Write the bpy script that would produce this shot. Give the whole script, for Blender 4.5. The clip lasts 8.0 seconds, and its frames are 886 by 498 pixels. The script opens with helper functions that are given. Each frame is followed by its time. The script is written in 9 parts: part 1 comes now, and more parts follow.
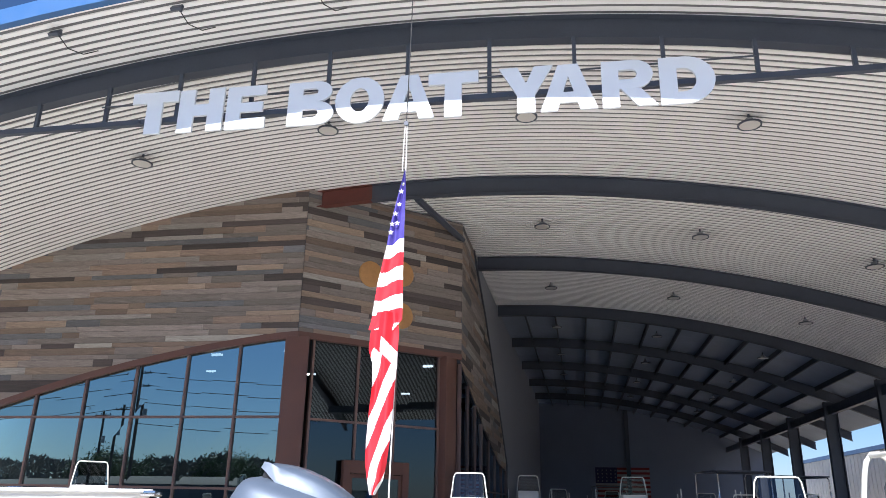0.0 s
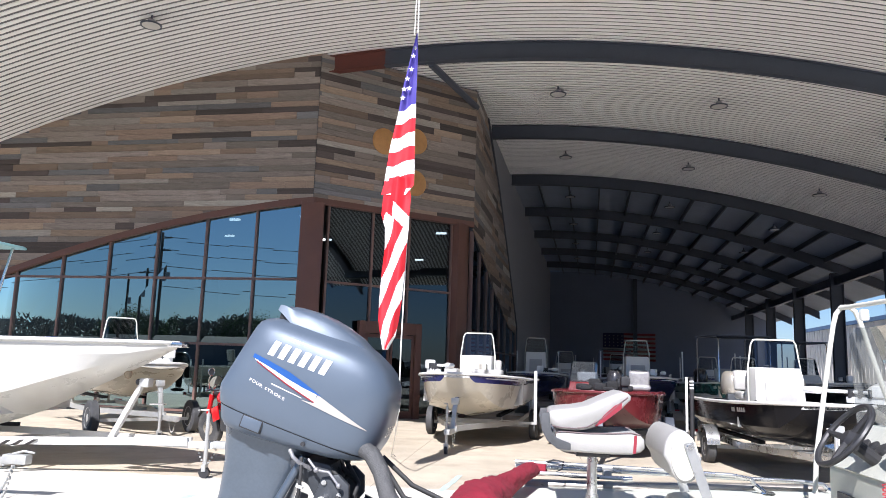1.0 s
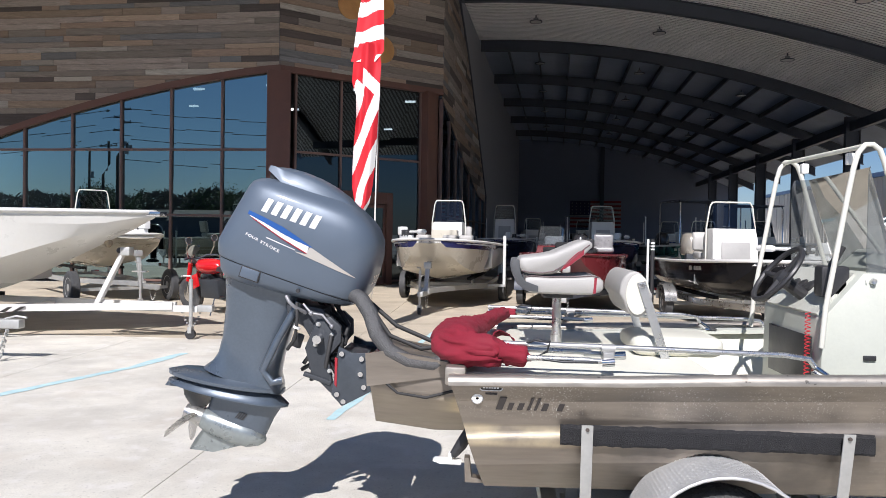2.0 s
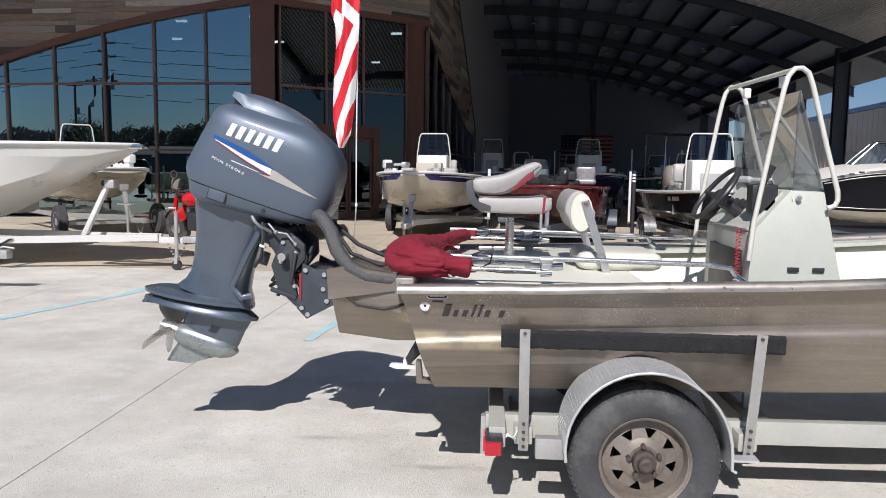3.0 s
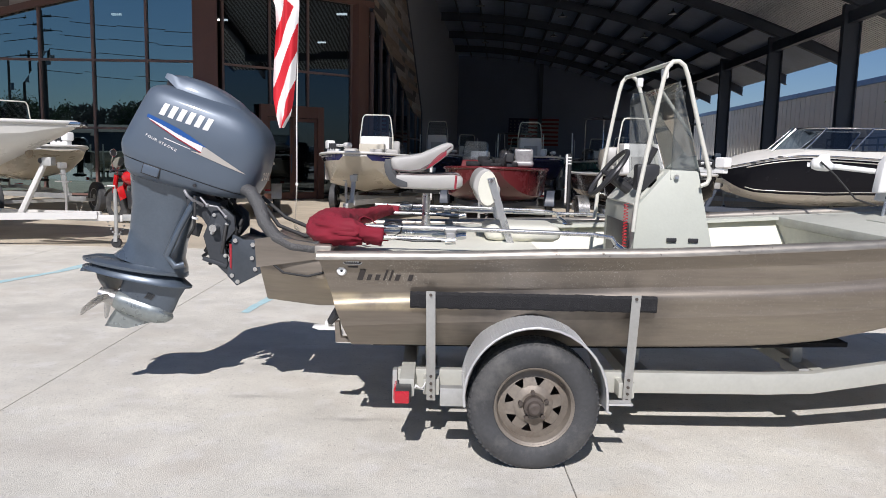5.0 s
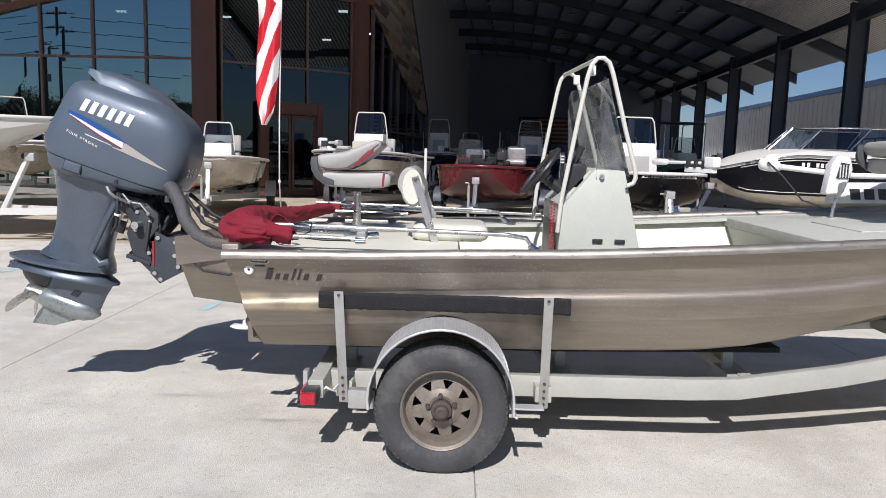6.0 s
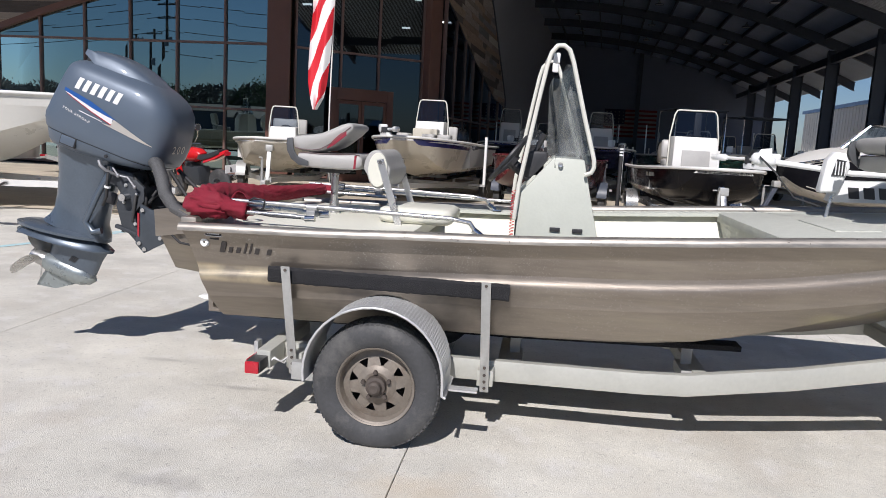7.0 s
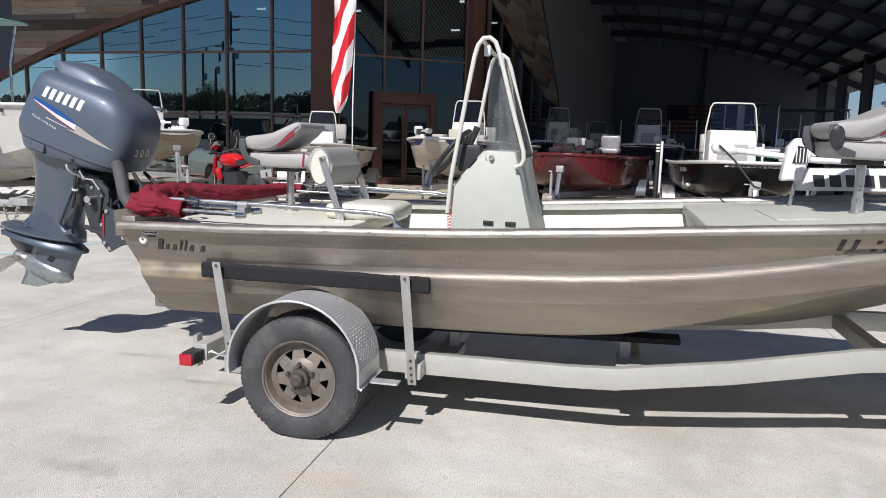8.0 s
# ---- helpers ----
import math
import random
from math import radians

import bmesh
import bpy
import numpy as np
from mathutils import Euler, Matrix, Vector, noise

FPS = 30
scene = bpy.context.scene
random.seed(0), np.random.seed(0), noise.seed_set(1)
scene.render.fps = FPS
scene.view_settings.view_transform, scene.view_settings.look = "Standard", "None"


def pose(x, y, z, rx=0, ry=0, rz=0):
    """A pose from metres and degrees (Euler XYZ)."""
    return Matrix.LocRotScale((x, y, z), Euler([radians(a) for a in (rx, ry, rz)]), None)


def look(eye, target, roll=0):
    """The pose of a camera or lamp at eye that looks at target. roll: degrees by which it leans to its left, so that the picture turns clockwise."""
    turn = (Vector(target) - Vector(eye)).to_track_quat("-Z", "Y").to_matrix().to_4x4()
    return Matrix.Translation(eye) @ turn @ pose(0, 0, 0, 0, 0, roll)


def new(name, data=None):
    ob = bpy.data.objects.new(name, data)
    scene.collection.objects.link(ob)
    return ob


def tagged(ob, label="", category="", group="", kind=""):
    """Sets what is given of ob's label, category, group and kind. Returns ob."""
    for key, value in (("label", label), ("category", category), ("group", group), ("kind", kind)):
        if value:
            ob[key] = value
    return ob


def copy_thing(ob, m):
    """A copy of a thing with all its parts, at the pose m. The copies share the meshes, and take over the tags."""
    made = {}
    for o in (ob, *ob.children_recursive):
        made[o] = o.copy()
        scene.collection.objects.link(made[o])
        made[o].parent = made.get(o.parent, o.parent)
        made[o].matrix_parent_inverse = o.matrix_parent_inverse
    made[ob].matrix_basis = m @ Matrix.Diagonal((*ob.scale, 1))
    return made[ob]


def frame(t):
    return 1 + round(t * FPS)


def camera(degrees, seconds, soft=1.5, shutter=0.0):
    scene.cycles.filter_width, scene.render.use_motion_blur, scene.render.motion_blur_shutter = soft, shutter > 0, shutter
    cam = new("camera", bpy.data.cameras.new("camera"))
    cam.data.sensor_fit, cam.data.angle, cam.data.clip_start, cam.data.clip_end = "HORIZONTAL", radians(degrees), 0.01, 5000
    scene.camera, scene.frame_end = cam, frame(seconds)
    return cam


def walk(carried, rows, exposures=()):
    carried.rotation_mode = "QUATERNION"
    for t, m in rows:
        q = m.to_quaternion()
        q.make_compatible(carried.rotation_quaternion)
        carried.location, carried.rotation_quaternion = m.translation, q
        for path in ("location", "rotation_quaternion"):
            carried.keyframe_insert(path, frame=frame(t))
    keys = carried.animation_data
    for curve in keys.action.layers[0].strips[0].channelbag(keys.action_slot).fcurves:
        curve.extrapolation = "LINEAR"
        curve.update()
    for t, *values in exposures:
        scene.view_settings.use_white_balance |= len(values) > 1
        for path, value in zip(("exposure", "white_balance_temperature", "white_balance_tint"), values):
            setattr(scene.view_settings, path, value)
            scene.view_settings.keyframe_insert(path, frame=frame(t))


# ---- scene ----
cam = camera(61.5, 8.0, soft=0.85)
PATH = [
    (0, (-0.477, 0.284, 1.920), (-0.666, 2.168, 2.565), 1.1),
    (0.5, (-0.413, 0.205, 1.865), (-0.624, 2.135, 2.348), 1.5),
    (1, (-0.388, 0.094, 1.813), (-0.617, 2.057, 2.118), 1.9),
    (1.5, (-0.410, -0.117, 1.749), (-0.613, 1.869, 1.880), 1.3),
    (2, (-0.409, -0.221, 1.721), (-0.549, 1.774, 1.683), 1.0),
    (2.2, (-0.381, -0.262, 1.713), (-0.500, 1.732, 1.623), 0.4),
    (3.3, (-0.157, -0.53, 1.63), (-0.278, 1.453, 1.399), 0.9),
    (3.5, (-0.174, -0.583, 1.627), (-0.301, 1.398, 1.383), 0.8),
    (4, (-0.219, -0.726, 1.624), (-0.312, 1.255, 1.363), 0.8),
    (4.5, (-0.191, -0.837, 1.632), (-0.204, 1.145, 1.365), 0.6),
    (5, (0.026, -0.867, 1.633), (0.043, 1.117, 1.38), 1.3),
    (5.2, (0.143, -0.853, 1.632), (0.161, 1.13, 1.368), 1.1),
    (6.3, (0.775, -0.78, 1.649), (0.703, 1.202, 1.39), 2.3),
    (6.5, (0.933, -0.804, 1.642), (0.804, 1.174, 1.375), 2.6),
    (7, (1.328, -0.815, 1.646), (1.082, 1.148, 1.351), 3.2),
    (7.5, (1.693, -0.757, 1.638), (1.373, 1.196, 1.345), 2.7),
    (7.8, (1.935, -0.728, 1.634), (1.555, 1.213, 1.341), 1.9),
    (8, (2.106, -0.711, 1.635), (1.68, 1.221, 1.339), 1.7),
]
walk(cam, [(t, look(eye, target, roll)) for t, eye, target, roll in PATH],
     exposures=[(0.0, 1.08, 5420, 16), (0.8, 1.02, 5480, 16), (1.5, 0.80, 5600, 16), (2.2, 0.30, 5660, 15), (3.3, 0.10, 5680, 15), (8.0, 0.08, 5680, 15)])

# ---- sky and sun ----
SUN_EL, SUN_AZ = 44.5, 8.0          # shadows fall towards +y, turned SUN_AZ degrees to +x
world = bpy.data.worlds.new("sky")
scene.world = world
world.use_nodes = True
_n = world.node_tree.nodes
_n.clear()
_sky = _n.new("ShaderNodeTexSky")
_sky.sky_type = "NISHITA"
_sky.sun_disc = False
_sky.sun_elevation = radians(SUN_EL)
_sky.sun_rotation = radians(180 + SUN_AZ)
_sky.air_density, _sky.dust_density, _sky.ozone_density = 1.0, 0.3, 5.0
_bg = _n.new("ShaderNodeBackground")
_bg.inputs["Strength"].default_value = 0.049
_out = _n.new("ShaderNodeOutputWorld")
world.node_tree.links.new(_sky.outputs[0], _bg.inputs[0])
world.node_tree.links.new(_bg.outputs[0], _out.inputs[0])

_lamp = bpy.data.lights.new("sun", "SUN")
_lamp.energy = 5.0
_lamp.angle = radians(0.53)
_lamp.color = (1.0, 0.905, 0.77)
sun = new("sun", _lamp)
_a, _e = radians(SUN_AZ), radians(SUN_EL)
_way = Vector((math.sin(_a) * math.cos(_e), math.cos(_a) * math.cos(_e), -math.sin(_e)))
sun.matrix_world = look(Vector((0, -20, 40)), Vector((0, -20, 40)) + _way)

# ---- mesh tools ----
class Shape:
    """Vertices and faces of one part."""
    def __init__(self):
        self.v, self.f, self.mi = [], [], []

    def add(self, pts, faces, mi=0):
        k = len(self.v)
        self.v += [tuple(p) for p in pts]
        self.f += [tuple(i + k for i in f) for f in faces]
        self.mi += [mi] * len(faces)
        return self

    def hexa(self, p, mi=0):
        """Eight corners: four below, four above, both counter-clockwise from above."""
        return self.add(p, [(3, 2, 1, 0), (4, 5, 6, 7), (0, 1, 5, 4), (1, 2, 6, 5), (2, 3, 7, 6), (3, 0, 4, 7)], mi)

    def box(self, x0, x1, y0, y1, z0, z1, mi=0):
        return self.hexa([(x0, y0, z0), (x1, y0, z0), (x1, y1, z0), (x0, y1, z0),
                          (x0, y0, z1), (x1, y0, z1), (x1, y1, z1), (x0, y1, z1)], mi)

    def loft(self, rings, caps=True, closed=True, mi=0):
        n = len(rings[0])
        pts = [p for r in rings for p in r]
        faces = []
        for a in range(len(rings) - 1):
            for b in range(n if closed else n - 1):
                c = (b + 1) % n
                faces.append((a * n + b, a * n + c, (a + 1) * n + c, (a + 1) * n + b))
        if caps:
            faces.append(tuple(reversed(range(n))))
            faces.append(tuple(range((len(rings) - 1) * n, len(rings) * n)))
        return self.add(pts, faces, mi)

    def tube(self, path, r, n=8, caps=True, mi=0):
        """A round bar along a path; r is one radius or one for each point."""
        path = [Vector(p) for p in path]
        rings = []
        side = None
        for i, p in enumerate(path):
            d = (path[min(i + 1, len(path) - 1)] - path[max(i - 1, 0)]).normalized()
            if side is None:
                side = d.cross(Vector((0, 0, 1)))
                if side.length < 0.05:
                    side = d.cross(Vector((0, 1, 0)))
            side = (side - d * side.dot(d)).normalized()
            up = side.cross(d)
            q = r[i] if isinstance(r, (list, tuple)) else r
            rings.append([p + (side * math.cos(a) + up * math.sin(a)) * q for a in [2 * math.pi * k / n for k in range(n)]])
        return self.loft(rings, caps, True, mi)

    def prism(self, poly, axis, a, b, mi=0):
        """A flat outline pushed from a to b along an axis ('x': outline in y, z; 'y': in x, z; 'z': in x, y)."""
        def put(p, c):
            return {"x": (c, p[0], p[1]), "y": (p[0], c, p[1]), "z": (p[0], p[1], c)}[axis]
        return self.loft([[put(p, a) for p in poly], [put(p, b) for p in poly]], True, True, mi)

    def lathe(self, profile, centre, axis="y", n=32, mi=0, caps=True):
        """Rings of (distance along the axis, radius) round a centre."""
        cx, cy, cz = centre
        rings = []
        for h, r in profile:
            ring = []
            for k in range(n):
                a = 2 * math.pi * k / n
                c, s = r * math.cos(a), r * math.sin(a)
                ring.append({"x": (cx + h, cy + c, cz + s), "y": (cx + c, cy + h, cz + s), "z": (cx + c, cy + s, cz + h)}[axis])
            rings.append(ring)
        return self.loft(rings, caps, True, mi)

    def ball(self, c, r, n=12, m=8, mi=0):
        rx, ry, rz = r if isinstance(r, (list, tuple)) else (r, r, r)
        rings = []
        for j in range(m + 1):
            b = math.pi * (j / m - 0.5)
            q = max(math.cos(b), 0.02)
            rings.append([(c[0] + rx * q * math.cos(2 * math.pi * k / n), c[1] + ry * q * math.sin(2 * math.pi * k / n),
                           c[2] + rz * math.sin(b)) for k in range(n)])
        return self.loft(rings, True, True, mi)

    def turn(self, m):
        self.v = [tuple(m @ Vector(p)) for p in self.v]
        return self


SPACE = {}          # the space in which the parts of a thing are written down


def mesh_of(name, shape, mats, bevel=0.0, smooth=35, segments=2):
    me = bpy.data.meshes.new(name)
    me.from_pydata(shape.v, [], shape.f)
    mats = mats if isinstance(mats, (list, tuple)) else [mats]
    for m in mats:
        me.materials.append(m)
    if len(mats) > 1:
        me.polygons.foreach_set("material_index", shape.mi)
    bm = bmesh.new()
    bm.from_mesh(me)
    bmesh.ops.recalc_face_normals(bm, faces=bm.faces)
    if bevel:
        edges = [e for e in bm.edges if len(e.link_faces) == 2 and e.calc_face_angle(0) > radians(30)]
        bmesh.ops.bevel(bm, geom=edges, offset=bevel, segments=segments, profile=0.6, affect="EDGES", clamp_overlap=True)
    bm.to_mesh(me)
    bm.free()
    if smooth:
        me.polygons.foreach_set("use_smooth", [True] * len(me.polygons))
        me.set_sharp_from_angle(angle=radians(smooth))
    me.update()
    return me


def thing(name, label, category, m=None, group="", kind="", space=None):
    """An empty at a thing's base; its parts are written in the space given (the empty's own, if none)."""
    ob = new(name)
    ob.empty_display_size = 0.2
    ob.matrix_world = m if m is not None else Matrix()
    SPACE[ob.name] = (ob.matrix_world.inverted() @ space) if space is not None else None
    return tagged(ob, label, category, group, kind)


def part(name, shape, mats, parent, label="", bevel=0.0, smooth=35, segments=2):
    sp = SPACE.get(parent.name)
    if sp is not None:
        shape.turn(sp)
    ob = new(name, mesh_of(name, shape, mats, bevel, smooth, segments))
    ob.parent = parent
    SPACE[ob.name] = sp
    if label:
        ob["label"] = label
    return ob


def single(name, shape, mats, label, category, m=None, group="", kind="", bevel=0.0, smooth=35):
    ob = new(name, mesh_of(name, shape, mats, bevel, smooth))
    if m is not None:
        ob.matrix_world = m
    SPACE[ob.name] = None
    return tagged(ob, label, category, group, kind)


def arc(c, r, a0, a1, n):
    return [(c[0] + r * math.cos(radians(a0 + (a1 - a0) * k / n)), c[1] + r * math.sin(radians(a0 + (a1 - a0) * k / n))) for k in range(n + 1)]


def lerp(table, x):
    """A smooth value from rows (x, value)."""
    if x <= table[0][0]:
        return table[0][1]
    for (a, p), (b, q) in zip(table, table[1:]):
        if x <= b:
            return p + (q - p) * (x - a) / (b - a)
    return table[-1][1]


# ---- materials ----
def material(name, colour, rough=0.5, metal=0.0, vary=0.15, scale=3.0, fine=40.0, bump=0.15, stain=None, stain_amount=0.0,
             stain_scale=1.2, stretch=(1, 1, 1), random=0.0, coat=0.0, bump_scale=None, rough_vary=0.1):
    m = bpy.data.materials.new(name)
    m.use_nodes = True
    nt = m.node_tree
    N, L = nt.nodes, nt.links
    b = N["Principled BSDF"]
    b.inputs["Metallic"].default_value = metal
    b.inputs["Coat Weight"].default_value = coat
    b.inputs["Coat Roughness"].default_value = 0.08
    tc = N.new("ShaderNodeTexCoord")
    mp = N.new("ShaderNodeMapping")
    mp.inputs["Scale"].default_value = stretch
    L.new(tc.outputs["Object"], mp.inputs["Vector"])
    big = N.new("ShaderNodeTexNoise")
    big.inputs["Scale"].default_value = scale
    big.inputs["Detail"].default_value = 6
    big.inputs["Roughness"].default_value = 0.62
    small = N.new("ShaderNodeTexNoise")
    small.inputs["Scale"].default_value = fine
    small.inputs["Detail"].default_value = 4
    for t in (big, small):
        L.new(mp.outputs["Vector"], t.inputs["Vector"])
    mix = N.new("ShaderNodeMath")
    mix.operation = "MULTIPLY_ADD"
    L.new(small.outputs["Fac"], mix.inputs[0])
    mix.inputs[1].default_value = 0.45
    L.new(big.outputs["Fac"], mix.inputs[2])
    ramp = N.new("ShaderNodeMapRange")
    ramp.inputs["From Min"].default_value = 0.42
    ramp.inputs["From Max"].default_value = 1.02
    ramp.inputs["To Min"].default_value = 1 - vary
    ramp.inputs["To Max"].default_value = 1 + vary
    L.new(mix.outputs[0], ramp.inputs["Value"])
    value = ramp.outputs["Result"]
    if random:
        oi = N.new("ShaderNodeObjectInfo")
        rr = N.new("ShaderNodeMapRange")
        rr.inputs["To Min"].default_value = 1 - random
        rr.inputs["To Max"].default_value = 1 + random
        L.new(oi.outputs["Random"], rr.inputs["Value"])
        mu = N.new("ShaderNodeMath")
        mu.operation = "MULTIPLY"
        L.new(value, mu.inputs[0])
        L.new(rr.outputs["Result"], mu.inputs[1])
        value = mu.outputs[0]
    col = N.new("ShaderNodeVectorMath")
    col.operation = "SCALE"
    col.inputs[0].default_value = colour
    L.new(value, col.inputs["Scale"])
    out = col.outputs["Vector"]
    if stain:
        st = N.new("ShaderNodeTexNoise")
        st.inputs["Scale"].default_value = stain_scale
        st.inputs["Detail"].default_value = 8
        st.inputs["Roughness"].default_value = 0.7
        L.new(mp.outputs["Vector"], st.inputs["Vector"])
        sr = N.new("ShaderNodeMapRange")
        sr.inputs["From Min"].default_value = 0.5
        sr.inputs["From Max"].default_value = 0.72
        sr.inputs["To Max"].default_value = stain_amount
        L.new(st.outputs["Fac"], sr.inputs["Value"])
        mx = N.new("ShaderNodeMix")
        mx.data_type = "RGBA"
        L.new(sr.outputs["Result"], mx.inputs["Factor"])
        L.new(out, mx.inputs["A"])
        mx.inputs["B"].default_value = (*stain, 1)
        out = mx.outputs["Result"]
    L.new(out, b.inputs["Base Color"])
    rv = N.new("ShaderNodeMapRange")
    rv.inputs["From Min"].default_value = 0.3
    rv.inputs["From Max"].default_value = 0.7
    rv.inputs["To Min"].default_value = max(rough - rough_vary, 0.02)
    rv.inputs["To Max"].default_value = min(rough + rough_vary, 1.0)
    L.new(big.outputs["Fac"], rv.inputs["Value"])
    L.new(rv.outputs["Result"], b.inputs["Roughness"])
    if bump:
        bp = N.new("ShaderNodeBump")
        bp.inputs["Strength"].default_value = bump
        bp.inputs["Distance"].default_value = 0.01
        src = small
        if bump_scale:
            src = N.new("ShaderNodeTexNoise")
            src.inputs["Scale"].default_value = bump_scale
            src.inputs["Detail"].default_value = 3
            L.new(mp.outputs["Vector"], src.inputs["Vector"])
        L.new(src.outputs["Fac"], bp.inputs["Height"])
        L.new(bp.outputs["Normal"], b.inputs["Normal"])
    return m


def glass_material(name, tint, rough=0.0, clear=0.5, gloss=0.25, dust=0.0):
    """Thin tinted glass: part see-through, part mirror, more of it at a slant."""
    m = bpy.data.materials.new(name)
    m.use_nodes = True
    N, L = m.node_tree.nodes, m.node_tree.links
    N.clear()
    o = N.new("ShaderNodeOutputMaterial")
    tr = N.new("ShaderNodeBsdfTransparent")
    tr.inputs[0].default_value = (*[c * clear for c in tint], 1)
    gl = N.new("ShaderNodeBsdfGlossy")
    gl.inputs["Roughness"].default_value = rough
    gl.inputs["Color"].default_value = (*tint, 1)
    fr = N.new("ShaderNodeFresnel")
    fr.inputs["IOR"].default_value = 1.5
    ad = N.new("ShaderNodeMath")
    ad.operation = "ADD"
    ad.use_clamp = True
    ad.inputs[1].default_value = gloss
    L.new(fr.outputs[0], ad.inputs[0])
    mx = N.new("ShaderNodeMixShader")
    L.new(ad.outputs[0], mx.inputs[0])
    L.new(tr.outputs[0], mx.inputs[1])
    L.new(gl.outputs[0], mx.inputs[2])
    last = mx.outputs[0]
    if dust:
        df = N.new("ShaderNodeBsdfDiffuse")
        df.inputs["Color"].default_value = (0.55, 0.57, 0.55, 1)
        film = N.new("ShaderNodeTexNoise")
        film.inputs["Scale"].default_value = 5.0
        film.inputs["Detail"].default_value = 8
        fm = N.new("ShaderNodeMapRange")
        fm.inputs["From Min"].default_value = 0.3
        fm.inputs["From Max"].default_value = 0.75
        fm.inputs["To Min"].default_value = dust * 0.6
        fm.inputs["To Max"].default_value = dust * 1.5
        L.new(film.outputs["Fac"], fm.inputs["Value"])
        dm = N.new("ShaderNodeMixShader")
        L.new(fm.outputs["Result"], dm.inputs[0])
        L.new(last, dm.inputs[1])
        L.new(df.outputs[0], dm.inputs[2])
        last = dm.outputs[0]
    L.new(last, o.inputs[0])
    return m


def add_flecks(m, scale, lo, hi, colour, amount, detail=3, world=False):
    """Small irregular flecks of another colour, where a noise passes lo."""
    N, L = m.node_tree.nodes, m.node_tree.links
    b = N["Principled BSDF"]
    old = b.inputs["Base Color"].links[0].from_socket
    t = N.new("ShaderNodeTexNoise")
    t.inputs["Scale"].default_value = scale
    t.inputs["Detail"].default_value = detail
    if world:
        L.new(N.new("ShaderNodeNewGeometry").outputs["Position"], t.inputs["Vector"])
    else:
        L.new(N.new("ShaderNodeTexCoord").outputs["Object"], t.inputs["Vector"])
    r = N.new("ShaderNodeMapRange")
    r.inputs["From Min"].default_value = lo
    r.inputs["From Max"].default_value = hi
    r.inputs["To Max"].default_value = amount
    L.new(t.outputs["Fac"], r.inputs["Value"])
    mx = N.new("ShaderNodeMix")
    mx.data_type = "RGBA"
    L.new(r.outputs["Result"], mx.inputs["Factor"])
    L.new(old, mx.inputs["A"])
    mx.inputs["B"].default_value = (*colour, 1)
    L.new(mx.outputs["Result"], b.inputs["Base Color"])


CONCRETE = material("concrete", (0.605, 0.580, 0.508), 0.85, vary=0.25, scale=0.9, fine=75, bump=0.45, stain=(0.36, 0.335, 0.30), stain_amount=0.5, stain_scale=0.5, bump_scale=190)
CONCRETE.node_tree.links.new(CONCRETE.node_tree.nodes.new("ShaderNodeNewGeometry").outputs["Position"], [n for n in CONCRETE.node_tree.nodes if n.type == "MAPPING"][0].inputs["Vector"])
add_flecks(CONCRETE, 2.2, 0.48, 0.72, (0.44, 0.42, 0.375), 0.5, 9, True)
add_flecks(CONCRETE, 1.3, 0.54, 0.68, (0.50, 0.455, 0.385), 0.55, 7, True)
add_flecks(CONCRETE, 4.3, 0.54, 0.70, (0.66, 0.64, 0.60), 0.6, 8, True)
add_flecks(CONCRETE, 26, 0.60, 0.70, (0.36, 0.34, 0.31), 0.45, 4, True)
add_flecks(CONCRETE, 55, 0.69, 0.73, (0.20, 0.185, 0.165), 0.7, 2, True)


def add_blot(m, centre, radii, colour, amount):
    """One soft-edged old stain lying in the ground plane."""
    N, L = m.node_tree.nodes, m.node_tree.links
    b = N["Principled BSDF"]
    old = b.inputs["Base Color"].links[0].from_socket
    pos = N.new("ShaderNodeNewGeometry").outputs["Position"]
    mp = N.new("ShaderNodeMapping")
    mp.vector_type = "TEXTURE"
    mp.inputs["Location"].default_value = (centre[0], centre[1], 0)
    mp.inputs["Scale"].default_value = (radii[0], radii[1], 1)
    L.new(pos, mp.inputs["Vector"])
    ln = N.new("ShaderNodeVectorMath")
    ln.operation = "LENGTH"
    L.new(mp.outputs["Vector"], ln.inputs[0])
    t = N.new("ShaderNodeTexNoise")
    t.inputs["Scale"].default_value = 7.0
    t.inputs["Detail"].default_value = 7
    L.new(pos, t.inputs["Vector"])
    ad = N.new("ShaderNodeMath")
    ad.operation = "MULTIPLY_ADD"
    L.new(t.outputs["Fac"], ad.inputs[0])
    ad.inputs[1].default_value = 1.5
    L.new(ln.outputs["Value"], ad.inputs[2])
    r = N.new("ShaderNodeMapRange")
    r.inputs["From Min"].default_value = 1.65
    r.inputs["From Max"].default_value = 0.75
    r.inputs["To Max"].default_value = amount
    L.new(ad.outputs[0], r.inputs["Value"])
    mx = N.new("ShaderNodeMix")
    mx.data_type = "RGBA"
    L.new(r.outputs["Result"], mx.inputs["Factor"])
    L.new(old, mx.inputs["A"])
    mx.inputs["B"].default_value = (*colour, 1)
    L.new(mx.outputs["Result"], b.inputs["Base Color"])


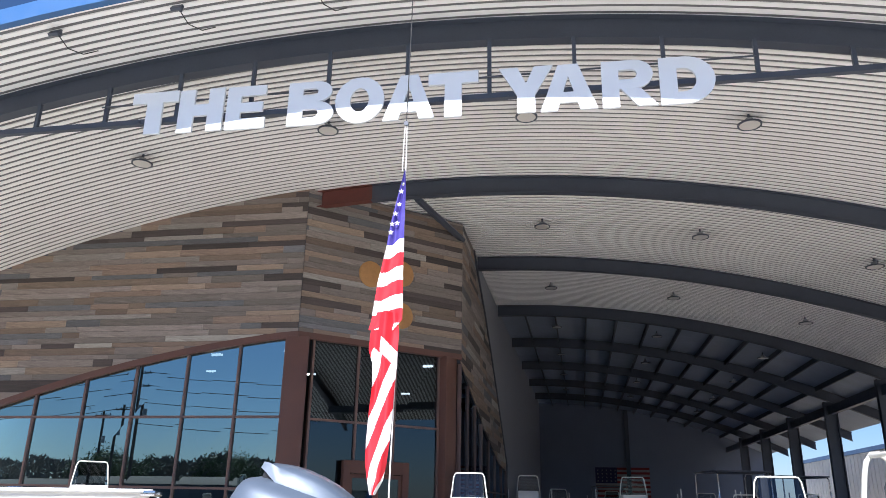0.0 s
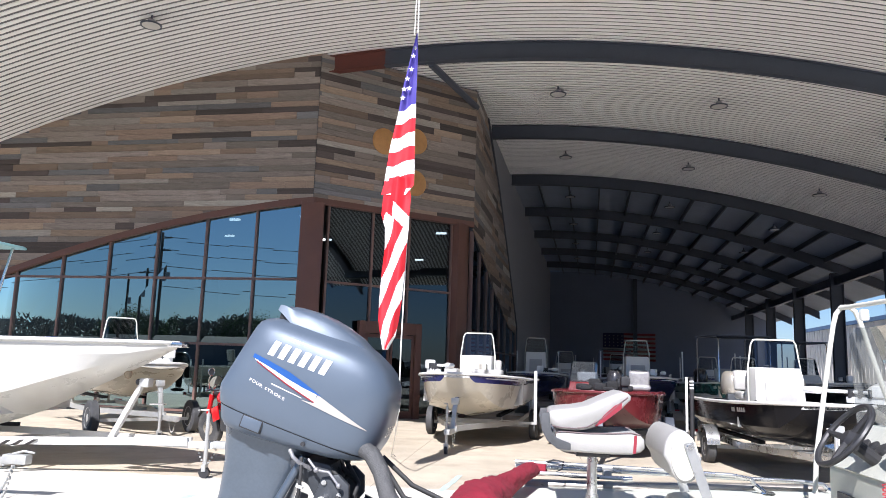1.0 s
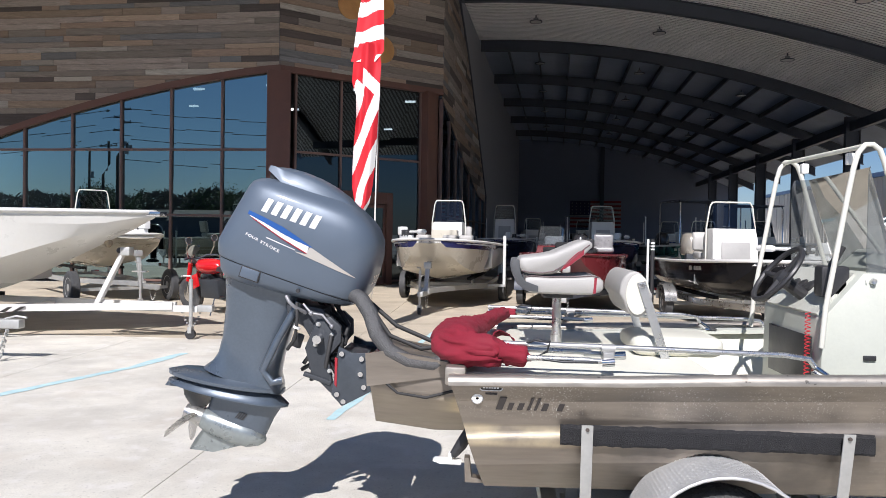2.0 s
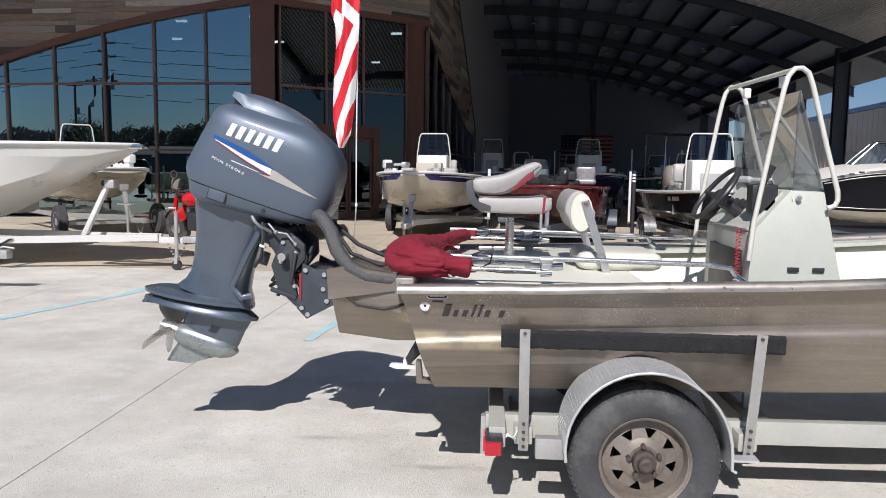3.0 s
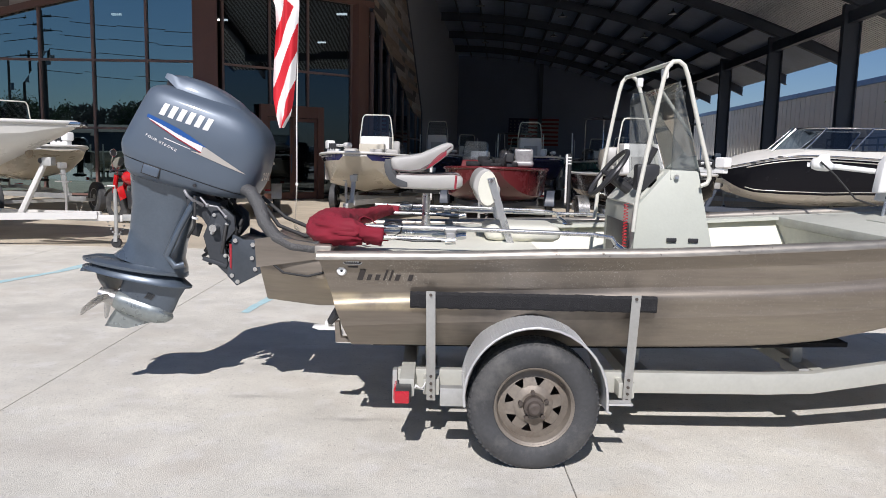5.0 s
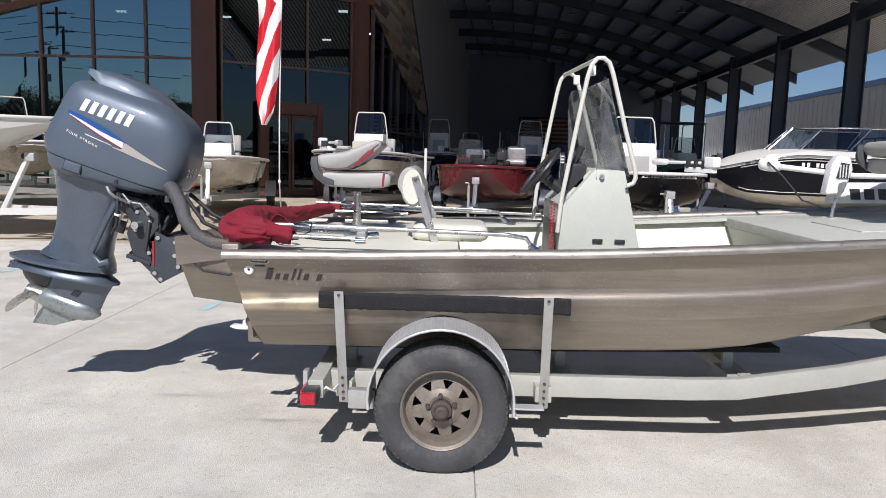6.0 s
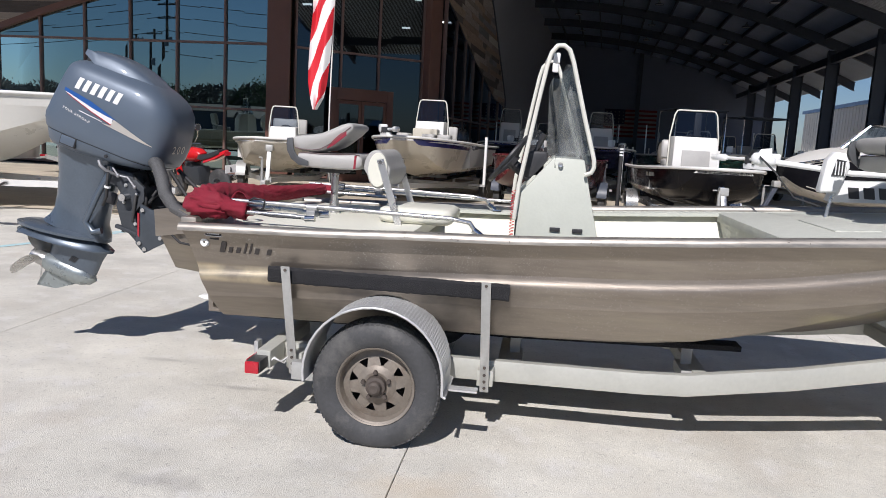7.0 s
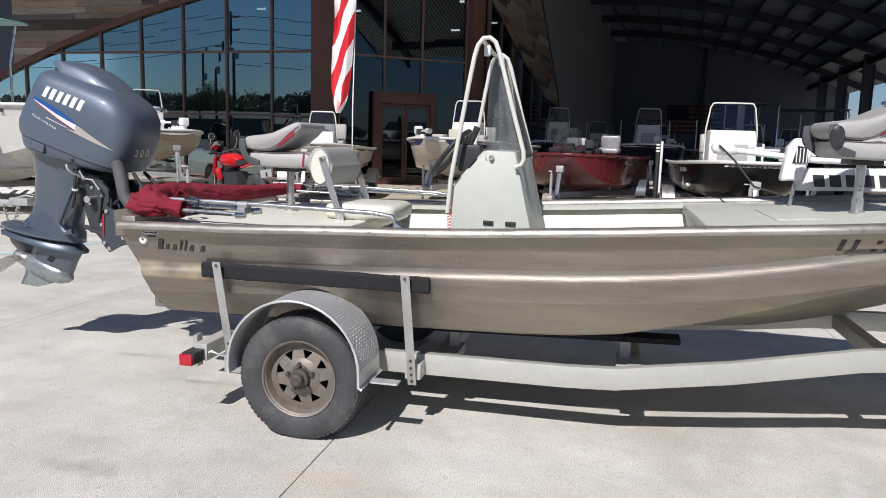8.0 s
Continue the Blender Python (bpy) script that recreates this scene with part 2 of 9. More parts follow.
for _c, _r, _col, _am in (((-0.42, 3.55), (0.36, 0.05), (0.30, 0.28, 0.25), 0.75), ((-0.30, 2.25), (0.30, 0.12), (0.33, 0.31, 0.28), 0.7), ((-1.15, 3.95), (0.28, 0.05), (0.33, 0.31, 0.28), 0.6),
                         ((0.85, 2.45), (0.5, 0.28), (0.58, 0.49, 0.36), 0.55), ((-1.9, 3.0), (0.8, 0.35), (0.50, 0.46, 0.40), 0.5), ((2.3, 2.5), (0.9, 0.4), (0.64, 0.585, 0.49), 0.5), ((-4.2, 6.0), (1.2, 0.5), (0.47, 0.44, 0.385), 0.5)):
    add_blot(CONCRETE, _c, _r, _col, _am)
APRON = material("brown_concrete", (0.47, 0.41, 0.315), 0.85, vary=0.25, scale=0.8, fine=60, bump=0.4, stain=(0.30, 0.255, 0.195), stain_amount=0.55, stain_scale=0.35, bump_scale=150)
APRON.node_tree.links.new(APRON.node_tree.nodes.new("ShaderNodeNewGeometry").outputs["Position"], [n for n in APRON.node_tree.nodes if n.type == "MAPPING"][0].inputs["Vector"])
add_flecks(APRON, 1.1, 0.52, 0.70, (0.34, 0.29, 0.22), 0.6, 8, True)
add_flecks(APRON, 3.1, 0.58, 0.70, (0.50, 0.45, 0.36), 0.5, 8, True)
add_flecks(APRON, 22, 0.62, 0.70, (0.24, 0.20, 0.155), 0.5, 4, True)
JOINT = material("joint", (0.30, 0.285, 0.26), 0.9, fine=30)
CORRUGATED = material("corrugated_steel", (0.92, 0.905, 0.875), 0.4, vary=0.02, scale=0.6, fine=8, bump=0.0)
# shade of the soffit grooves, put into a dark grey
GROOVE_SHADE = material("soffit_groove_shade", (0.145, 0.145, 0.145), 0.6, vary=0.05, scale=0.6, fine=8, bump=0.0)
STEEL_DARK = material("dark_painted_steel", (0.058, 0.068, 0.09), 0.5, vary=0.15, scale=2, fine=30, bump=0.05)
STEEL_RED = material("primer_steel", (0.12, 0.035, 0.025), 0.6, vary=0.2)
INSULATION = material("ceiling_insulation", (0.40, 0.445, 0.52), 0.8, vary=0.15, scale=0.7, fine=8, bump=0.1)
WALL_GREY = material("grey_wall_panel", (0.27, 0.28, 0.305), 0.7, vary=0.08, scale=0.5, fine=20, bump=0.05)
WALL_BACK = material("back_wall_panel", (0.20, 0.23, 0.30), 0.7, vary=0.1, scale=0.5, fine=20, bump=0.05)
BROWN = material("brown_trim", (0.125, 0.058, 0.042), 0.55, vary=0.15, scale=2.5, fine=40, bump=0.08)
MULLION = material("brown_mullion", (0.15, 0.09, 0.075), 0.45, vary=0.08, scale=2, fine=30, bump=0.03)
PLANKS = [material("barn_wood_" + n, c, 0.85, vary=0.48, scale=2.6, fine=30, bump=0.5, stretch=(0.30, 1, 5), random=0.30,
                   stain=(0.085, 0.072, 0.062), stain_amount=0.6, stain_scale=1.7)
          for n, c in (("grey", (0.255, 0.218, 0.188)), ("brown", (0.250, 0.184, 0.138)), ("dark", (0.088, 0.073, 0.066)),
                       ("pale", (0.34, 0.31, 0.27)), ("tan", (0.31, 0.235, 0.172)), ("slate", (0.168, 0.168, 0.172)))]
WINDOW = glass_material("window_glass", (0.64, 0.85, 0.87), 0.0, clear=0.20, gloss=0.31)
WINDOW_DARK = glass_material("entrance_glass", (0.62, 0.76, 0.86), 0.0, clear=0.30, gloss=0.06)
DISC = material("copper_disc", (0.46, 0.24, 0.08), 0.5, vary=0.2, scale=4, bump=0.1)
SIGN = material("sign_white", (0.84, 0.87, 0.90), 0.14, vary=0.02, scale=2, bump=0.0, coat=0.6)
GALV_DULL = material("dull_zinc", (0.30, 0.30, 0.31), 0.5, 0.5, vary=0.1)
LAMP_GLASS = material("lamp_lens", (0.6, 0.58, 0.54), 0.35, vary=0.05, bump=0.0)
ASPHALT = material("asphalt", (0.055, 0.055, 0.056), 0.9, vary=0.2, scale=0.3, fine=60, bump=0.2)
METAL_CLAD = material("metal_cladding", (0.55, 0.53, 0.49), 0.6, vary=0.07, scale=0.4, fine=10, bump=0.03)
LEAVES = material("leaves", (0.07, 0.10, 0.035), 0.7, vary=0.4, scale=0.6, fine=6, bump=0.0)
TWIGS = material("bare_branches", (0.15, 0.13, 0.11), 0.9, vary=0.3, scale=0.5, fine=6, bump=0.0)
BARK = material("bark", (0.12, 0.09, 0.07), 0.9, vary=0.3, scale=2, fine=20, bump=0.4)
POLE_WOOD = material("pole_wood", (0.10, 0.08, 0.065), 0.9, vary=0.2, stretch=(4, 4, 0.5))
CABLE = material("cable", (0.03, 0.03, 0.03), 0.7, vary=0.05, bump=0.0)

# ---- ground ----
ground = single("ground", Shape().add([(-900, -900, -0.03), (900, -900, -0.03), (900, 900, -0.03), (-900, 900, -0.03)], [(0, 1, 2, 3)]),
                CONCRETE, "flat pale concrete and gravel ground reaching the horizon", "ground", kind="structure", smooth=0)
pavement = single("pavement", Shape().box(-44, 44, -11.4, 79, -0.028, -0.014), JOINT, "sunlit pale concrete yard with sawn joints and stains", "pavement", kind="structure")
SLAB = 3.38
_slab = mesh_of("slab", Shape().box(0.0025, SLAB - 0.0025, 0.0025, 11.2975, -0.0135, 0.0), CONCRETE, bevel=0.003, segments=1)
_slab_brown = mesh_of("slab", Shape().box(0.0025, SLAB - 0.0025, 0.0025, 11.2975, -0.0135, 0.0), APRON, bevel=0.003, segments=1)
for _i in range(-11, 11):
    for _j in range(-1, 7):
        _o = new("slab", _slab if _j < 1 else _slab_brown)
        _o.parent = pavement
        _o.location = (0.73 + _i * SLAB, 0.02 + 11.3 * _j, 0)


# ---- the hall: an arched roof on steel frames, its axis turned a little from +y ----
HALL = pose(0, 0, 0, 0, 0, -4.7)
U_LEFT, U_RIGHT, BAY = -24.0, 17.2, 8.2
FRAMES = [13.8 + BAY * k for k in range(9)]


def roof_z(u):
    return 11.85 - (u + 4.3) ** 2 / 92


def arch_us(u0, u1, n):
    return [u0 + (u1 - u0) * k / n for k in range(n + 1)]


# corrugated soffit: ribs run across, following the arch; groove shade is a darker colour
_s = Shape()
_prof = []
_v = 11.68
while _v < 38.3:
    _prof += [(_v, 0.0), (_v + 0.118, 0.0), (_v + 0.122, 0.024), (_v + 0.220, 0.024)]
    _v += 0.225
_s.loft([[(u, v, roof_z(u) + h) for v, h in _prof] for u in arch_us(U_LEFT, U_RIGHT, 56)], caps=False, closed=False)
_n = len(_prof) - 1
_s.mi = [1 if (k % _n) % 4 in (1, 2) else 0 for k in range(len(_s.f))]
ceiling = single("ceiling", _s, [CORRUGATED, GROOVE_SHADE], "arched soffit of pale ribbed corrugated steel", "ceiling", HALL, kind="structure", smooth=4)
# inner hall: insulated sheets
_s = Shape()
_s.loft([[(u, 38.3, roof_z(u) + 0.06), (u, 79.2, roof_z(u) + 0.06), (u, 79.2, roof_z(u) + 0.1), (u, 38.3, roof_z(u) + 0.1)] for u in arch_us(-4.7, U_RIGHT, 40)])
single("ceiling_inner", _s, INSULATION, "grey insulated roof sheets above dark purlins", "ceiling", HALL, kind="structure")
_s = Shape()
_s.loft([[(u, 11.66, roof_z(u) + 0.17), (u, 79.4, roof_z(u) + 0.17), (u, 79.4, roof_z(u) + 0.3), (u, 11.66, roof_z(u) + 0.26)] for u in arch_us(U_LEFT - 0.1, U_RIGHT + 0.1, 48)])
roof = single("roof", _s, METAL_CLAD, "curved standing metal roof over the yard", "roof", HALL, kind="structure")
# dark edge trim along the front of the roof
_s = Shape()
_s.loft([[(u, 11.5, roof_z(u) - 0.09), (u, 11.66, roof_z(u) - 0.09), (u, 11.66, roof_z(u) + 0.3), (u, 11.5, roof_z(u) + 0.3)] for u in arch_us(U_LEFT - 0.1, U_RIGHT + 0.1, 48)])
BLUE_TRIM = material("blue_trim", (0.05, 0.13, 0.30), 0.4, vary=0.05)
single("trim_roof_edge", _s, BLUE_TRIM, "dark blue metal trim along the roof edge", "trim", HALL, kind="structure")


def arch_beam(s, v, u0, u1, depth=0.56, flange=0.26, drop=0.02, n=30):
    us = arch_us(u0, u1, n)
    for za, zb, w in ((-depth, -depth + 0.03, flange), (-depth + 0.03, -0.03, 0.02), (-0.03, 0.0, flange)):
        s.loft([[(u, v - w / 2, roof_z(u) - drop + za), (u, v + w / 2, roof_z(u) - drop + za),
                 (u, v + w / 2, roof_z(u) - drop + zb), (u, v - w / 2, roof_z(u) - drop + zb)] for u in us])
    return s


U_WALL, U_COL = -4.5, 13.6
steel_frame = thing("roof_frame", "dark painted steel arches, purlins and columns carrying the roof", "roof frame", HALL, kind="structure")
for _k, _v in enumerate(FRAMES):
    _u0 = (U_LEFT, -6.9)[_k] if _k < 2 else U_WALL
    part("arch", arch_beam(Shape(), _v, _u0, U_RIGHT), STEEL_DARK, steel_frame)
    if _k:
        _c = Shape()
        for _a, _b, _w in ((-0.34, -0.30, 0.30), (-0.30, 0.30, 0.03), (0.30, 0.34, 0.30)):
            _c.box(U_COL + _a, U_COL + _b, _v - _w / 2, _v + _w / 2, 0, roof_z(U_COL) - 0.6)
        _c.box(U_COL - 0.42, U_COL + 0.42, _v - 0.25, _v + 0.25, 0, 0.03)
        part("column", _c, STEEL_DARK, steel_frame)
part("arch_stub", arch_beam(Shape(), FRAMES[1], -8.9, -6.9, n=6), STEEL_RED, steel_frame, "rust-red primed end of the arch")
part("eave_beam", Shape().box(U_COL - 0.14, U_COL + 0.14, 13.9, 79, 7.05, 7.5), STEEL_DARK, steel_frame)
part("diagonal_brace", Shape().tube([(-4.5, 25.95, 11.15), (-5.4, 22.1, 11.25)], 0.12, 6), STEEL_DARK, steel_frame)
for _k in range(12):
    _u = -3.2 + 1.62 * _k
    _c = Shape()
    _c.box(_u - 0.03, _u + 0.03, 38.5, 79, roof_z(_u) - 0.2, roof_z(_u) + 0.05)
    _c.box(_u - 0.03, _u + 0.06, 38.5, 79, roof_z(_u) - 0.22, roof_z(_u) - 0.2)
    part("purlin", _c, STEEL_DARK, steel_frame)

# sign truss under the first arch
truss = thing("sign_truss", "dark steel bar with struts hung under the front arch", "sign frame", HALL)
part("bar", Shape().box(-15.6, 7.0, 13.62, 13.74, 9.78, 9.90), STEEL_DARK, truss)
part("rod", Shape().tube([(-10.9, 13.62, 10.28), (3.2, 13.62, 10.28)], 0.02, 6), STEEL_DARK, truss)
for _k in range(12):
    _u = -14.31 + 1.75 * _k
    part("strut", Shape().box(_u - 0.04, _u + 0.04, 13.64, 13.72, 9.9, roof_z(_u) - 0.56), STEEL_DARK, truss)


def letter_mesh(ch, offset):
    cu = bpy.data.curves.new("letter", "FONT")
    cu.body, cu.size, cu.offset, cu.resolution_u = ch, 1.0, offset, 6
    cu.extrude = 0.0
    ob = new("letter_source", cu)
    dg = bpy.context.evaluated_depsgraph_get()
    me = bpy.data.meshes.new_from_object(ob.evaluated_get(dg))
    pts = [Vector(v.co) for v in me.vertices]
    faces = [tuple(p.vertices) for p in me.polygons]
    edges = {}
    for f in faces:
        for a, b in zip(f, f[1:] + f[:1]):
            edges[(a, b)] = 1
    rim = [(a, b) for a, b in edges if (b, a) not in edges]
    bpy.data.objects.remove(ob)
    bpy.data.meshes.remove(me)
    bpy.data.curves.remove(cu)
    return pts, faces, rim


def block_letter(ch, x0, x1, z0, z1, y, depth):
    """A heavy solid block letter fitted into a box, built of butted pieces."""
    s = Shape()

    def put(p, yy):
        return (x0 + (x1 - x0) * p[0], yy, z0 + (z1 - z0) * p[1])

    def slab(*poly):
        s.loft([[put(p, y) for p in poly], [put(p, y + depth) for p in poly]])

    def bar(a, b, c, d):
        slab((a, c), (b, c), (b, d), (a, d))

    def bowl(xs, cx, cz, rx, rz, ix, ir, iz, n=16):
        """A half ring from the stem at xs out to the right and back."""
        an = [radians(-90 + 180 * k / n) for k in range(n + 1)]
        out = [(xs, cz - rz)] + [(cx + rx * math.cos(a), cz + rz * math.sin(a)) for a in an] + [(xs, cz + rz)]
        inn = [(xs, cz - iz)] + [(ix + ir * math.cos(a), cz + iz * math.sin(a)) for a in an] + [(xs, cz + iz)]
        s.loft([[put(o, y), put(i, y), put(i, y + depth), put(o, y + depth)] for o, i in zip(out, inn)])

    if ch == "T":
        bar(0, 1, 0.74, 1)
        bar(0.33, 0.67, 0, 0.74)
    elif ch == "H":
        bar(0, 0.34, 0, 1)
        bar(0.66, 1, 0, 1)
        bar(0.34, 0.66, 0.37, 0.64)
    elif ch == "E":
        bar(0, 0.36, 0, 1)
        for c, d, e in ((0, 0.24, 1.0), (0.39, 0.61, 0.92), (0.77, 1, 0.98)):
            bar(0.36, e, c, d)
    elif ch == "O":
        an = [2 * math.pi * k / 40 for k in range(41)]
        s.loft([[put((0.5 + 0.5 * math.cos(a), 0.5 + 0.52 * math.sin(a)), y), put((0.5 + 0.19 * math.cos(a), 0.5 + 0.27 * math.sin(a)), y), put((0.5 + 0.19 * math.cos(a), 0.5 + 0.27 * math.sin(a)), y + depth), put((0.5 + 0.5 * math.cos(a), 0.5 + 0.52 * math.sin(a)), y + depth)] for a in an], caps=False)
    elif ch == "A":
        slab((0, 0), (0.30, 0), (0.5, 0.74), (0.5, 1), (0.325, 1))
        slab((1, 0), (0.675, 1), (0.5, 1), (0.5, 0.74), (0.70, 0))
        slab((0.344, 0.165), (0.656, 0.165), (0.594, 0.39), (0.406, 0.39))
    elif ch == "Y":
        slab((0, 1), (0.335, 0.38), (0.5, 0.38), (0.5, 0.64), (0.345, 1))
        slab((1, 1), (0.655, 1), (0.5, 0.64), (0.5, 0.38), (0.665, 0.38))
        bar(0.335, 0.665, 0, 0.38)
    elif ch == "D":
        bar(0, 0.32, 0, 1)
        bowl(0.32, 0.46, 0.5, 0.54, 0.5, 0.44, 0.22, 0.25)
    elif ch == "B":
        bar(0, 0.32, 0, 1)
        bowl(0.32, 0.63, 0.265, 0.37, 0.265, 0.54, 0.13, 0.095)
        bowl(0.32, 0.62, 0.765, 0.33, 0.235, 0.54, 0.11, 0.075)
    elif ch == "R":
        bar(0, 0.32, 0, 1)
        bowl(0.32, 0.60, 0.69, 0.36, 0.31, 0.54, 0.12, 0.105)
        slab((0.36, 0.378), (0.66, 0), (1.02, 0), (0.72, 0.378))
    return s


sign = thing("shop_sign", "large white block letters reading THE BOAT YARD on the truss", "sign", HALL)
for _ch, _x0, _x1 in (("T", -10.08, -8.97), ("H", -8.93, -7.88), ("E", -7.80, -6.89), ("B", -6.385, -5.36), ("O", -5.33, -4.26), ("A", -4.28, -3.18), ("T", -3.32, -2.27),
                      ("Y", -1.85, -0.75), ("A", -1.02, 0.11), ("R", 0.20, 1.24), ("D", 1.31, 2.36)):
    _z = 9.465 - 0.0145 * (_x0 + 9.97)
    part("letter", block_letter(_ch, _x0, _x1, _z, _z + 1.04, 13.53, 0.06), SIGN, sign, smooth=0)
    part("letter_bracket", Shape().box(_x0 + 0.14, _x0 + 0.2, 13.59, 13.62, 9.79, 9.85), STEEL_DARK, sign)

# ---- showroom: timber-clad front, canted corner with the entrance, side wall ----
V_F, U_C = 21.7, -8.95
CANT = 6.12
CANT_M = HALL @ pose(U_C, V_F, 0, 0, 0, math.degrees(math.atan2(4.2, 4.45)))     # x along the canted wall, y into the building


def head_z(u):
    d = max(-9.1 - u, 0)
    return 6.72 - 0.10 * d - 0.0115 * d * d


rng = random.Random(4)


def clad(owner, s0, s1, low, high, put, course=0.172, first=0.0):
    """Boards in courses between two curves, each an object of its own."""
    count = 0
    z = first
    while z < 12.0:
        h = course * rng.choice((0.8, 1.0, 1.0, 1.25))
        s = s0 - rng.uniform(0, 1.5)
        while s < s1:
            w = rng.choice((0.7, 1.2, 1.8, 2.4, 3.0, 3.6, 4.4)) * rng.uniform(0.85, 1.15)
            a, b = max(s, s0), min(s + w, s1)
            s += w
            if b - a < 0.05:
                continue
            g = 0.004
            n = max(2, int((b - a) / 0.22) + 1)
            cut = []
            for k in range(n):
                q = a + g + (b - a - 2 * g) * k / (n - 1)
                z0, z1 = max(z + g, low(q)), min(z + h - g, high(q))
                if z1 > z0 + 0.006:
                    cut.append((q, z0, z1))
            if len(cut) < 2:
                continue
            if all(c[1] == cut[0][1] and c[2] == cut[0][2] for c in cut):
                cut = [cut[0], cut[-1]]
            p = 0.022 + rng.uniform(0, 0.012)
            sh = Shape().loft([[put(q, -p, z0), put(q, 0, z0), put(q, 0, z1), put(q, -p, z1)] for q, z0, z1 in cut])
            m = PLANKS[rng.choices(range(6), (36, 22, 15, 9, 10, 8))[0]]
            c = [sum(q[i] for q in sh.v) / len(sh.v) for i in range(3)]
            sh.v = [tuple(q[i] - c[i] for i in range(3)) for q in sh.v]
            o = new("plank", mesh_of("plank", sh, m, smooth=0))
            o.parent = owner
            o.location = c
            count += 1
        z += h
    return count


# front wall
wall_front = single("wall_front", Shape().loft([[(u, V_F, head_z(u) - 0.02), (u, V_F + 0.3, head_z(u) - 0.02), (u, V_F + 0.3, roof_z(u) - 0.005), (u, V_F, roof_z(u) - 0.005)]
                                            for u in arch_us(U_LEFT, U_C, 24)]), STEEL_DARK, "front wall clad in weathered mixed barn boards", "wall", HALL, kind="structure")
wall_cant = single("wall_corner", Shape().box(0.0, CANT, 0.0, 0.3, 6.72, 11.75), STEEL_DARK, "canted corner wall clad in weathered barn boards", "wall", CANT_M, kind="structure")


def edge_top(v):
    return lerp([(25.9, 11.8), (29.0, 11.8), (29.5, 11.3), (32.8, 9.9), (36.9, 7.5), (42.5, 3.9)], v)


def edge_low(v):
    return lerp([(25.9, 6.6), (32.5, 4.95), (38.5, 3.8), (42.5, 3.6)], v)


wall_side = single("wall_side", Shape().loft([[(U_WALL - 0.3, v, edge_low(v)), (U_WALL - 0.04, v, edge_low(v)), (U_WALL - 0.04, v, edge_top(v)), (U_WALL - 0.3, v, edge_top(v))]
                                           for v in [25.95 + 0.55 * k for k in range(31)]]), STEEL_DARK, "side wall clad in weathered boards with a slanted edge", "wall", HALL, kind="structure")
# grey wall behind, along the ridge
_s = Shape().box(U_WALL - 0.3, U_WALL - 0.08, 42.5, 79.2, 0, 11.84)
_s.prism([(29.2, 11.84), (42.5, 11.84), (42.5, 3.9), (36.9, 7.52), (32.8, 9.92)], "x", U_WALL - 0.3, U_WALL - 0.08)
single("wall_grey", _s, WALL_GREY, "plain grey panel wall along the hall", "wall", HALL, kind="structure", smooth=0)
_s = Shape().tube([(U_WALL, 29.0, 11.75), (U_WALL, 32.8, 9.92), (U_WALL, 36.9, 7.52), (U_WALL, 42.4, 3.95), (U_WALL, 42.5, 0)], 0.05, 6)
single("trim_side", _s, STEEL_DARK, "dark metal edge trim between boards and grey wall", "trim", HALL, kind="structure")
single("wall_back", Shape().box(-4.8, 17.2, 79.2, 79.5, 0, 11.9), WALL_BACK, "dark back wall of the hall", "wall", HALL, kind="structure")
part("wall_post", Shape().box(3.9, 4.3, 78.9, 79.2, 0, 11.2), STEEL_DARK, steel_frame)

HALL_FLOOR = material("hall_floor", (0.42, 0.43, 0.44), 0.6, vary=0.2, scale=0.6, fine=40, bump=0.1, stain=(0.12, 0.115, 0.11), stain_amount=0.5)
single("floor_hall", Shape().box(-4.4, 16.8, 30.0, 79.2, 0.0, 0.006), HALL_FLOOR, "dull grey sealed concrete floor inside the hall", "floor", HALL, kind="structure")

# trims and corner posts
_s = Shape().loft([[(u, V_F - 0.06, head_z(u) - 0.06), (u, V_F + 0.1, head_z(u) - 0.06), (u, V_F + 0.1, head_z(u) + 0.14), (u, V_F - 0.06, head_z(u) + 0.14)] for u in arch_us(U_LEFT, -8.9, 26)])
single("trim_arch", _s, BROWN, "arched rust-brown band above the showroom windows", "trim", HALL, kind="structure")
single("trim_corner", Shape().box(0.0, CANT, -0.05, 0.1, 6.66, 6.86), BROWN, "rust-brown band above the entrance glazing", "trim", CANT_M, kind="structure")


def brown_post(m, w):
    return single("post", Shape().box(-w / 2, w / 2, -0.1, 0.42, 0, 6.7), BROWN, "square rust-brown steel corner post of the showroom", "post", m, group="showroom corner posts", bevel=0.015)


brown_post(HALL @ pose(-8.96, V_F + 0.05, 0, 0, 0, 20), 0.72)
brown_post(HALL @ pose(-4.85, 25.55, 0, 0, 0, 62), 0.58)


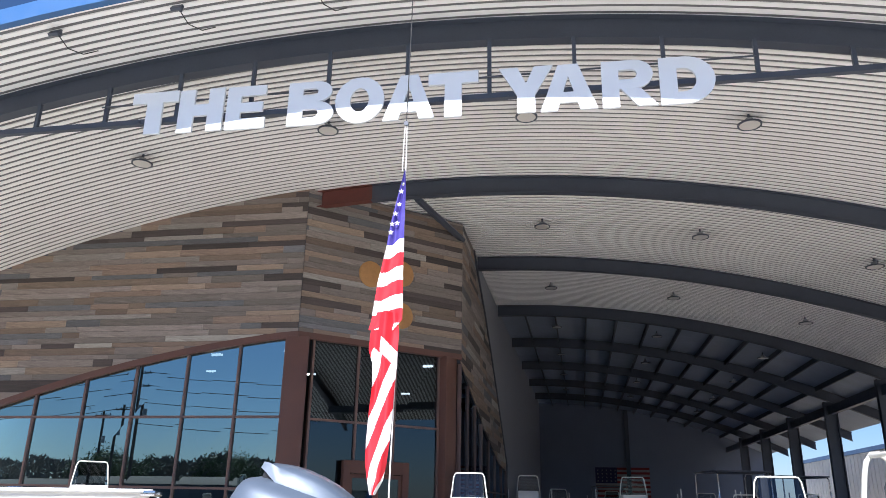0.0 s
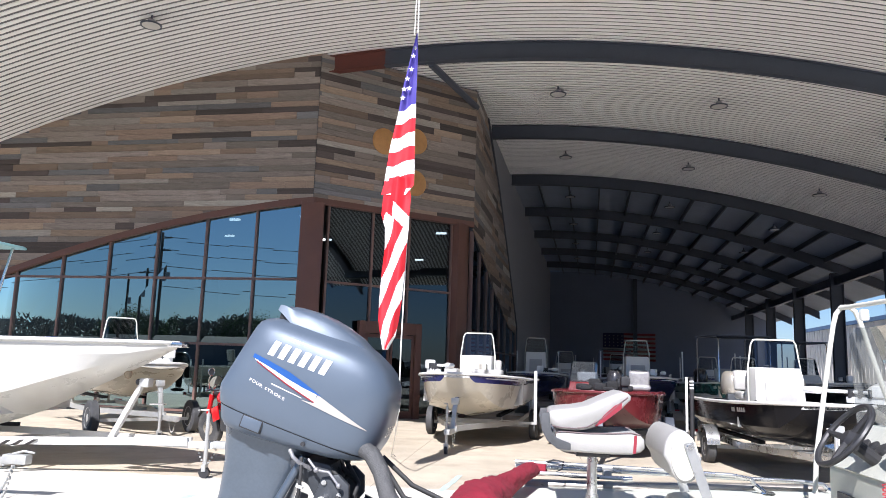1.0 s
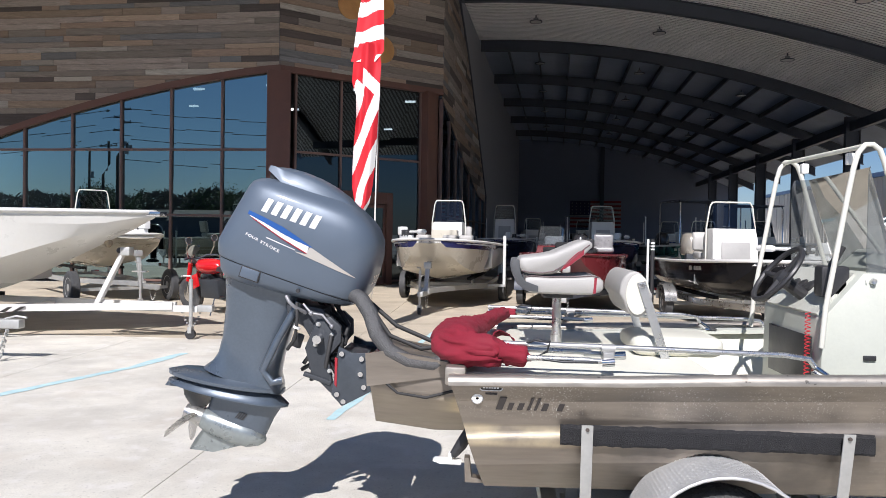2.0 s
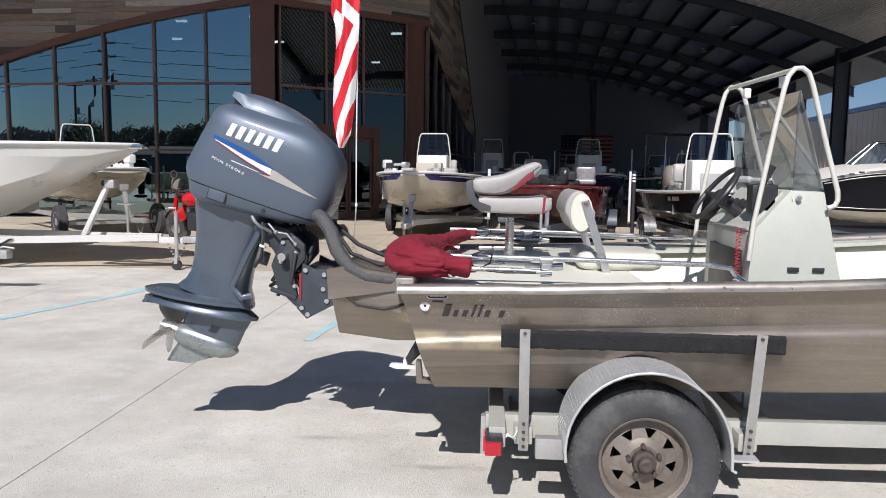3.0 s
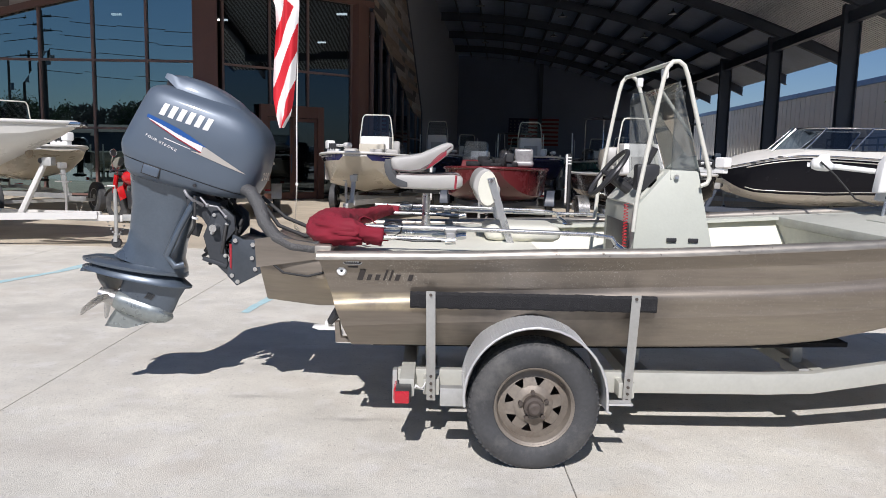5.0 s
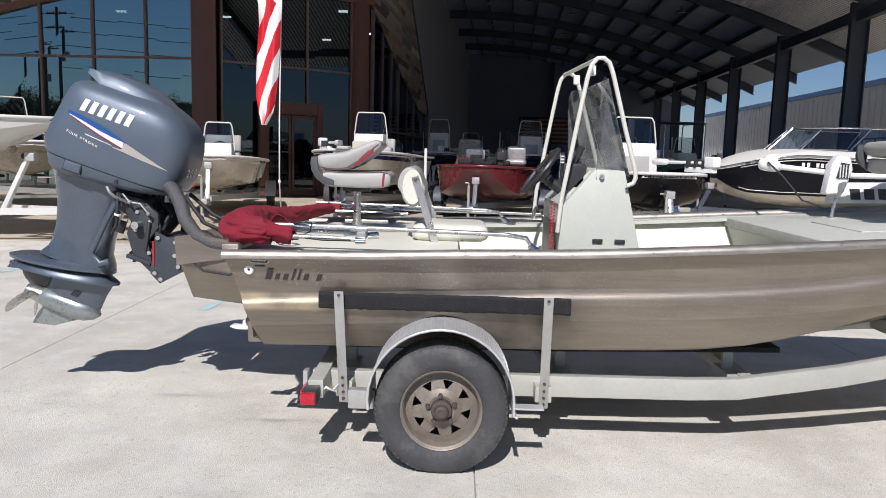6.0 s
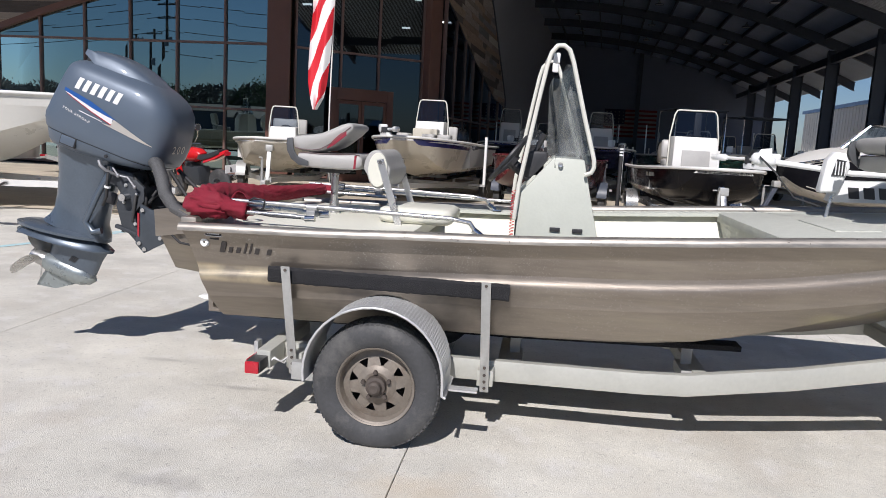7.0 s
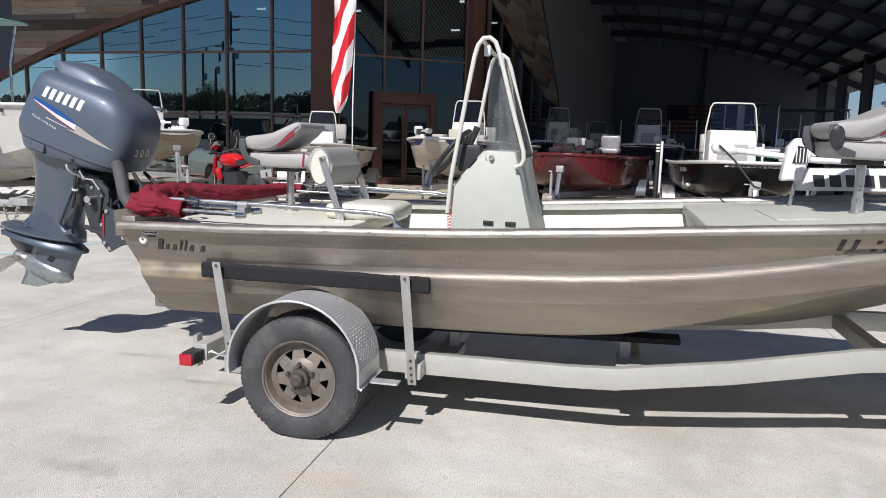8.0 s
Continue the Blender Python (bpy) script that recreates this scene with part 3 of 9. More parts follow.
def glazing(name, m, xs, zs, heads, label, glass=WINDOW):
    """A glazed wall: frame bars and one pane in each field. heads(x): the upper edge."""
    w = thing(name, label, "window", m, kind="structure")
    for i, x in enumerate(xs):
        part("mullion", Shape().box(x - 0.035, x + 0.035, -0.05, 0.09, 0.1, heads(x)), MULLION, w)
    for z in zs:
        part("transom", Shape().box(xs[0], xs[-1], -0.045, 0.085, z - 0.035, z + 0.035), MULLION, w)
    rows = [*zs, None]
    for a, b in zip(xs, xs[1:]):
        for z0, z1 in zip(rows, rows[1:]):
            ta, tb = (heads(a), heads(b)) if z1 is None else (min(z1, heads(a)), min(z1, heads(b)))
            if ta <= z0 + 0.05 and tb <= z0 + 0.05:
                continue
            # no two panes hang quite alike
            q = [rng.uniform(-0.004, 0.004) for _ in range(4)]
            p = part("pane", Shape().add([(a + 0.03, 0.02 + q[0], z0 + 0.03), (b - 0.03, 0.02 + q[1], z0 + 0.03), (b - 0.03, 0.02 + q[2], max(tb, z0 + 0.03)), (a + 0.03, 0.02 + q[3], max(ta, z0 + 0.03))],
                                  [(0, 1, 2, 3)]), glass, w, smooth=0)
            p.visible_shadow = False
    return w


_us = [-9.25] + [-10.82 - 1.71 * k for k in range(8)]
glazing("window_1", HALL @ pose(0, V_F + 0.1, 0), list(reversed(_us)), [0.12, 2.2, 4.27], head_z, "tall tinted showroom windows in brown frames under an arch")
glazing("window_2", CANT_M @ pose(0, 0.1, 0), [0.6, 2.18, 3.56, 5.25], [0.12, 4.25], lambda x: 6.68, "tall tinted entrance glazing in brown frames", WINDOW_DARK)
glazing("window_3", HALL @ pose(U_WALL - 0.06, 0, 0, 0, 0, 90), [26.1, 28.0, 30.0, 32.0, 34.5, 37.0, 40.0, 42.4], [0.12, 2.4], edge_low, "tinted side windows of the showroom", WINDOW_DARK)

# entrance with a brown surround
door_1 = thing("door_1", "glazed double entrance door in a rust-brown surround", "door", CANT_M, kind="structure")
for _a, _b, _c, _d in ((1.75, 1.98, 0.0, 3.1), (3.82, 4.05, 0.0, 3.1), (1.98, 3.82, 2.72, 3.1)):
    part("surround", Shape().box(_a, _b, -0.16, 0.02, _c, _d), BROWN, door_1, bevel=0.01)
for _a, _b in ((2.0, 2.89), (2.91, 3.8)):
    _s = Shape()
    for _x0, _x1, _z0, _z1 in ((_a, _a + 0.09, 0.02, 2.7), (_b - 0.09, _b, 0.02, 2.7), (_a + 0.09, _b - 0.09, 0.02, 0.25), (_a + 0.09, _b - 0.09, 2.58, 2.7)):
        _s.box(_x0, _x1, -0.09, -0.05, _z0, _z1)
    _leaf = part("door_leaf", _s, BROWN, door_1)
    _p = part("pane", Shape().box(_a + 0.09, _b - 0.09, -0.075, -0.067, 0.25, 2.58), WINDOW_DARK, _leaf)
    _p.visible_shadow = False
part("door_handle", Shape().tube([(2.83, -0.13, 0.9), (2.83, -0.13, 1.5)], 0.015, 8), STEEL_DARK, door_1)

for _x, _z in ((2.40, 9.12), (3.60, 9.35), (3.62, 7.88)):
    single("wall_disc", Shape().lathe([(-0.06, 0.02), (-0.09, 0.36), (-0.05, 0.45), (-0.02, 0.45)], (_x, 0.0, _z), "y", 40), DISC,
           "round copper-coloured disc fixed to the barn boards", "wall ornament", CANT_M, group="copper wall discs")

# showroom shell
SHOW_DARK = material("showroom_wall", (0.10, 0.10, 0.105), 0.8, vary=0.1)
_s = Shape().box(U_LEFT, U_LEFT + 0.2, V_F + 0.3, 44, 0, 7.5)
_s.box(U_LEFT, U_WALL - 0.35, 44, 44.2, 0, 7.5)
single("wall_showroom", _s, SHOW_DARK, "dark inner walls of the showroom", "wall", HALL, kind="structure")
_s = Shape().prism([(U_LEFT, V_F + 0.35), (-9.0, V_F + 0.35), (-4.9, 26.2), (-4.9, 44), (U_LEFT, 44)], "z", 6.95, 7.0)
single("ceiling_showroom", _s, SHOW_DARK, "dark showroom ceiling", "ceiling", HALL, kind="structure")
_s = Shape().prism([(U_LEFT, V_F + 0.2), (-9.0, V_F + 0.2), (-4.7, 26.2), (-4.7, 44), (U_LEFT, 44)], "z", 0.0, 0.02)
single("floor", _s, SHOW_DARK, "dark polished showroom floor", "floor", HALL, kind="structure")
_em = bpy.data.materials.new("lamp_glow")
_em.use_nodes = True
_b = _em.node_tree.nodes["Principled BSDF"]
_b.inputs["Emission Color"].default_value = (1, 0.93, 0.8, 1)
_b.inputs["Emission Strength"].default_value = 2.5
for _u, _v in ((-7.6, 26.0), (-6.2, 28.5), (-10.5, 25.0), (-13.5, 25.5), (-11.5, 30.0), (-6.3, 34.0), (-8.8, 36.0), (-15.5, 29.0)):
    single("ceiling_light", Shape().box(_u - 0.2, _u + 0.2, _v - 0.05, _v + 0.05, 6.88, 6.95), _em, "slim lit ceiling light in the showroom", "ceiling light", HALL, group="showroom lights")

# high-bay lamps under the roof
_lamp_thing = None
for _v in [17.6 + BAY * k for k in range(7)]:
    for _u in (-12.4, -6.95, -1.55, 3.9, 9.3):
        if _v > 20 and _u < -4:
            continue
        _m = HALL @ pose(_u, _v, roof_z(_u))
        if _lamp_thing is None:
            _lamp_thing = thing("high_bay_lamp", "round dark-rimmed high-bay lamp hung under the roof", "ceiling lamp", _m, group="high-bay lamps")
            part("stem", Shape().tube([(0, 0, 0.02), (0, 0, -0.16)], 0.03, 8), STEEL_DARK, _lamp_thing)
            part("driver", Shape().lathe([(-0.24, 0.11), (-0.22, 0.115), (-0.13, 0.10), (-0.11, 0.05)], (0, 0, 0), "z", 20), GALV_DULL, _lamp_thing)
            part("rim", Shape().lathe([(-0.30, 0.25), (-0.31, 0.285), (-0.27, 0.29), (-0.235, 0.12)], (0, 0, 0), "z", 28), STEEL_DARK, _lamp_thing)
            part("lens", Shape().lathe([(-0.305, 0.02), (-0.308, 0.235), (-0.295, 0.252)], (0, 0, 0), "z", 28), LAMP_GLASS, _lamp_thing, "pale frosted lens")
        else:
            copy_thing(_lamp_thing, _m)
# floodlights with loose cables near the roof edge
for _u in (-11.1, -8.35, -5.4, -2.95, -0.3, 2.2, 4.8):
    _f = thing("floodlight", "small black floodlight with a hanging cable under the soffit", "floodlight", HALL @ pose(_u, 12.15, roof_z(_u)), group="soffit floodlights")
    part("bracket", Shape().box(-0.03, 0.03, -0.02, 0.02, -0.16, 0.0), STEEL_DARK, _f)
    part("housing", Shape().box(-0.12, 0.12, -0.05, 0.02, -0.3, -0.14).turn(pose(0, 0, 0, -35)), STEEL_DARK, _f, bevel=0.01)
    part("cable", Shape().tube([(0.0, 0.0, -0.16), (0.1, 0.2, -0.34), (0.25, 0.5, -0.3), (0.4, 0.75, -0.06)], 0.012, 5), CABLE, _f)

# boards, last of the walls: each one a piece
PLANK_COUNT = clad(wall_front, -21.5, U_C - 0.0, lambda u: head_z(u) + 0.1, lambda u: roof_z(u) - 0.01, lambda s, p, z: (s, V_F + p, z), first=3.6, course=0.185)
PLANK_COUNT += clad(wall_cant, 0.0, CANT, lambda s: 6.84, lambda s: 11.72, lambda s, p, z: (s, p, z), first=6.7, course=0.185)
PLANK_COUNT += clad(wall_side, 25.95, 42.2, edge_low, edge_top, lambda s, p, z: (U_WALL - 0.04 - p, s, z), first=3.6, course=0.25)

# ---- materials of the boats ----
ALU_HULL = material("weathered_aluminium", (0.275, 0.241, 0.200), 0.42, 0.68, vary=0.24, scale=1.5, fine=18, bump=0.10, stretch=(0.3, 1, 3.0),
                    stain=(0.40, 0.36, 0.27), stain_amount=0.5, stain_scale=1.6, rough_vary=0.10)


def add_spots_and_shade(m, where, size, amount, colour, warp=1.0):
    """Dried spots if size is set, else one blotchy tone, inside a soft box (x0, x1, z0, z1) of the object's own space.
    """
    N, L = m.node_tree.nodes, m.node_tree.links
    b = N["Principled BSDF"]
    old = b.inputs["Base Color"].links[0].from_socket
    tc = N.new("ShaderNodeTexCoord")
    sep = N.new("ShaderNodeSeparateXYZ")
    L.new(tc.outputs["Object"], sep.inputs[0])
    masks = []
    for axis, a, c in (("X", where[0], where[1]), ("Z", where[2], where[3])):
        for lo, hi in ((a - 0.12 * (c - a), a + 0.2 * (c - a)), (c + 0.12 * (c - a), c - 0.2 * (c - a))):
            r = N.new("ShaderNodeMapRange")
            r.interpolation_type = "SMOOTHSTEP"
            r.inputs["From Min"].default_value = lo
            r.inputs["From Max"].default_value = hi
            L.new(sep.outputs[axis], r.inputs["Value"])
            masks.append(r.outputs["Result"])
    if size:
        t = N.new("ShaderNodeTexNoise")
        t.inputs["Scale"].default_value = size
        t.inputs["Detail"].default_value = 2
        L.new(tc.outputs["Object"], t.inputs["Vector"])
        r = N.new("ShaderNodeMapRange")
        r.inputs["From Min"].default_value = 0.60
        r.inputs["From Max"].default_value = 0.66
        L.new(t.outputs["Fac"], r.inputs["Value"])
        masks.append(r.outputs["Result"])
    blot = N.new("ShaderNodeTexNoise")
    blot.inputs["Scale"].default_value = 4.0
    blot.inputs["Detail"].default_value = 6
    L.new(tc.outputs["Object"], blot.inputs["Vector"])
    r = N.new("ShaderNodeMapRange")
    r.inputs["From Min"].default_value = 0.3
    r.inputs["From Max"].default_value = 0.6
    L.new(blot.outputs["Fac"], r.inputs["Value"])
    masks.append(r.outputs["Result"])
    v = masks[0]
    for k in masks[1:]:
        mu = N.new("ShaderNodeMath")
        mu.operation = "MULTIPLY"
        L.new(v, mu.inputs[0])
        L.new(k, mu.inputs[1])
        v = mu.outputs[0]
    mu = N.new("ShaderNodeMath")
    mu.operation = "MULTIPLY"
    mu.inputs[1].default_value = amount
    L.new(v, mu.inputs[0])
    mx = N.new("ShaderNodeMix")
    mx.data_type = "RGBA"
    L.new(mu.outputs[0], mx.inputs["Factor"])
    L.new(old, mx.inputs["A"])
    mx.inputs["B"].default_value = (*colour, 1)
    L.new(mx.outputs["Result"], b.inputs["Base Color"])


add_spots_and_shade(ALU_HULL, (-2.0, -0.1, 0.92, 1.10), 130, 0.75, (0.62, 0.60, 0.55))
# pale warm band along the knuckle near the stern
add_spots_and_shade(ALU_HULL, (-2.15, -1.3, 0.79, 0.885), 0, 1.0, (0.74, 0.62, 0.40))
add_spots_and_shade(ALU_HULL, (1.2, 2.2, 0.72, 0.86), 0, 0.6, (0.42, 0.38, 0.22))
add_spots_and_shade(ALU_HULL, (-0.5, 2.6, 0.6, 1.2), 70, 0.25, (0.45, 0.42, 0.38))
# grime, with the guide board's shadow painted into the same dark colour
add_spots_and_shade(ALU_HULL, (-1.55, -0.15, 0.56, 1.03), 0, 0.62, (0.10, 0.09, 0.082))
# browner tone above the knuckle, towards the bow
add_spots_and_shade(ALU_HULL, (-0.4, 2.4, 0.90, 1.06), 0, 0.35, (0.20, 0.165, 0.14))
ALU = material("bare_aluminium", (0.62, 0.62, 0.61), 0.3, 0.9, vary=0.1, scale=5, fine=60, bump=0.05)
ALU_RUB = material("worn_gunwale", (0.37, 0.34, 0.295), 0.42, 0.75, vary=0.25, scale=3, fine=24, bump=0.1, stretch=(0.5, 2, 2))
GALV = material("galvanised_steel", (0.46, 0.46, 0.44), 0.5, 0.55, vary=0.14, scale=6, fine=50, bump=0.06)
TRAILER_PAINT = material("trailer_aluminium", (0.50, 0.50, 0.45), 0.5, 0.35, vary=0.1, scale=3, fine=40, bump=0.05, stain=(0.40, 0.39, 0.33), stain_amount=0.4, stain_scale=3)
PLATE = material("tread_plate", (0.60, 0.60, 0.59), 0.42, 0.5, vary=0.1, scale=6, fine=60, bump=0.05)
RUBBER = material("tyre_rubber", (0.050, 0.051, 0.053), 0.7, vary=0.3, scale=7, fine=50, bump=0.15, stain=(0.15, 0.145, 0.135), stain_amount=0.6, stain_scale=5)
RIM = material("rusty_rim", (0.225, 0.198, 0.165), 0.55, 0.35, vary=0.22, scale=9, fine=60, bump=0.1, stain=(0.15, 0.11, 0.08), stain_amount=0.7, stain_scale=7)
RUST = material("rusty_iron", (0.085, 0.07, 0.06), 0.7, 0.3, vary=0.3, scale=12)
CARPET = material("bunk_carpet", (0.016, 0.016, 0.018), 0.95, vary=0.5, scale=20, fine=150, bump=0.8, bump_scale=220)
add_flecks(CARPET, 240, 0.58, 0.64, (0.055, 0.055, 0.055), 0.8)
add_flecks(ALU_RUB, 9, 0.60, 0.70, (0.22, 0.19, 0.16), 0.7, 9)
add_flecks(ALU_RUB, 34, 0.68, 0.71, (0.08, 0.07, 0.06), 0.7, 3)
GELCOAT = material("cream_paint", (0.66, 0.65, 0.555), 0.55, vary=0.06, scale=3, fine=50, bump=0.1, stain=(0.5, 0.48, 0.4), stain_amount=0.3, stain_scale=3)
SPLATTER = material("grey_deck_paint", (0.49, 0.495, 0.435), 0.7, vary=0.12, scale=20, fine=160, bump=0.35)
CONSOLE_PAINT = material("sage_grey_paint", (0.51, 0.525, 0.46), 0.5, vary=0.05, scale=4, fine=60, bump=0.08)
RAIL_PAINT = material("white_painted_tube", (0.64, 0.63, 0.555), 0.45, vary=0.08, scale=10, fine=60, bump=0.05)
VINYL = material("pale_grey_vinyl", (0.37, 0.36, 0.34), 0.5, vary=0.08, scale=6, fine=140, bump=0.12)
VINYL_RED = material("maroon_vinyl", (0.24, 0.02, 0.035), 0.5, vary=0.1)
VINYL_SEAM = material("vinyl_seam", (0.14, 0.10, 0.10), 0.6, vary=0.1, bump=0.0)
HINGE_GREY = material("grey_hinge", (0.075, 0.078, 0.082), 0.5, vary=0.15, bump=0.05)
PLASTIC = material("black_plastic", (0.03, 0.03, 0.032), 0.45, vary=0.15, bump=0.05)
PLASTIC_GREY = material("grey_fitting", (0.36, 0.36, 0.35), 0.4, 0.4, vary=0.1, bump=0.03)
PLASTIC_WHITE = material("white_plastic", (0.80, 0.80, 0.78), 0.35, vary=0.04, bump=0.0)
CANVAS = material("red_canvas", (0.20, 0.008, 0.022), 0.85, vary=0.16, scale=7, fine=260, bump=0.25)
MOTOR_PAINT = material("blue_grey_metallic", (0.101, 0.128, 0.166), 0.46, 0.25, vary=0.06, scale=3, fine=240, bump=0.0, coat=0.3)
MOTOR_LOW = material("blue_grey_paint", (0.090, 0.113, 0.143), 0.33, 0.35, vary=0.14, scale=5, fine=80, bump=0.03, coat=0.7)
JACK_PLATE = material("jack_plate_paint", (0.062, 0.072, 0.085), 0.4, 0.3, vary=0.15, scale=8)
MOTOR_DARK = material("dark_bracket", (0.05, 0.055, 0.062), 0.5, 0.3, vary=0.15, scale=8)
STAINLESS = material("stainless", (0.66, 0.66, 0.66), 0.15, 1.0, vary=0.05, bump=0.0)
DECAL_WHITE = material("white_decal", (0.68, 0.68, 0.68), 0.4, vary=0.02, bump=0.0)
DECAL_BLUE = material("blue_decal", (0.018, 0.080, 0.28), 0.4, vary=0.02, bump=0.0)
DECAL_RED = material("red_decal", (0.30, 0.02, 0.03), 0.4, vary=0.02, bump=0.0)
DECAL_SILVER = material("silver_decal", (0.55, 0.52, 0.47), 0.35, 0.4, vary=0.05, bump=0.0)
DECAL_BLACK = material("black_decal", (0.035, 0.03, 0.028), 0.5, vary=0.1, bump=0.0)
LAMP_RED = material("red_lamp", (0.40, 0.008, 0.02), 0.25, vary=0.08, bump=0.0, coat=0.5)
ACRYLIC = glass_material("smoked_acrylic", (0.50, 0.52, 0.52), 0.02, clear=1.0, gloss=0.04, dust=0.14)
CORD_RED = material("red_cord", (0.55, 0.02, 0.03), 0.5, vary=0.05)
HOSE = material("woven_hose", (0.10, 0.10, 0.10), 0.5, 0.3, vary=0.5, scale=140, fine=260, bump=0.6, bump_scale=220)

YC = 3.97
W = Matrix()


# ---- aluminium work boat ----
def gun_z(x):
    return lerp([(-0.6, 1.097), (0.2, 1.113), (0.65, 1.133), (1.25, 1.150), (1.62, 1.172), (2.15, 1.205), (2.56, 1.234), (2.85, 1.252), (3.29, 1.281), (4.2, 1.345), (5.3, 1.42)], x)


def gun_w(x):
    return lerp([(-0.7, 0.97), (2.2, 0.97), (3.2, 0.93), (4.2, 0.80), (5.0, 0.60), (5.3, 0.5)], x)


def keel_z(x):
    return lerp([(-0.7, 0.495), (1.2, 0.508), (1.8, 0.525), (2.3, 0.538), (2.74, 0.548), (3.06, 0.578), (3.36, 0.65), (3.7, 0.755), (4.4, 0.99), (5.3, 1.28)], x)


def chine_z(x):
    return lerp([(-0.7, 0.572), (1.2, 0.593), (1.65, 0.605), (1.93, 0.619), (2.2, 0.650), (2.5, 0.714), (2.75, 0.788), (3.0, 0.865), (3.25, 0.956), (3.7, 1.07), (4.2, 1.17), (5.3, 1.36)], x)


def chine_w(x):
    return lerp([(-0.7, 0.772), (1.93, 0.772), (2.5, 0.772), (3.0, 0.778), (3.25, 0.785), (3.7, 0.75), (4.2, 0.62), (5.3, 0.28)], x)


def bunk_z(x):
    return keel_z(x) + 0.006


def knuckle_z(x):
    return lerp([(-0.7, 0.80), (1.2, 0.882), (1.77, 0.906), (2.06, 0.921), (2.33, 0.946), (2.6, 0.977), (2.85, 1.014), (3.1, 1.057), (3.33, 1.105), (4.2, 1.25), (5.3, 1.44)], x)


def hull_ring(x, slant):
    """One frame of the hull: shallow V bottom, chine, pressed knuckle, rolled top edge."""
    w, zg, ze, zc = gun_w(x), gun_z(x), keel_z(x), chine_z(x)
    zk = min(knuckle_z(x), zg - 0.16)
    zc = min(zc, zk - 0.10)
    ze = min(ze, zc - 0.03)
    f = w / 0.97
    c = min(chine_w(x), 0.87 * f)
    half = [(0.0, ze), (0.5 * c, ze + 0.5 * (zc - ze)), (c - 0.012, zc - 0.010), (c, zc), (0.8735 * f, zk - 0.110), (0.878 * f, zk - 0.088), (0.888 * f, zk - 0.062), (0.900 * f, zk - 0.036), (0.908 * f, zk - 0.016), (0.9105 * f, zk - 0.004), (0.9108 * f, zk + 0.006), (0.909 * f, zk + 0.016), (0.9048 * f, zk + 0.027),
            (0.9005 * f, zk + 0.038), (0.8983 * f, zk + 0.050), (0.8975 * f, zk + 0.066), (0.928 * f, zg - 0.105), (0.932 * f, zg - 0.100), (0.964 * f, zg - 0.032), (w, zg - 0.02), (w, zg)]
    ring = [(y, z) for y, z in reversed(half)] + [(-y, z) for y, z in half[1:]]
    return [(x + slant * (zg - z), YC - y, z) for y, z in ring]


boat = thing("aluminium_boat", "weathered bare aluminium flat-bottomed centre-console boat on a trailer", "boat", pose(1.5, YC, 0), space=W)
_xs = [-0.6, -0.2, 0.4, 1.0, 1.4, 1.7, 1.95, 2.2, 2.4, 2.6, 2.8, 3.0, 3.2, 3.4, 3.7, 4.0, 4.4, 4.8, 5.15]
_rings = [hull_ring(x, 0.30 if k == 0 else max(0.0, 0.30 * (1 - (x + 0.6) / 0.5))) for k, x in enumerate(_xs)]
_s = Shape().loft(_rings, caps=False, closed=False)
_n = len(_rings[0])
_s.add(_rings[0], [tuple(range(_n))])
_s.add(_rings[-1], [tuple(range(_n))])
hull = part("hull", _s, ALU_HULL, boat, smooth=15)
for _sd in (1, -1):
    _p = [(x, YC - _sd * (gun_w(x) + 0.005), gun_z(x)) for x in [-0.6 + 0.25 * k for k in range(24)]]
    part("gunwale", Shape().loft([[(x, y - 0.03, z - 0.024), (x, y + 0.035, z - 0.024), (x, y + 0.035, z + 0.012), (x, y + 0.005, z + 0.02), (x, y - 0.022, z + 0.012), (x, y - 0.03, z - 0.01)] for x, y, z in _p]),
         ALU_RUB, boat, "scuffed bright gunwale", smooth=60)
    # painted inner side
    part("inner_side", Shape().loft([[(x, YC - _sd * (gun_w(x) - 0.03), gun_z(x) - 0.04), (x, YC - _sd * (gun_w(x) - 0.08), gun_z(x) - 0.04),
                                      (x, YC - _sd * 0.59 * gun_w(x) / 0.97, 0.78), (x, YC - _sd * 0.61 * gun_w(x) / 0.97, 0.76)] for x in [-0.45 + 0.315 * k for k in range(11)]]), GELCOAT, boat)
    part("ledge", Shape().loft([[(x, YC - _sd * (gun_w(x) - 0.02), gun_z(x) - 0.045), (x, YC - _sd * (gun_w(x) - 0.16), gun_z(x) - 0.045),
                                 (x, YC - _sd * (gun_w(x) - 0.16), gun_z(x) - 0.02), (x, YC - _sd * (gun_w(x) - 0.02), gun_z(x) - 0.02)] for x in [-0.5 + 0.3 * k for k in range(18)]]), CONSOLE_PAINT, boat, "sage-grey painted side ledge")
part("sole", Shape().loft([[(x, YC - 0.62 * gun_w(x) / 0.97, 0.78), (x, YC + 0.62 * gun_w(x) / 0.97, 0.78), (x, YC + 0.6 * gun_w(x) / 0.97, 0.75), (x, YC - 0.6 * gun_w(x) / 0.97, 0.75)] for x in (-0.4, 1, 2, 2.72)]), GELCOAT, boat)
part("transom_cap", Shape().box(-0.62, -0.53, YC - 0.93, YC + 0.93, 1.06, 1.14), ALU_RUB, boat, bevel=0.01)
part("aft_deck", Shape().box(-0.55, 0.62, YC - 0.80, YC + 0.80, 1.02, 1.10), GELCOAT, boat, "cream painted raised aft deck", bevel=0.015)
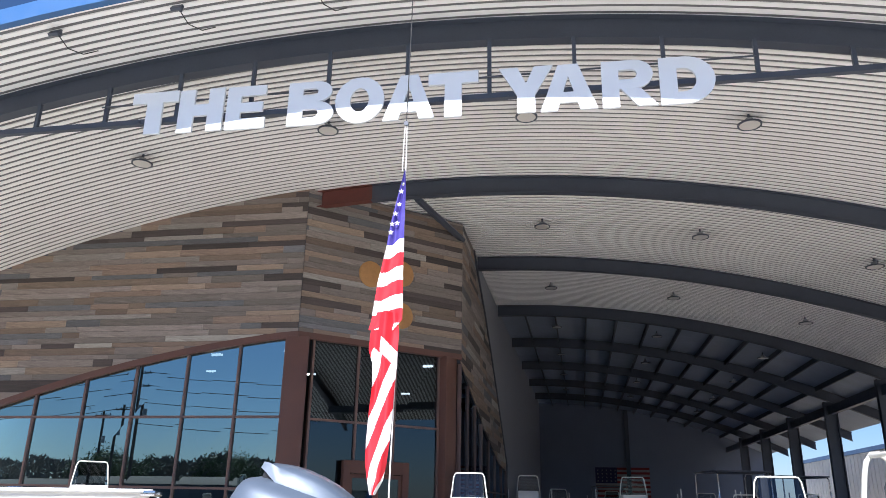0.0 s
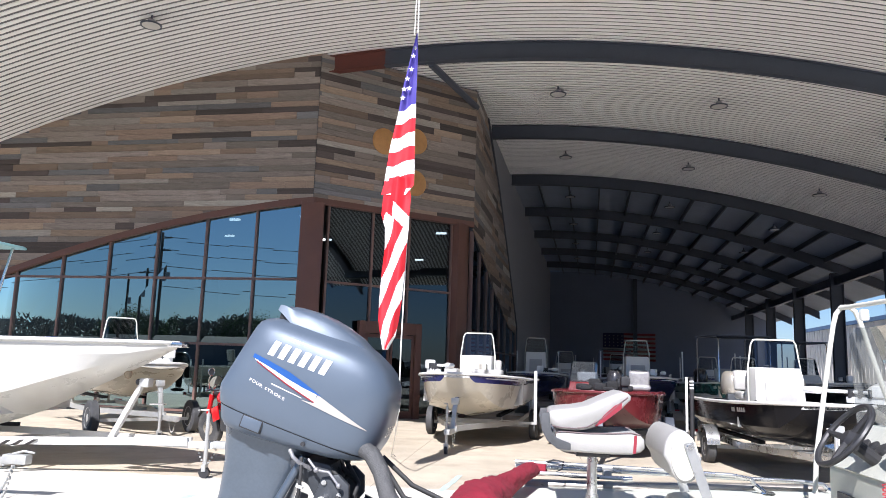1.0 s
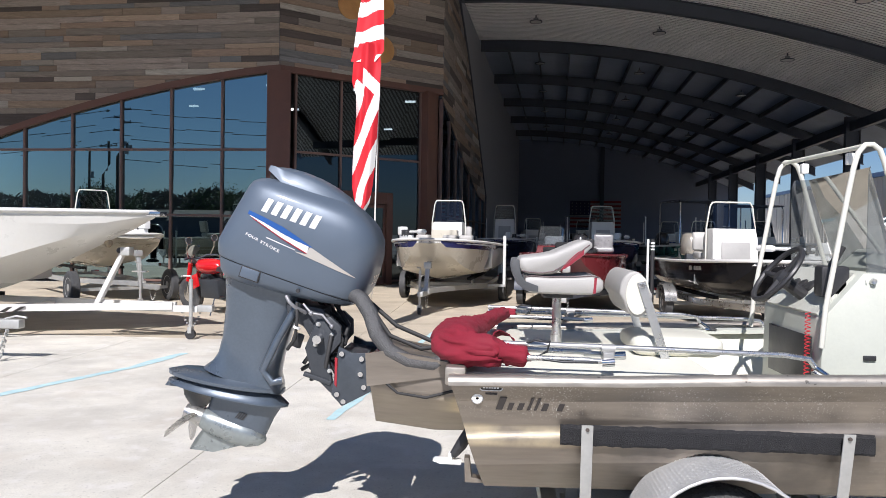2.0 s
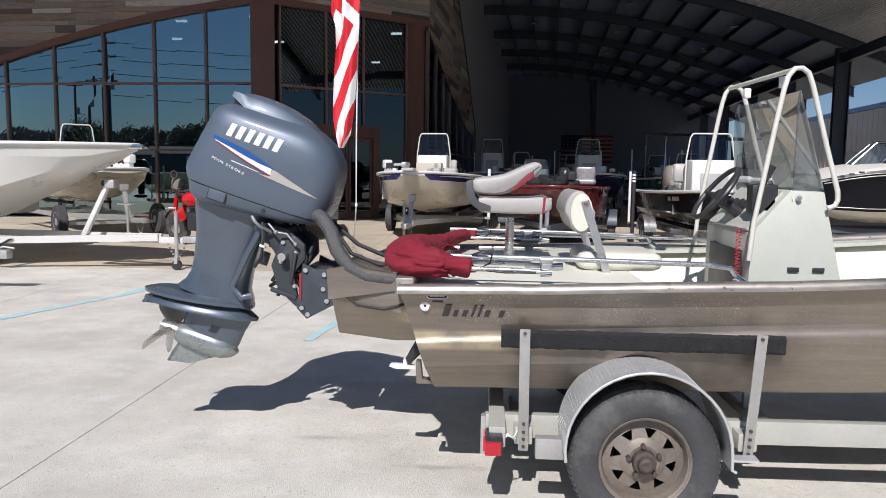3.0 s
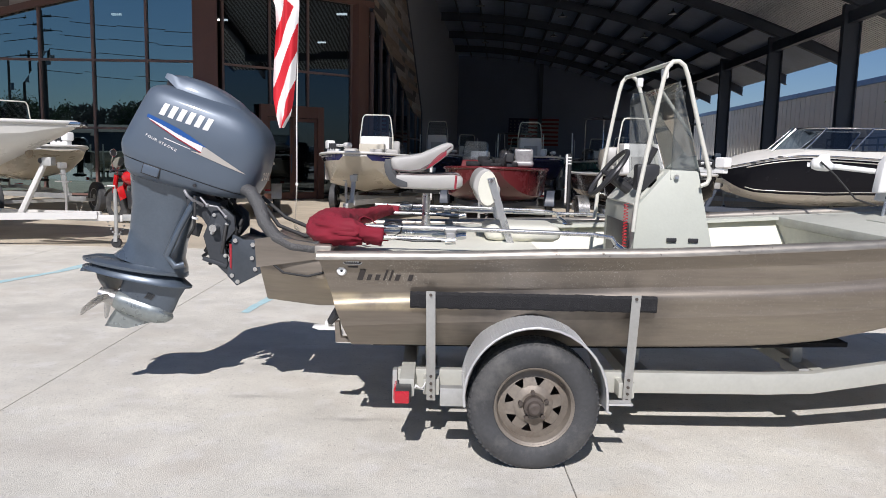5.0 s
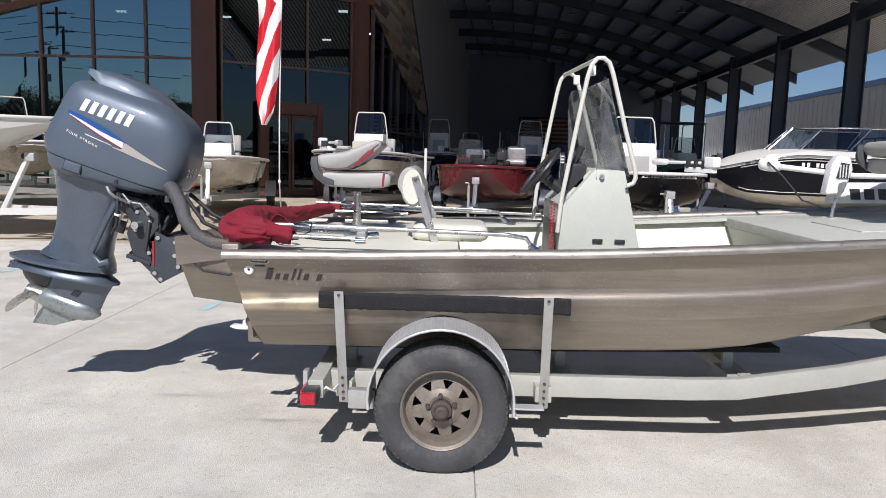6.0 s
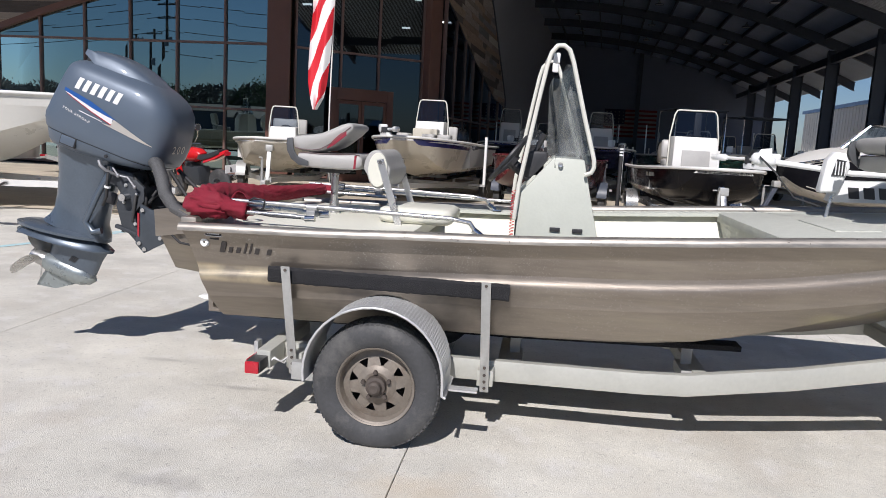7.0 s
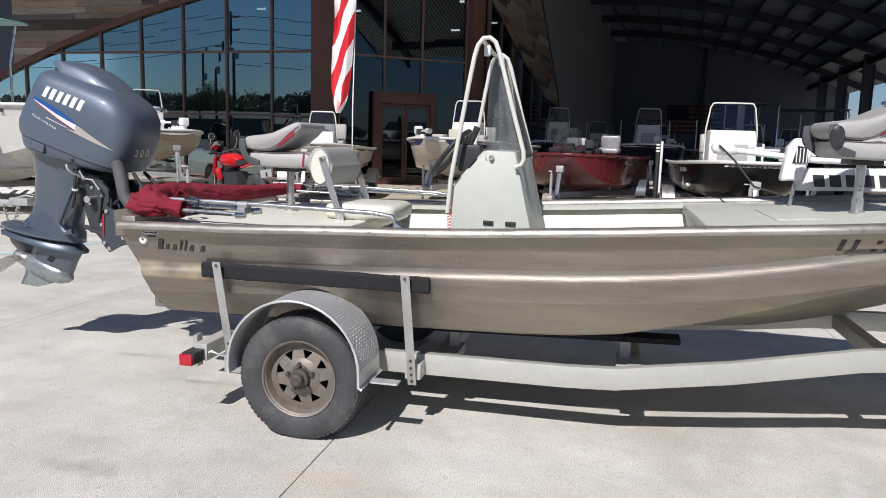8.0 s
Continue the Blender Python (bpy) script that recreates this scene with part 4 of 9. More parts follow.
_s = Shape().loft([[(x, YC - (gun_w(x) - 0.1), gun_z(x) - 0.085 - 0.03 * d), (x, YC + (gun_w(x) - 0.1), gun_z(x) - 0.085 - 0.03 * d), (x, YC + (gun_w(x) - 0.1), gun_z(x) - 0.02), (x, YC - (gun_w(x) - 0.1), gun_z(x) - 0.02)]
                   for x, d in ((2.62, 0), (3.2, 0), (3.8, 0), (4.4, 0), (5.1, 0))])
fore = part("fore_deck", _s, SPLATTER, boat, "grey textured raised fore deck", bevel=0.012)
part("bulkhead", Shape().hexa([(2.70, YC - 0.60, 0.78), (2.74, YC - 0.60, 0.78), (2.74, YC + 0.60, 0.78), (2.70, YC + 0.60, 0.78),
                               (2.64, YC - 0.86, 1.15), (2.68, YC - 0.86, 1.15), (2.68, YC + 0.86, 1.15), (2.64, YC + 0.86, 1.15)]), SPLATTER, boat)
part("hatch", Shape().loft([[(x, YC - 0.34, gun_z(x) - 0.03), (x, YC + 0.3, gun_z(x) - 0.03), (x, YC + 0.3, gun_z(x) - 0.012), (x, YC - 0.34, gun_z(x) - 0.012)] for x in (3.0, 3.25)]), SPLATTER, fore, bevel=0.006)
part("step_box", Shape().box(1.95, 2.35, YC - 0.25, YC + 0.55, 0.78, 0.98), GELCOAT, boat, bevel=0.02)
# name decals: plain dark shapes in place of the lettering, a maker's plate and a drain eyelet
def side_y(x, z):
    zk, zg = knuckle_z(x), gun_z(x)
    if z > zg - 0.1:
        return YC - (0.932 + 0.032 * (z - zg + 0.1) / 0.068) * gun_w(x) / 0.97
    return YC - (0.897 + 0.031 * (z - zk - 0.05) / (zg - 0.105 - zk - 0.05)) * gun_w(x) / 0.97


for _x, _w, _h in ((-0.395, 0.03, 0.058), (-0.345, 0.022, 0.032), (-0.302, 0.024, 0.032), (-0.258, 0.012, 0.058), (-0.228, 0.012, 0.058), (-0.196, 0.024, 0.034), (-0.128, 0.024, 0.034)):
    _z = 0.958
    _d = Shape().hexa([(_x, side_y(_x, _z) - 0.004, _z), (_x + _w, side_y(_x, _z) - 0.004, _z), (_x + _w, side_y(_x, _z), _z), (_x, side_y(_x, _z), _z),
             (_x + _h * 0.35, side_y(_x, _z + _h) - 0.004, _z + _h), (_x + _w + _h * 0.35, side_y(_x, _z + _h) - 0.004, _z + _h), (_x + _w + _h * 0.35, side_y(_x, _z + _h), _z + _h), (_x + _h * 0.35, side_y(_x, _z + _h), _z + _h)])
    part("name_bar", _d, DECAL_BLACK, hull, "dark slanted bar of the name decal", smooth=0)
_pl = part("maker_plate", Shape().prism([(-0.465, 1.052), (-0.455, 1.046), (-0.375, 1.046), (-0.365, 1.052), (-0.365, 1.072), (-0.375, 1.078), (-0.455, 1.078), (-0.465, 1.072)], "y", side_y(-0.4, 1.05) - 0.004, side_y(-0.4, 1.05) + 0.03), DECAL_WHITE, hull, "small black and white maker's plate", smooth=0)
part("plate_face", Shape().prism([(-0.460, 1.054), (-0.452, 1.050), (-0.378, 1.050), (-0.370, 1.054), (-0.370, 1.070), (-0.378, 1.074), (-0.452, 1.074), (-0.460, 1.070)], "y", side_y(-0.4, 1.05) - 0.0055, side_y(-0.4, 1.05)), DECAL_BLACK, _pl, smooth=0)
for _k in range(6):
    part("plate_bar", Shape().box(-0.450 + 0.012 * _k, -0.442 + 0.012 * _k, side_y(-0.4, 1.05) - 0.0065, side_y(-0.4, 1.05), 1.057, 1.067), DECAL_WHITE, _pl, smooth=0)
part("plate_tab", Shape().box(-0.440, -0.388, side_y(-0.4, 1.03) - 0.004, side_y(-0.4, 1.03) + 0.02, 1.028, 1.041), DECAL_BLACK, hull, smooth=0)
part("drain_eyelet", Shape().lathe([(-0.004, 0.006), (-0.012, 0.008), (-0.013, 0.021), (-0.004, 0.027), (0.006, 0.027)], (-0.475, side_y(-0.475, 1.0), 1.008), "y", 20, caps=False), PLASTIC_WHITE, hull)
part("eyelet_hole", Shape().lathe([(-0.005, 0.002), (-0.005, 0.007)], (-0.475, side_y(-0.475, 1.0), 1.008), "y", 14), PLASTIC, hull)
for _k, _x in enumerate((3.165, 3.225, 3.325, 3.385, 3.445)):
    part("registration_bar", Shape().hexa([(_x + e + q, side_y(_x + e + q, z) + d, z) for z, e in ((1.163, 0.0), (1.218, 0.015)) for q, d in ((0, -0.004), (0.022, -0.004), (0.022, 0.004), (0, 0.004))]), DECAL_BLACK, hull, smooth=0)
# transom pod that carries the motor
_s = Shape().loft([[(x, YC - w * 0.42, z0), (x, YC + w * 0.42, z0), (x, YC + w, zm), (x, YC + w, z1), (x, YC - w, z1), (x, YC - w, zm)]
                   for x, w, z0, zm, z1 in ((-0.46, 0.37, 0.66, 0.84, 0.98), (-0.72, 0.37, 0.655, 0.87, 1.03), (-1.05, 0.34, 0.69, 0.92, 1.09))])
part("motor_pod", _s, ALU_HULL, boat, "plain aluminium transom pod", bevel=0.006)
part("pod_gusset", Shape().prism([(-1.07, 1.1), (-0.95, 1.12), (-0.60, 1.06), (-0.6, 1.0), (-1.06, 0.93)], "y", YC - 0.385, YC - 0.37), ALU_HULL, boat)
part("trim_bracket", Shape().prism([(-0.53, 0.575), (-0.44, 0.575), (-0.44, 0.592), (-0.50, 0.60), (-0.51, 0.69), (-0.535, 0.69)], "y", YC - 0.76, YC - 0.70), ALU_HULL, boat, bevel=0.004)
part("transducer_arm", Shape().tube([(-0.45, YC - 0.51, 0.88), (-0.50, YC - 0.51, 0.78), (-0.56, YC - 0.51, 0.68), (-0.60, YC - 0.51, 0.625)], [0.022, 0.030, 0.030, 0.020], 10), PLASTIC, boat)
part("transducer", Shape().prism([(-0.70, 0.602), (-0.66, 0.588), (-0.56, 0.588), (-0.555, 0.602), (-0.60, 0.606), (-0.608, 0.64), (-0.622, 0.64), (-0.624, 0.608), (-0.69, 0.610)], "y", YC - 0.54, YC - 0.48), PLASTIC_WHITE, boat, bevel=0.003)

# console: sloped dash, doors, wheel, windscreen, tube rail
C0, C1 = 3.56, 4.36
con = part("console", Shape().prism([(1.20, 0.78), (1.205, 1.34), (1.395, 1.57), (1.57, 1.565), (1.76, 0.78)], "y", C0, C1), CONSOLE_PAINT, boat, "sage-grey painted metal steering console", bevel=0.012)
part("console_recess", Shape().box(1.192, 1.2, C0 + 0.1, C1 - 0.12, 0.98, 1.24), PLASTIC, con, bevel=0.004)
part("dash", Shape().hexa([(1.215, C0 + 0.06, 1.345), (1.385, C0 + 0.06, 1.55), (1.385, C1 - 0.06, 1.55), (1.215, C1 - 0.06, 1.345),
                           (1.20, C0 + 0.06, 1.36), (1.375, C0 + 0.06, 1.565), (1.375, C1 - 0.06, 1.565), (1.20, C1 - 0.06, 1.36)]), SPLATTER, con)
for _k in range(4):
    part("gauge", Shape().lathe([(0, 0.04), (0.02, 0.04), (0.024, 0.03)], (0, 0, 0), "z", 18).turn(Matrix.Translation((1.3, C0 + 0.38 + 0.1 * _k, 1.47)) @ pose(0, 0, 0, 0, -40)), PLASTIC, con)
_wc = Matrix.Translation((1.12, 3.93, 1.54)) @ pose(0, 0, 0, 0, -52)
_s = Shape()
_s.loft([[(math.cos(2 * math.pi * k / 28) * (0.175 + 0.015 * math.cos(q)), math.sin(2 * math.pi * k / 28) * (0.175 + 0.015 * math.cos(q)), 0.015 * math.sin(q)) for q in [math.pi * 2 * j / 8 for j in range(8)]] for k in range(29)], caps=False)
for _k in range(3):
    _a = radians(90 + 120 * _k)
    _s.tube([(0, 0, -0.03), (0.17 * math.cos(_a), 0.17 * math.sin(_a), 0)], [0.02, 0.013], 6)
_s.lathe([(-0.05, 0.05), (-0.02, 0.055), (0.0, 0.03)], (0, 0, 0), "z", 16)
part("steering_wheel", _s.turn(_wc), PLASTIC, boat, "black steering wheel")
part("steering_column", Shape().tube([(1.13, 3.93, 1.52), (1.27, 3.93, 1.42)], 0.035, 10), PLASTIC, boat)
part("throttle", Shape().box(1.22, 1.36, C0 + 0.06, C0 + 0.16, 1.44, 1.60), PLASTIC, boat, bevel=0.02)
part("throttle_lever", Shape().tube([(1.28, C0 + 0.11, 1.58), (1.33, C0 + 0.09, 1.70)], [0.016, 0.02], 8), PLASTIC, boat)
_s = Shape().tube([(1.175 + 0.013 * math.cos(k * 0.7), C0 + 0.1 + 0.013 * math.sin(k * 0.7), 1.36 - 0.0021 * k) for k in range(150)], 0.0022, 5)
part("kill_cord", _s, CORD_RED, boat, "coiled red kill-switch cord")
for _x in (1.40, 1.53):
    part("hinge", Shape().box(_x, _x + 0.06, C0 - 0.012, C0, 1.14, 1.165), PLASTIC, con, bevel=0.004)
# smoked screen: front sheet and two swept sides
_s = Shape()
_s.add([(1.62, C0 + 0.10, 1.53), (1.60, C1 - 0.06, 1.53), (1.42, C1 - 0.06, 2.08), (1.47, C0 + 0.13, 2.10)], [(0, 1, 2, 3)])
_s.add([(1.62, C0 + 0.10, 1.50), (1.47, C0 + 0.13, 2.10), (1.425, C0 + 0.02, 2.10), (1.405, C0 + 0.005, 2.05), (1.40, C0 - 0.006, 1.51)], [(0, 1, 2, 3, 4)])
_s.add([(1.60, C1 - 0.06, 1.50), (1.42, C1 - 0.06, 2.08), (1.36, C1 - 0.01, 2.08), (1.34, C1, 2.03), (1.36, C1 + 0.006, 1.51)], [(0, 1, 2, 3, 4)])
screen = part("windscreen", _s, ACRYLIC, boat, "smoked clear acrylic windscreen", smooth=0)
screen.visible_shadow = False
part("screen_bolt", Shape().lathe([(-0.02, 0.004), (-0.022, 0.014), (-0.01, 0.016)], (1.435, C0, 1.53), "y", 12), ALU, screen)


def rail_loop(y):
    d = -0.05 if y > YC else 0.0
    return [(x + d, y, z) for x, z in ((1.19, 1.20), (1.205, 1.40), (1.295, 1.95), (1.32, 2.09), (1.338, 2.155), (1.37, 2.193), (1.405, 2.195), (1.438, 2.17), (1.462, 2.11), (1.55, 1.80), (1.62, 1.57), (1.624, 1.525), (1.612, 1.495), (1.575, 1.48))]


for _y in (C0 - 0.03, C1 + 0.03):
    part("rail_hoop", Shape().tube(rail_loop(_y), 0.0132, 10), RAIL_PAINT, boat, "white-painted tube grab rail", smooth=80)
part("rail_crossbar", Shape().tube([(1.36, C0 - 0.03, 2.185), (1.31, C1 + 0.03, 2.185)], 0.0125, 10), RAIL_PAINT, boat, smooth=80)
for _y in (C0 + 0.12, C1 - 0.12):
    part("rail_clamp", Shape().box(1.35, 1.39, _y - 0.02, _y + 0.02, 2.11, 2.17), PLASTIC_WHITE, boat, bevel=0.01)


# seats
def cushion(s, x0, x1, y0, y1, z0, z1, r=0.03, mi=0):
    """A padded block with rounded rims."""
    rings = []
    for z, k in ((z0, r), (z0 + r * 0.5, r * 0.25), (z0 + r, 0), (z1 - r, 0), (z1 - r * 0.4, r * 0.3), (z1, r * 1.1)):
        a0, a1, b0, b1 = x0 + k, x1 - k, y0 + k, y1 - k
        c = 0.05
        rings.append([(a0 + c, b0, z), (a1 - c, b0, z), (a1 - c * 0.3, b0 + c * 0.3, z), (a1, b0 + c, z), (a1, b1 - c, z), (a1 - c * 0.3, b1 - c * 0.3, z), (a1 - c, b1, z), (a0 + c, b1, z),
                      (a0 + c * 0.3, b1 - c * 0.3, z), (a0, b1 - c, z), (a0, b0 + c, z), (a0 + c * 0.3, b0 + c * 0.3, z)])
    return s.loft(rings, mi=mi)


def padded(profile, half):
    """A cushion swept across y from rows (x, lower z, upper z), its rims rounded."""
    def ring(y, k):
        cz = [(a + b) / 2 for _, a, b in profile]
        lo = [(x, y, c - (c - a) * k) for (x, a, b), c in zip(profile, cz)]
        hi = [(x, y, c + (b - c) * k) for (x, a, b), c in zip(profile, cz)]
        return lo + hi[::-1]
    return Shape().loft([ring(y, k) for y, k in ((-half, 0.70), (-half + 0.006, 0.86), (-half + 0.02, 0.97), (-half + 0.05, 1.0), (0, 1.03), (half - 0.05, 1.0), (half - 0.02, 0.97), (half - 0.006, 0.86), (half, 0.70))])


def cord(pts, y):
    """A thin cord along one side of a cushion."""
    return Shape().tube([(x, y, z) for x, z in pts], 0.0035, 5)


def folding_seat(m, label, discs=False):
    st = thing("folding_seat", label, "boat seat", m, group="folding boat seats")
    part("pedestal", Shape().tube([(0, 0, 0.0), (0, 0, 0.285)], 0.026, 14), ALU, st, "bare aluminium post", smooth=80)
    part("base_plate", Shape().lathe([(0.0, 0.042), (0.01, 0.042), (0.016, 0.033), (0.085, 0.031)], (0, 0, 0), "z", 20), ALU, st)
    part("swivel", Shape().box(-0.085, 0.085, -0.085, 0.085, 0.275, 0.308), PLASTIC, st, bevel=0.005)
    seat = part("seat", padded([(-0.19, 0.322, 0.398), (-0.16, 0.308, 0.404), (-0.05, 0.305, 0.400), (0.08, 0.303, 0.404), (0.17, 0.305, 0.410), (0.215, 0.318, 0.402), (0.232, 0.335, 0.385)], 0.215), VINYL, st, smooth=70)
    for y in (-0.206, 0.206):
        part("piping", cord([(-0.19, 0.398), (-0.16, 0.404), (-0.05, 0.400), (0.08, 0.404), (0.17, 0.410), (0.215, 0.402)], y), VINYL_SEAM, seat, "dark piping along the cushion")
    part("seat_band", Shape().loft([[(0.178, -0.2175, 0.315), (0.192, -0.2175, 0.315), (0.198, -0.2175, 0.40), (0.184, -0.2175, 0.40)], [(0.178, 0.2175, 0.315), (0.192, 0.2175, 0.315), (0.198, 0.2175, 0.40), (0.184, 0.2175, 0.40)]]), VINYL_RED, seat, "maroon trim band", smooth=60)
    back = part("backrest", padded([(-0.228, 0.455, 0.495), (-0.212, 0.428, 0.508), (-0.17, 0.412, 0.515), (-0.10, 0.408, 0.523), (-0.04, 0.416, 0.535), (0.03, 0.446, 0.566), (0.09, 0.492, 0.594), (0.13, 0.525, 0.607), (0.155, 0.552, 0.602), (0.168, 0.565, 0.590)], 0.215), VINYL, st, smooth=70)
    part("red_panel", Shape().loft([[(x, -0.2185, a), (x, 0.2185, a), (x, 0.2185, b), (x, -0.2185, b)] for x, a, b in ((0.0, 0.436, 0.440), (0.04, 0.458, 0.492), (0.09, 0.498, 0.538), (0.125, 0.526, 0.556))]), VINYL_RED, back, "maroon side panel", smooth=70)
    for y in (-0.2165, 0.2165):
        part("piping", cord([(-0.212, 0.432), (-0.17, 0.425), (-0.10, 0.422), (-0.04, 0.432), (0.03, 0.474), (0.09, 0.526), (0.13, 0.562), (0.155, 0.580)], y), VINYL_SEAM, back, "dark piping along the backrest")
    for y in (-0.222, 0.222):
        part("hinge_arm", Shape().prism([(-0.12, 0.318), (-0.185, 0.322), (-0.235, 0.36), (-0.262, 0.41), (-0.268, 0.455), (-0.262, 0.492), (-0.225, 0.495), (-0.222, 0.45), (-0.214, 0.41), (-0.19, 0.375), (-0.12, 0.35)], "y", min(y * 0.96, y * 1.03), max(y * 0.96, y * 1.03)), HINGE_GREY, st, "dark grey hinge plate", bevel=0.004)
        if discs:
            part("hinge_disc", Shape().lathe([(-0.010, 0.012), (-0.012, 0.040), (-0.006, 0.048), (0.006, 0.048), (0.012, 0.040), (0.010, 0.012)], (0, 0, 0), "y", 24).turn(Matrix.Translation((-0.225, y * 1.05, 0.425)) @ Matrix.Diagonal((0.8, 1, 1.3, 1))), PLASTIC, st, "large dark hinge disc", smooth=40)
    return st


folding_seat(pose(-0.05, 4.10, 1.10), "folded pale grey and maroon vinyl seat on the aft deck")
folding_seat(pose(3.50, 3.98, 1.276, 0, 0, 4), "folded pale grey vinyl seat with dark hinges on the fore deck", discs=True)

helm = thing("helm_seat", "cream helm bench with a swing backrest on flat metal arms", "boat seat", pose(0.55, 3.97, 1.1), space=W)
part("cushion", cushion(Shape(), 0.33, 0.80, 3.74, 4.24, 1.10, 1.20, 0.03), GELCOAT, helm, smooth=70)
_s = Shape()
_s.loft([[(0.335 + 0.075 * math.cos(q) - 0.02 * (1 if math.sin(q) > 0 else 0), y, 1.43 + 0.12 * math.sin(q)) for q in [2 * math.pi * k / 20 for k in range(20)]] for y in (3.70, 3.712, 3.74, 4.22, 4.248, 4.26)])
part("backrest", _s, VINYL, helm, "rounded pale vinyl bolster", bevel=0.012, smooth=60)
part("end_cap", Shape().loft([[(0.332 + 0.06 * math.cos(q), y, 1.43 + 0.105 * math.sin(q)) for q in [2 * math.pi * k / 20 for k in range(20)]] for y in (3.69, 3.702)]), GELCOAT, helm, smooth=60)
for _y in (3.682, 4.275):
    part("swing_arm", Shape().hexa([(0.455, _y - 0.004, 1.10), (0.50, _y - 0.004, 1.10), (0.50, _y + 0.004, 1.10), (0.455, _y + 0.004, 1.10),
                                    (0.325, _y - 0.004, 1.49), (0.368, _y - 0.004, 1.50), (0.368, _y + 0.004, 1.50), (0.325, _y + 0.004, 1.49)]), ALU, helm, "flat aluminium arm")
    part("bolt", Shape().lathe([(-0.012, 0.003), (-0.012, 0.011), (0.0, 0.012)], (0.352, _y - 0.003, 1.478), "y", 10), STAINLESS, helm)

# folded bimini frame and its red cover, lying along both gunwales
bimini = thing("bimini_top", "folded bimini with a dark red canvas cover and aluminium bows", "boat canopy", pose(0.1, YC, 1.14), space=W)
for _y, _ends in ((YC - 0.84, (1.02, 0.16, 0.10)), (YC + 0.84, (0.98, 1.40, 0.22))):
    for _end, _a, _b in zip(_ends, (0.0, 0.045, -0.03), (0.075, 0.045, 0.02)):
        _q = [(-0.45, _y + _a, 1.165 + _b), (0.2 * min(_end, 1), _y + _a, 1.158 + _b), (_end - 0.16, _y + _a, 1.16 + _b * 0.8)]
        part("bow", Shape().tube(_q + ([(_end - 0.05, _y + _a, 1.16 + _b * 0.6), (_end, _y + _a, 1.135)] if _end > 0.5 else [(_end, _y + _a, 1.158 + _b * 0.8)]), 0.0125, 10), ALU, bimini, smooth=80)
        part("bow_end", Shape().tube([(_end - 0.03, _y + _a, 1.152 + _b * (0.2 if _end > 0.5 else 0.8)), (_end + 0.025, _y + _a, 1.128 if _end > 0.5 else 1.157 + _b * 0.8)], 0.019, 10), STAINLESS, bimini, smooth=80)
    part("bow_joint", Shape().tube([(0.07, _y, 1.226), (0.13, _y, 1.226)], 0.022, 10), PLASTIC_GREY, bimini, smooth=60)
    part("joint_clamp", Shape().box(0.075, 0.125, _y - 0.035, _y + 0.05, 1.175, 1.215), PLASTIC_GREY, bimini, bevel=0.008)
    part("bow_foot", Shape().box(0.98, 1.06, _y - 0.03, _y + 0.03, 1.11, 1.135), STAINLESS, bimini, bevel=0.008)
    part("strap", Shape().tube([(-0.27, _y, 1.24), (-0.22, _y - 0.03, 1.262), (-0.16, _y - 0.035, 1.255), (-0.17, _y - 0.02, 1.21), (-0.23, _y - 0.03, 1.18), (-0.10, _y - 0.05, 1.17), (0.05, _y - 0.045, 1.172)], 0.006, 6), PLASTIC, bimini, smooth=80)


def canvas_roll(path, radii, seed):
    r2 = random.Random(seed)
    rings = []
    path = [Vector(p) for p in path]
    n = 44
    ph = [r2.uniform(0, 6.28) for _ in range(6)]
    for i, p in enumerate(path):
        d = (path[min(i + 1, len(path) - 1)] - path[max(i - 1, 0)]).normalized()
        side = d.cross(Vector((0, 0, 1))).normalized()
        up = side.cross(d)
        ring = []
        for k in range(n):
            a = 2 * math.pi * k / n
            w = (p.x * 9, p.y * 9 + 2.2 * math.cos(a), 2.2 * math.sin(a) + ph[3])
            fold = 1 - abs(noise.noise(w)) * 2.2
            fine = noise.noise((w[0] * 3.1, w[1] * 3.1, w[2] * 2.2))
            near = max(0.0, 1 - (p.y - YC + 0.95) / 0.35)
            q = radii[i] * (0.93 + (0.11 + 0.22 * near) * fold * abs(fold) - 0.03 - 0.08 * near + (0.04 + 0.07 * near) * fine + 0.06 * math.sin(3 * a + ph[0] + i * 0.12))
            ring.append(p + side * math.cos(a) * q * 1.15 + up * math.sin(a) * q * 0.9)
        rings.append(ring)
    # an open mouth at both ends: the cloth turns in on itself
    for end in (0, -1):
        c = sum((Vector(v) for v in rings[end]), Vector()) / n
        inward = (path[1] - path[0] if end == 0 else path[-2] - path[-1]).normalized() * radii[end] * 1.2
        inner = [c + (Vector(v) - c) * 0.72 + inward * (0.4 + 0.6 * abs(math.sin(k * 0.29))) for k, v in enumerate(rings[end])]
        rings = [inner] + rings if end == 0 else rings + [inner]
    return Shape().loft(rings)


def refine(rows, radii, k=3):
    """More stations along a path."""
    out, rad = [], []
    for i in range(len(rows) - 1):
        for j in range(k):
            t = j / k
            out.append(tuple(a + (b - a) * t for a, b in zip(rows[i], rows[i + 1])))
            rad.append(radii[i] + (radii[i + 1] - radii[i]) * t)
    return out + [rows[-1]], rad + [radii[-1]]


_pth = []
_rad = []
for _k in range(29):
    _t = _k / 28
    _y = YC - 0.86 + 1.70 * _t
    _x = lerp([(0, -0.50), (0.05, -0.565), (0.13, -0.60), (0.28, -0.59), (1, -0.36)], _t) + 0.006 * math.sin(9 * _t)
    _pth.append((_x, _y, lerp([(0, 1.205), (0.2, 1.222), (0.5, 1.205), (1, 1.2)], _t)))
    _rad.append(lerp([(0, 0.088), (0.12, 0.100), (0.28, 0.096), (0.5, 0.072), (1, 0.048)], _t) + 0.004 * math.sin(7 * _t))
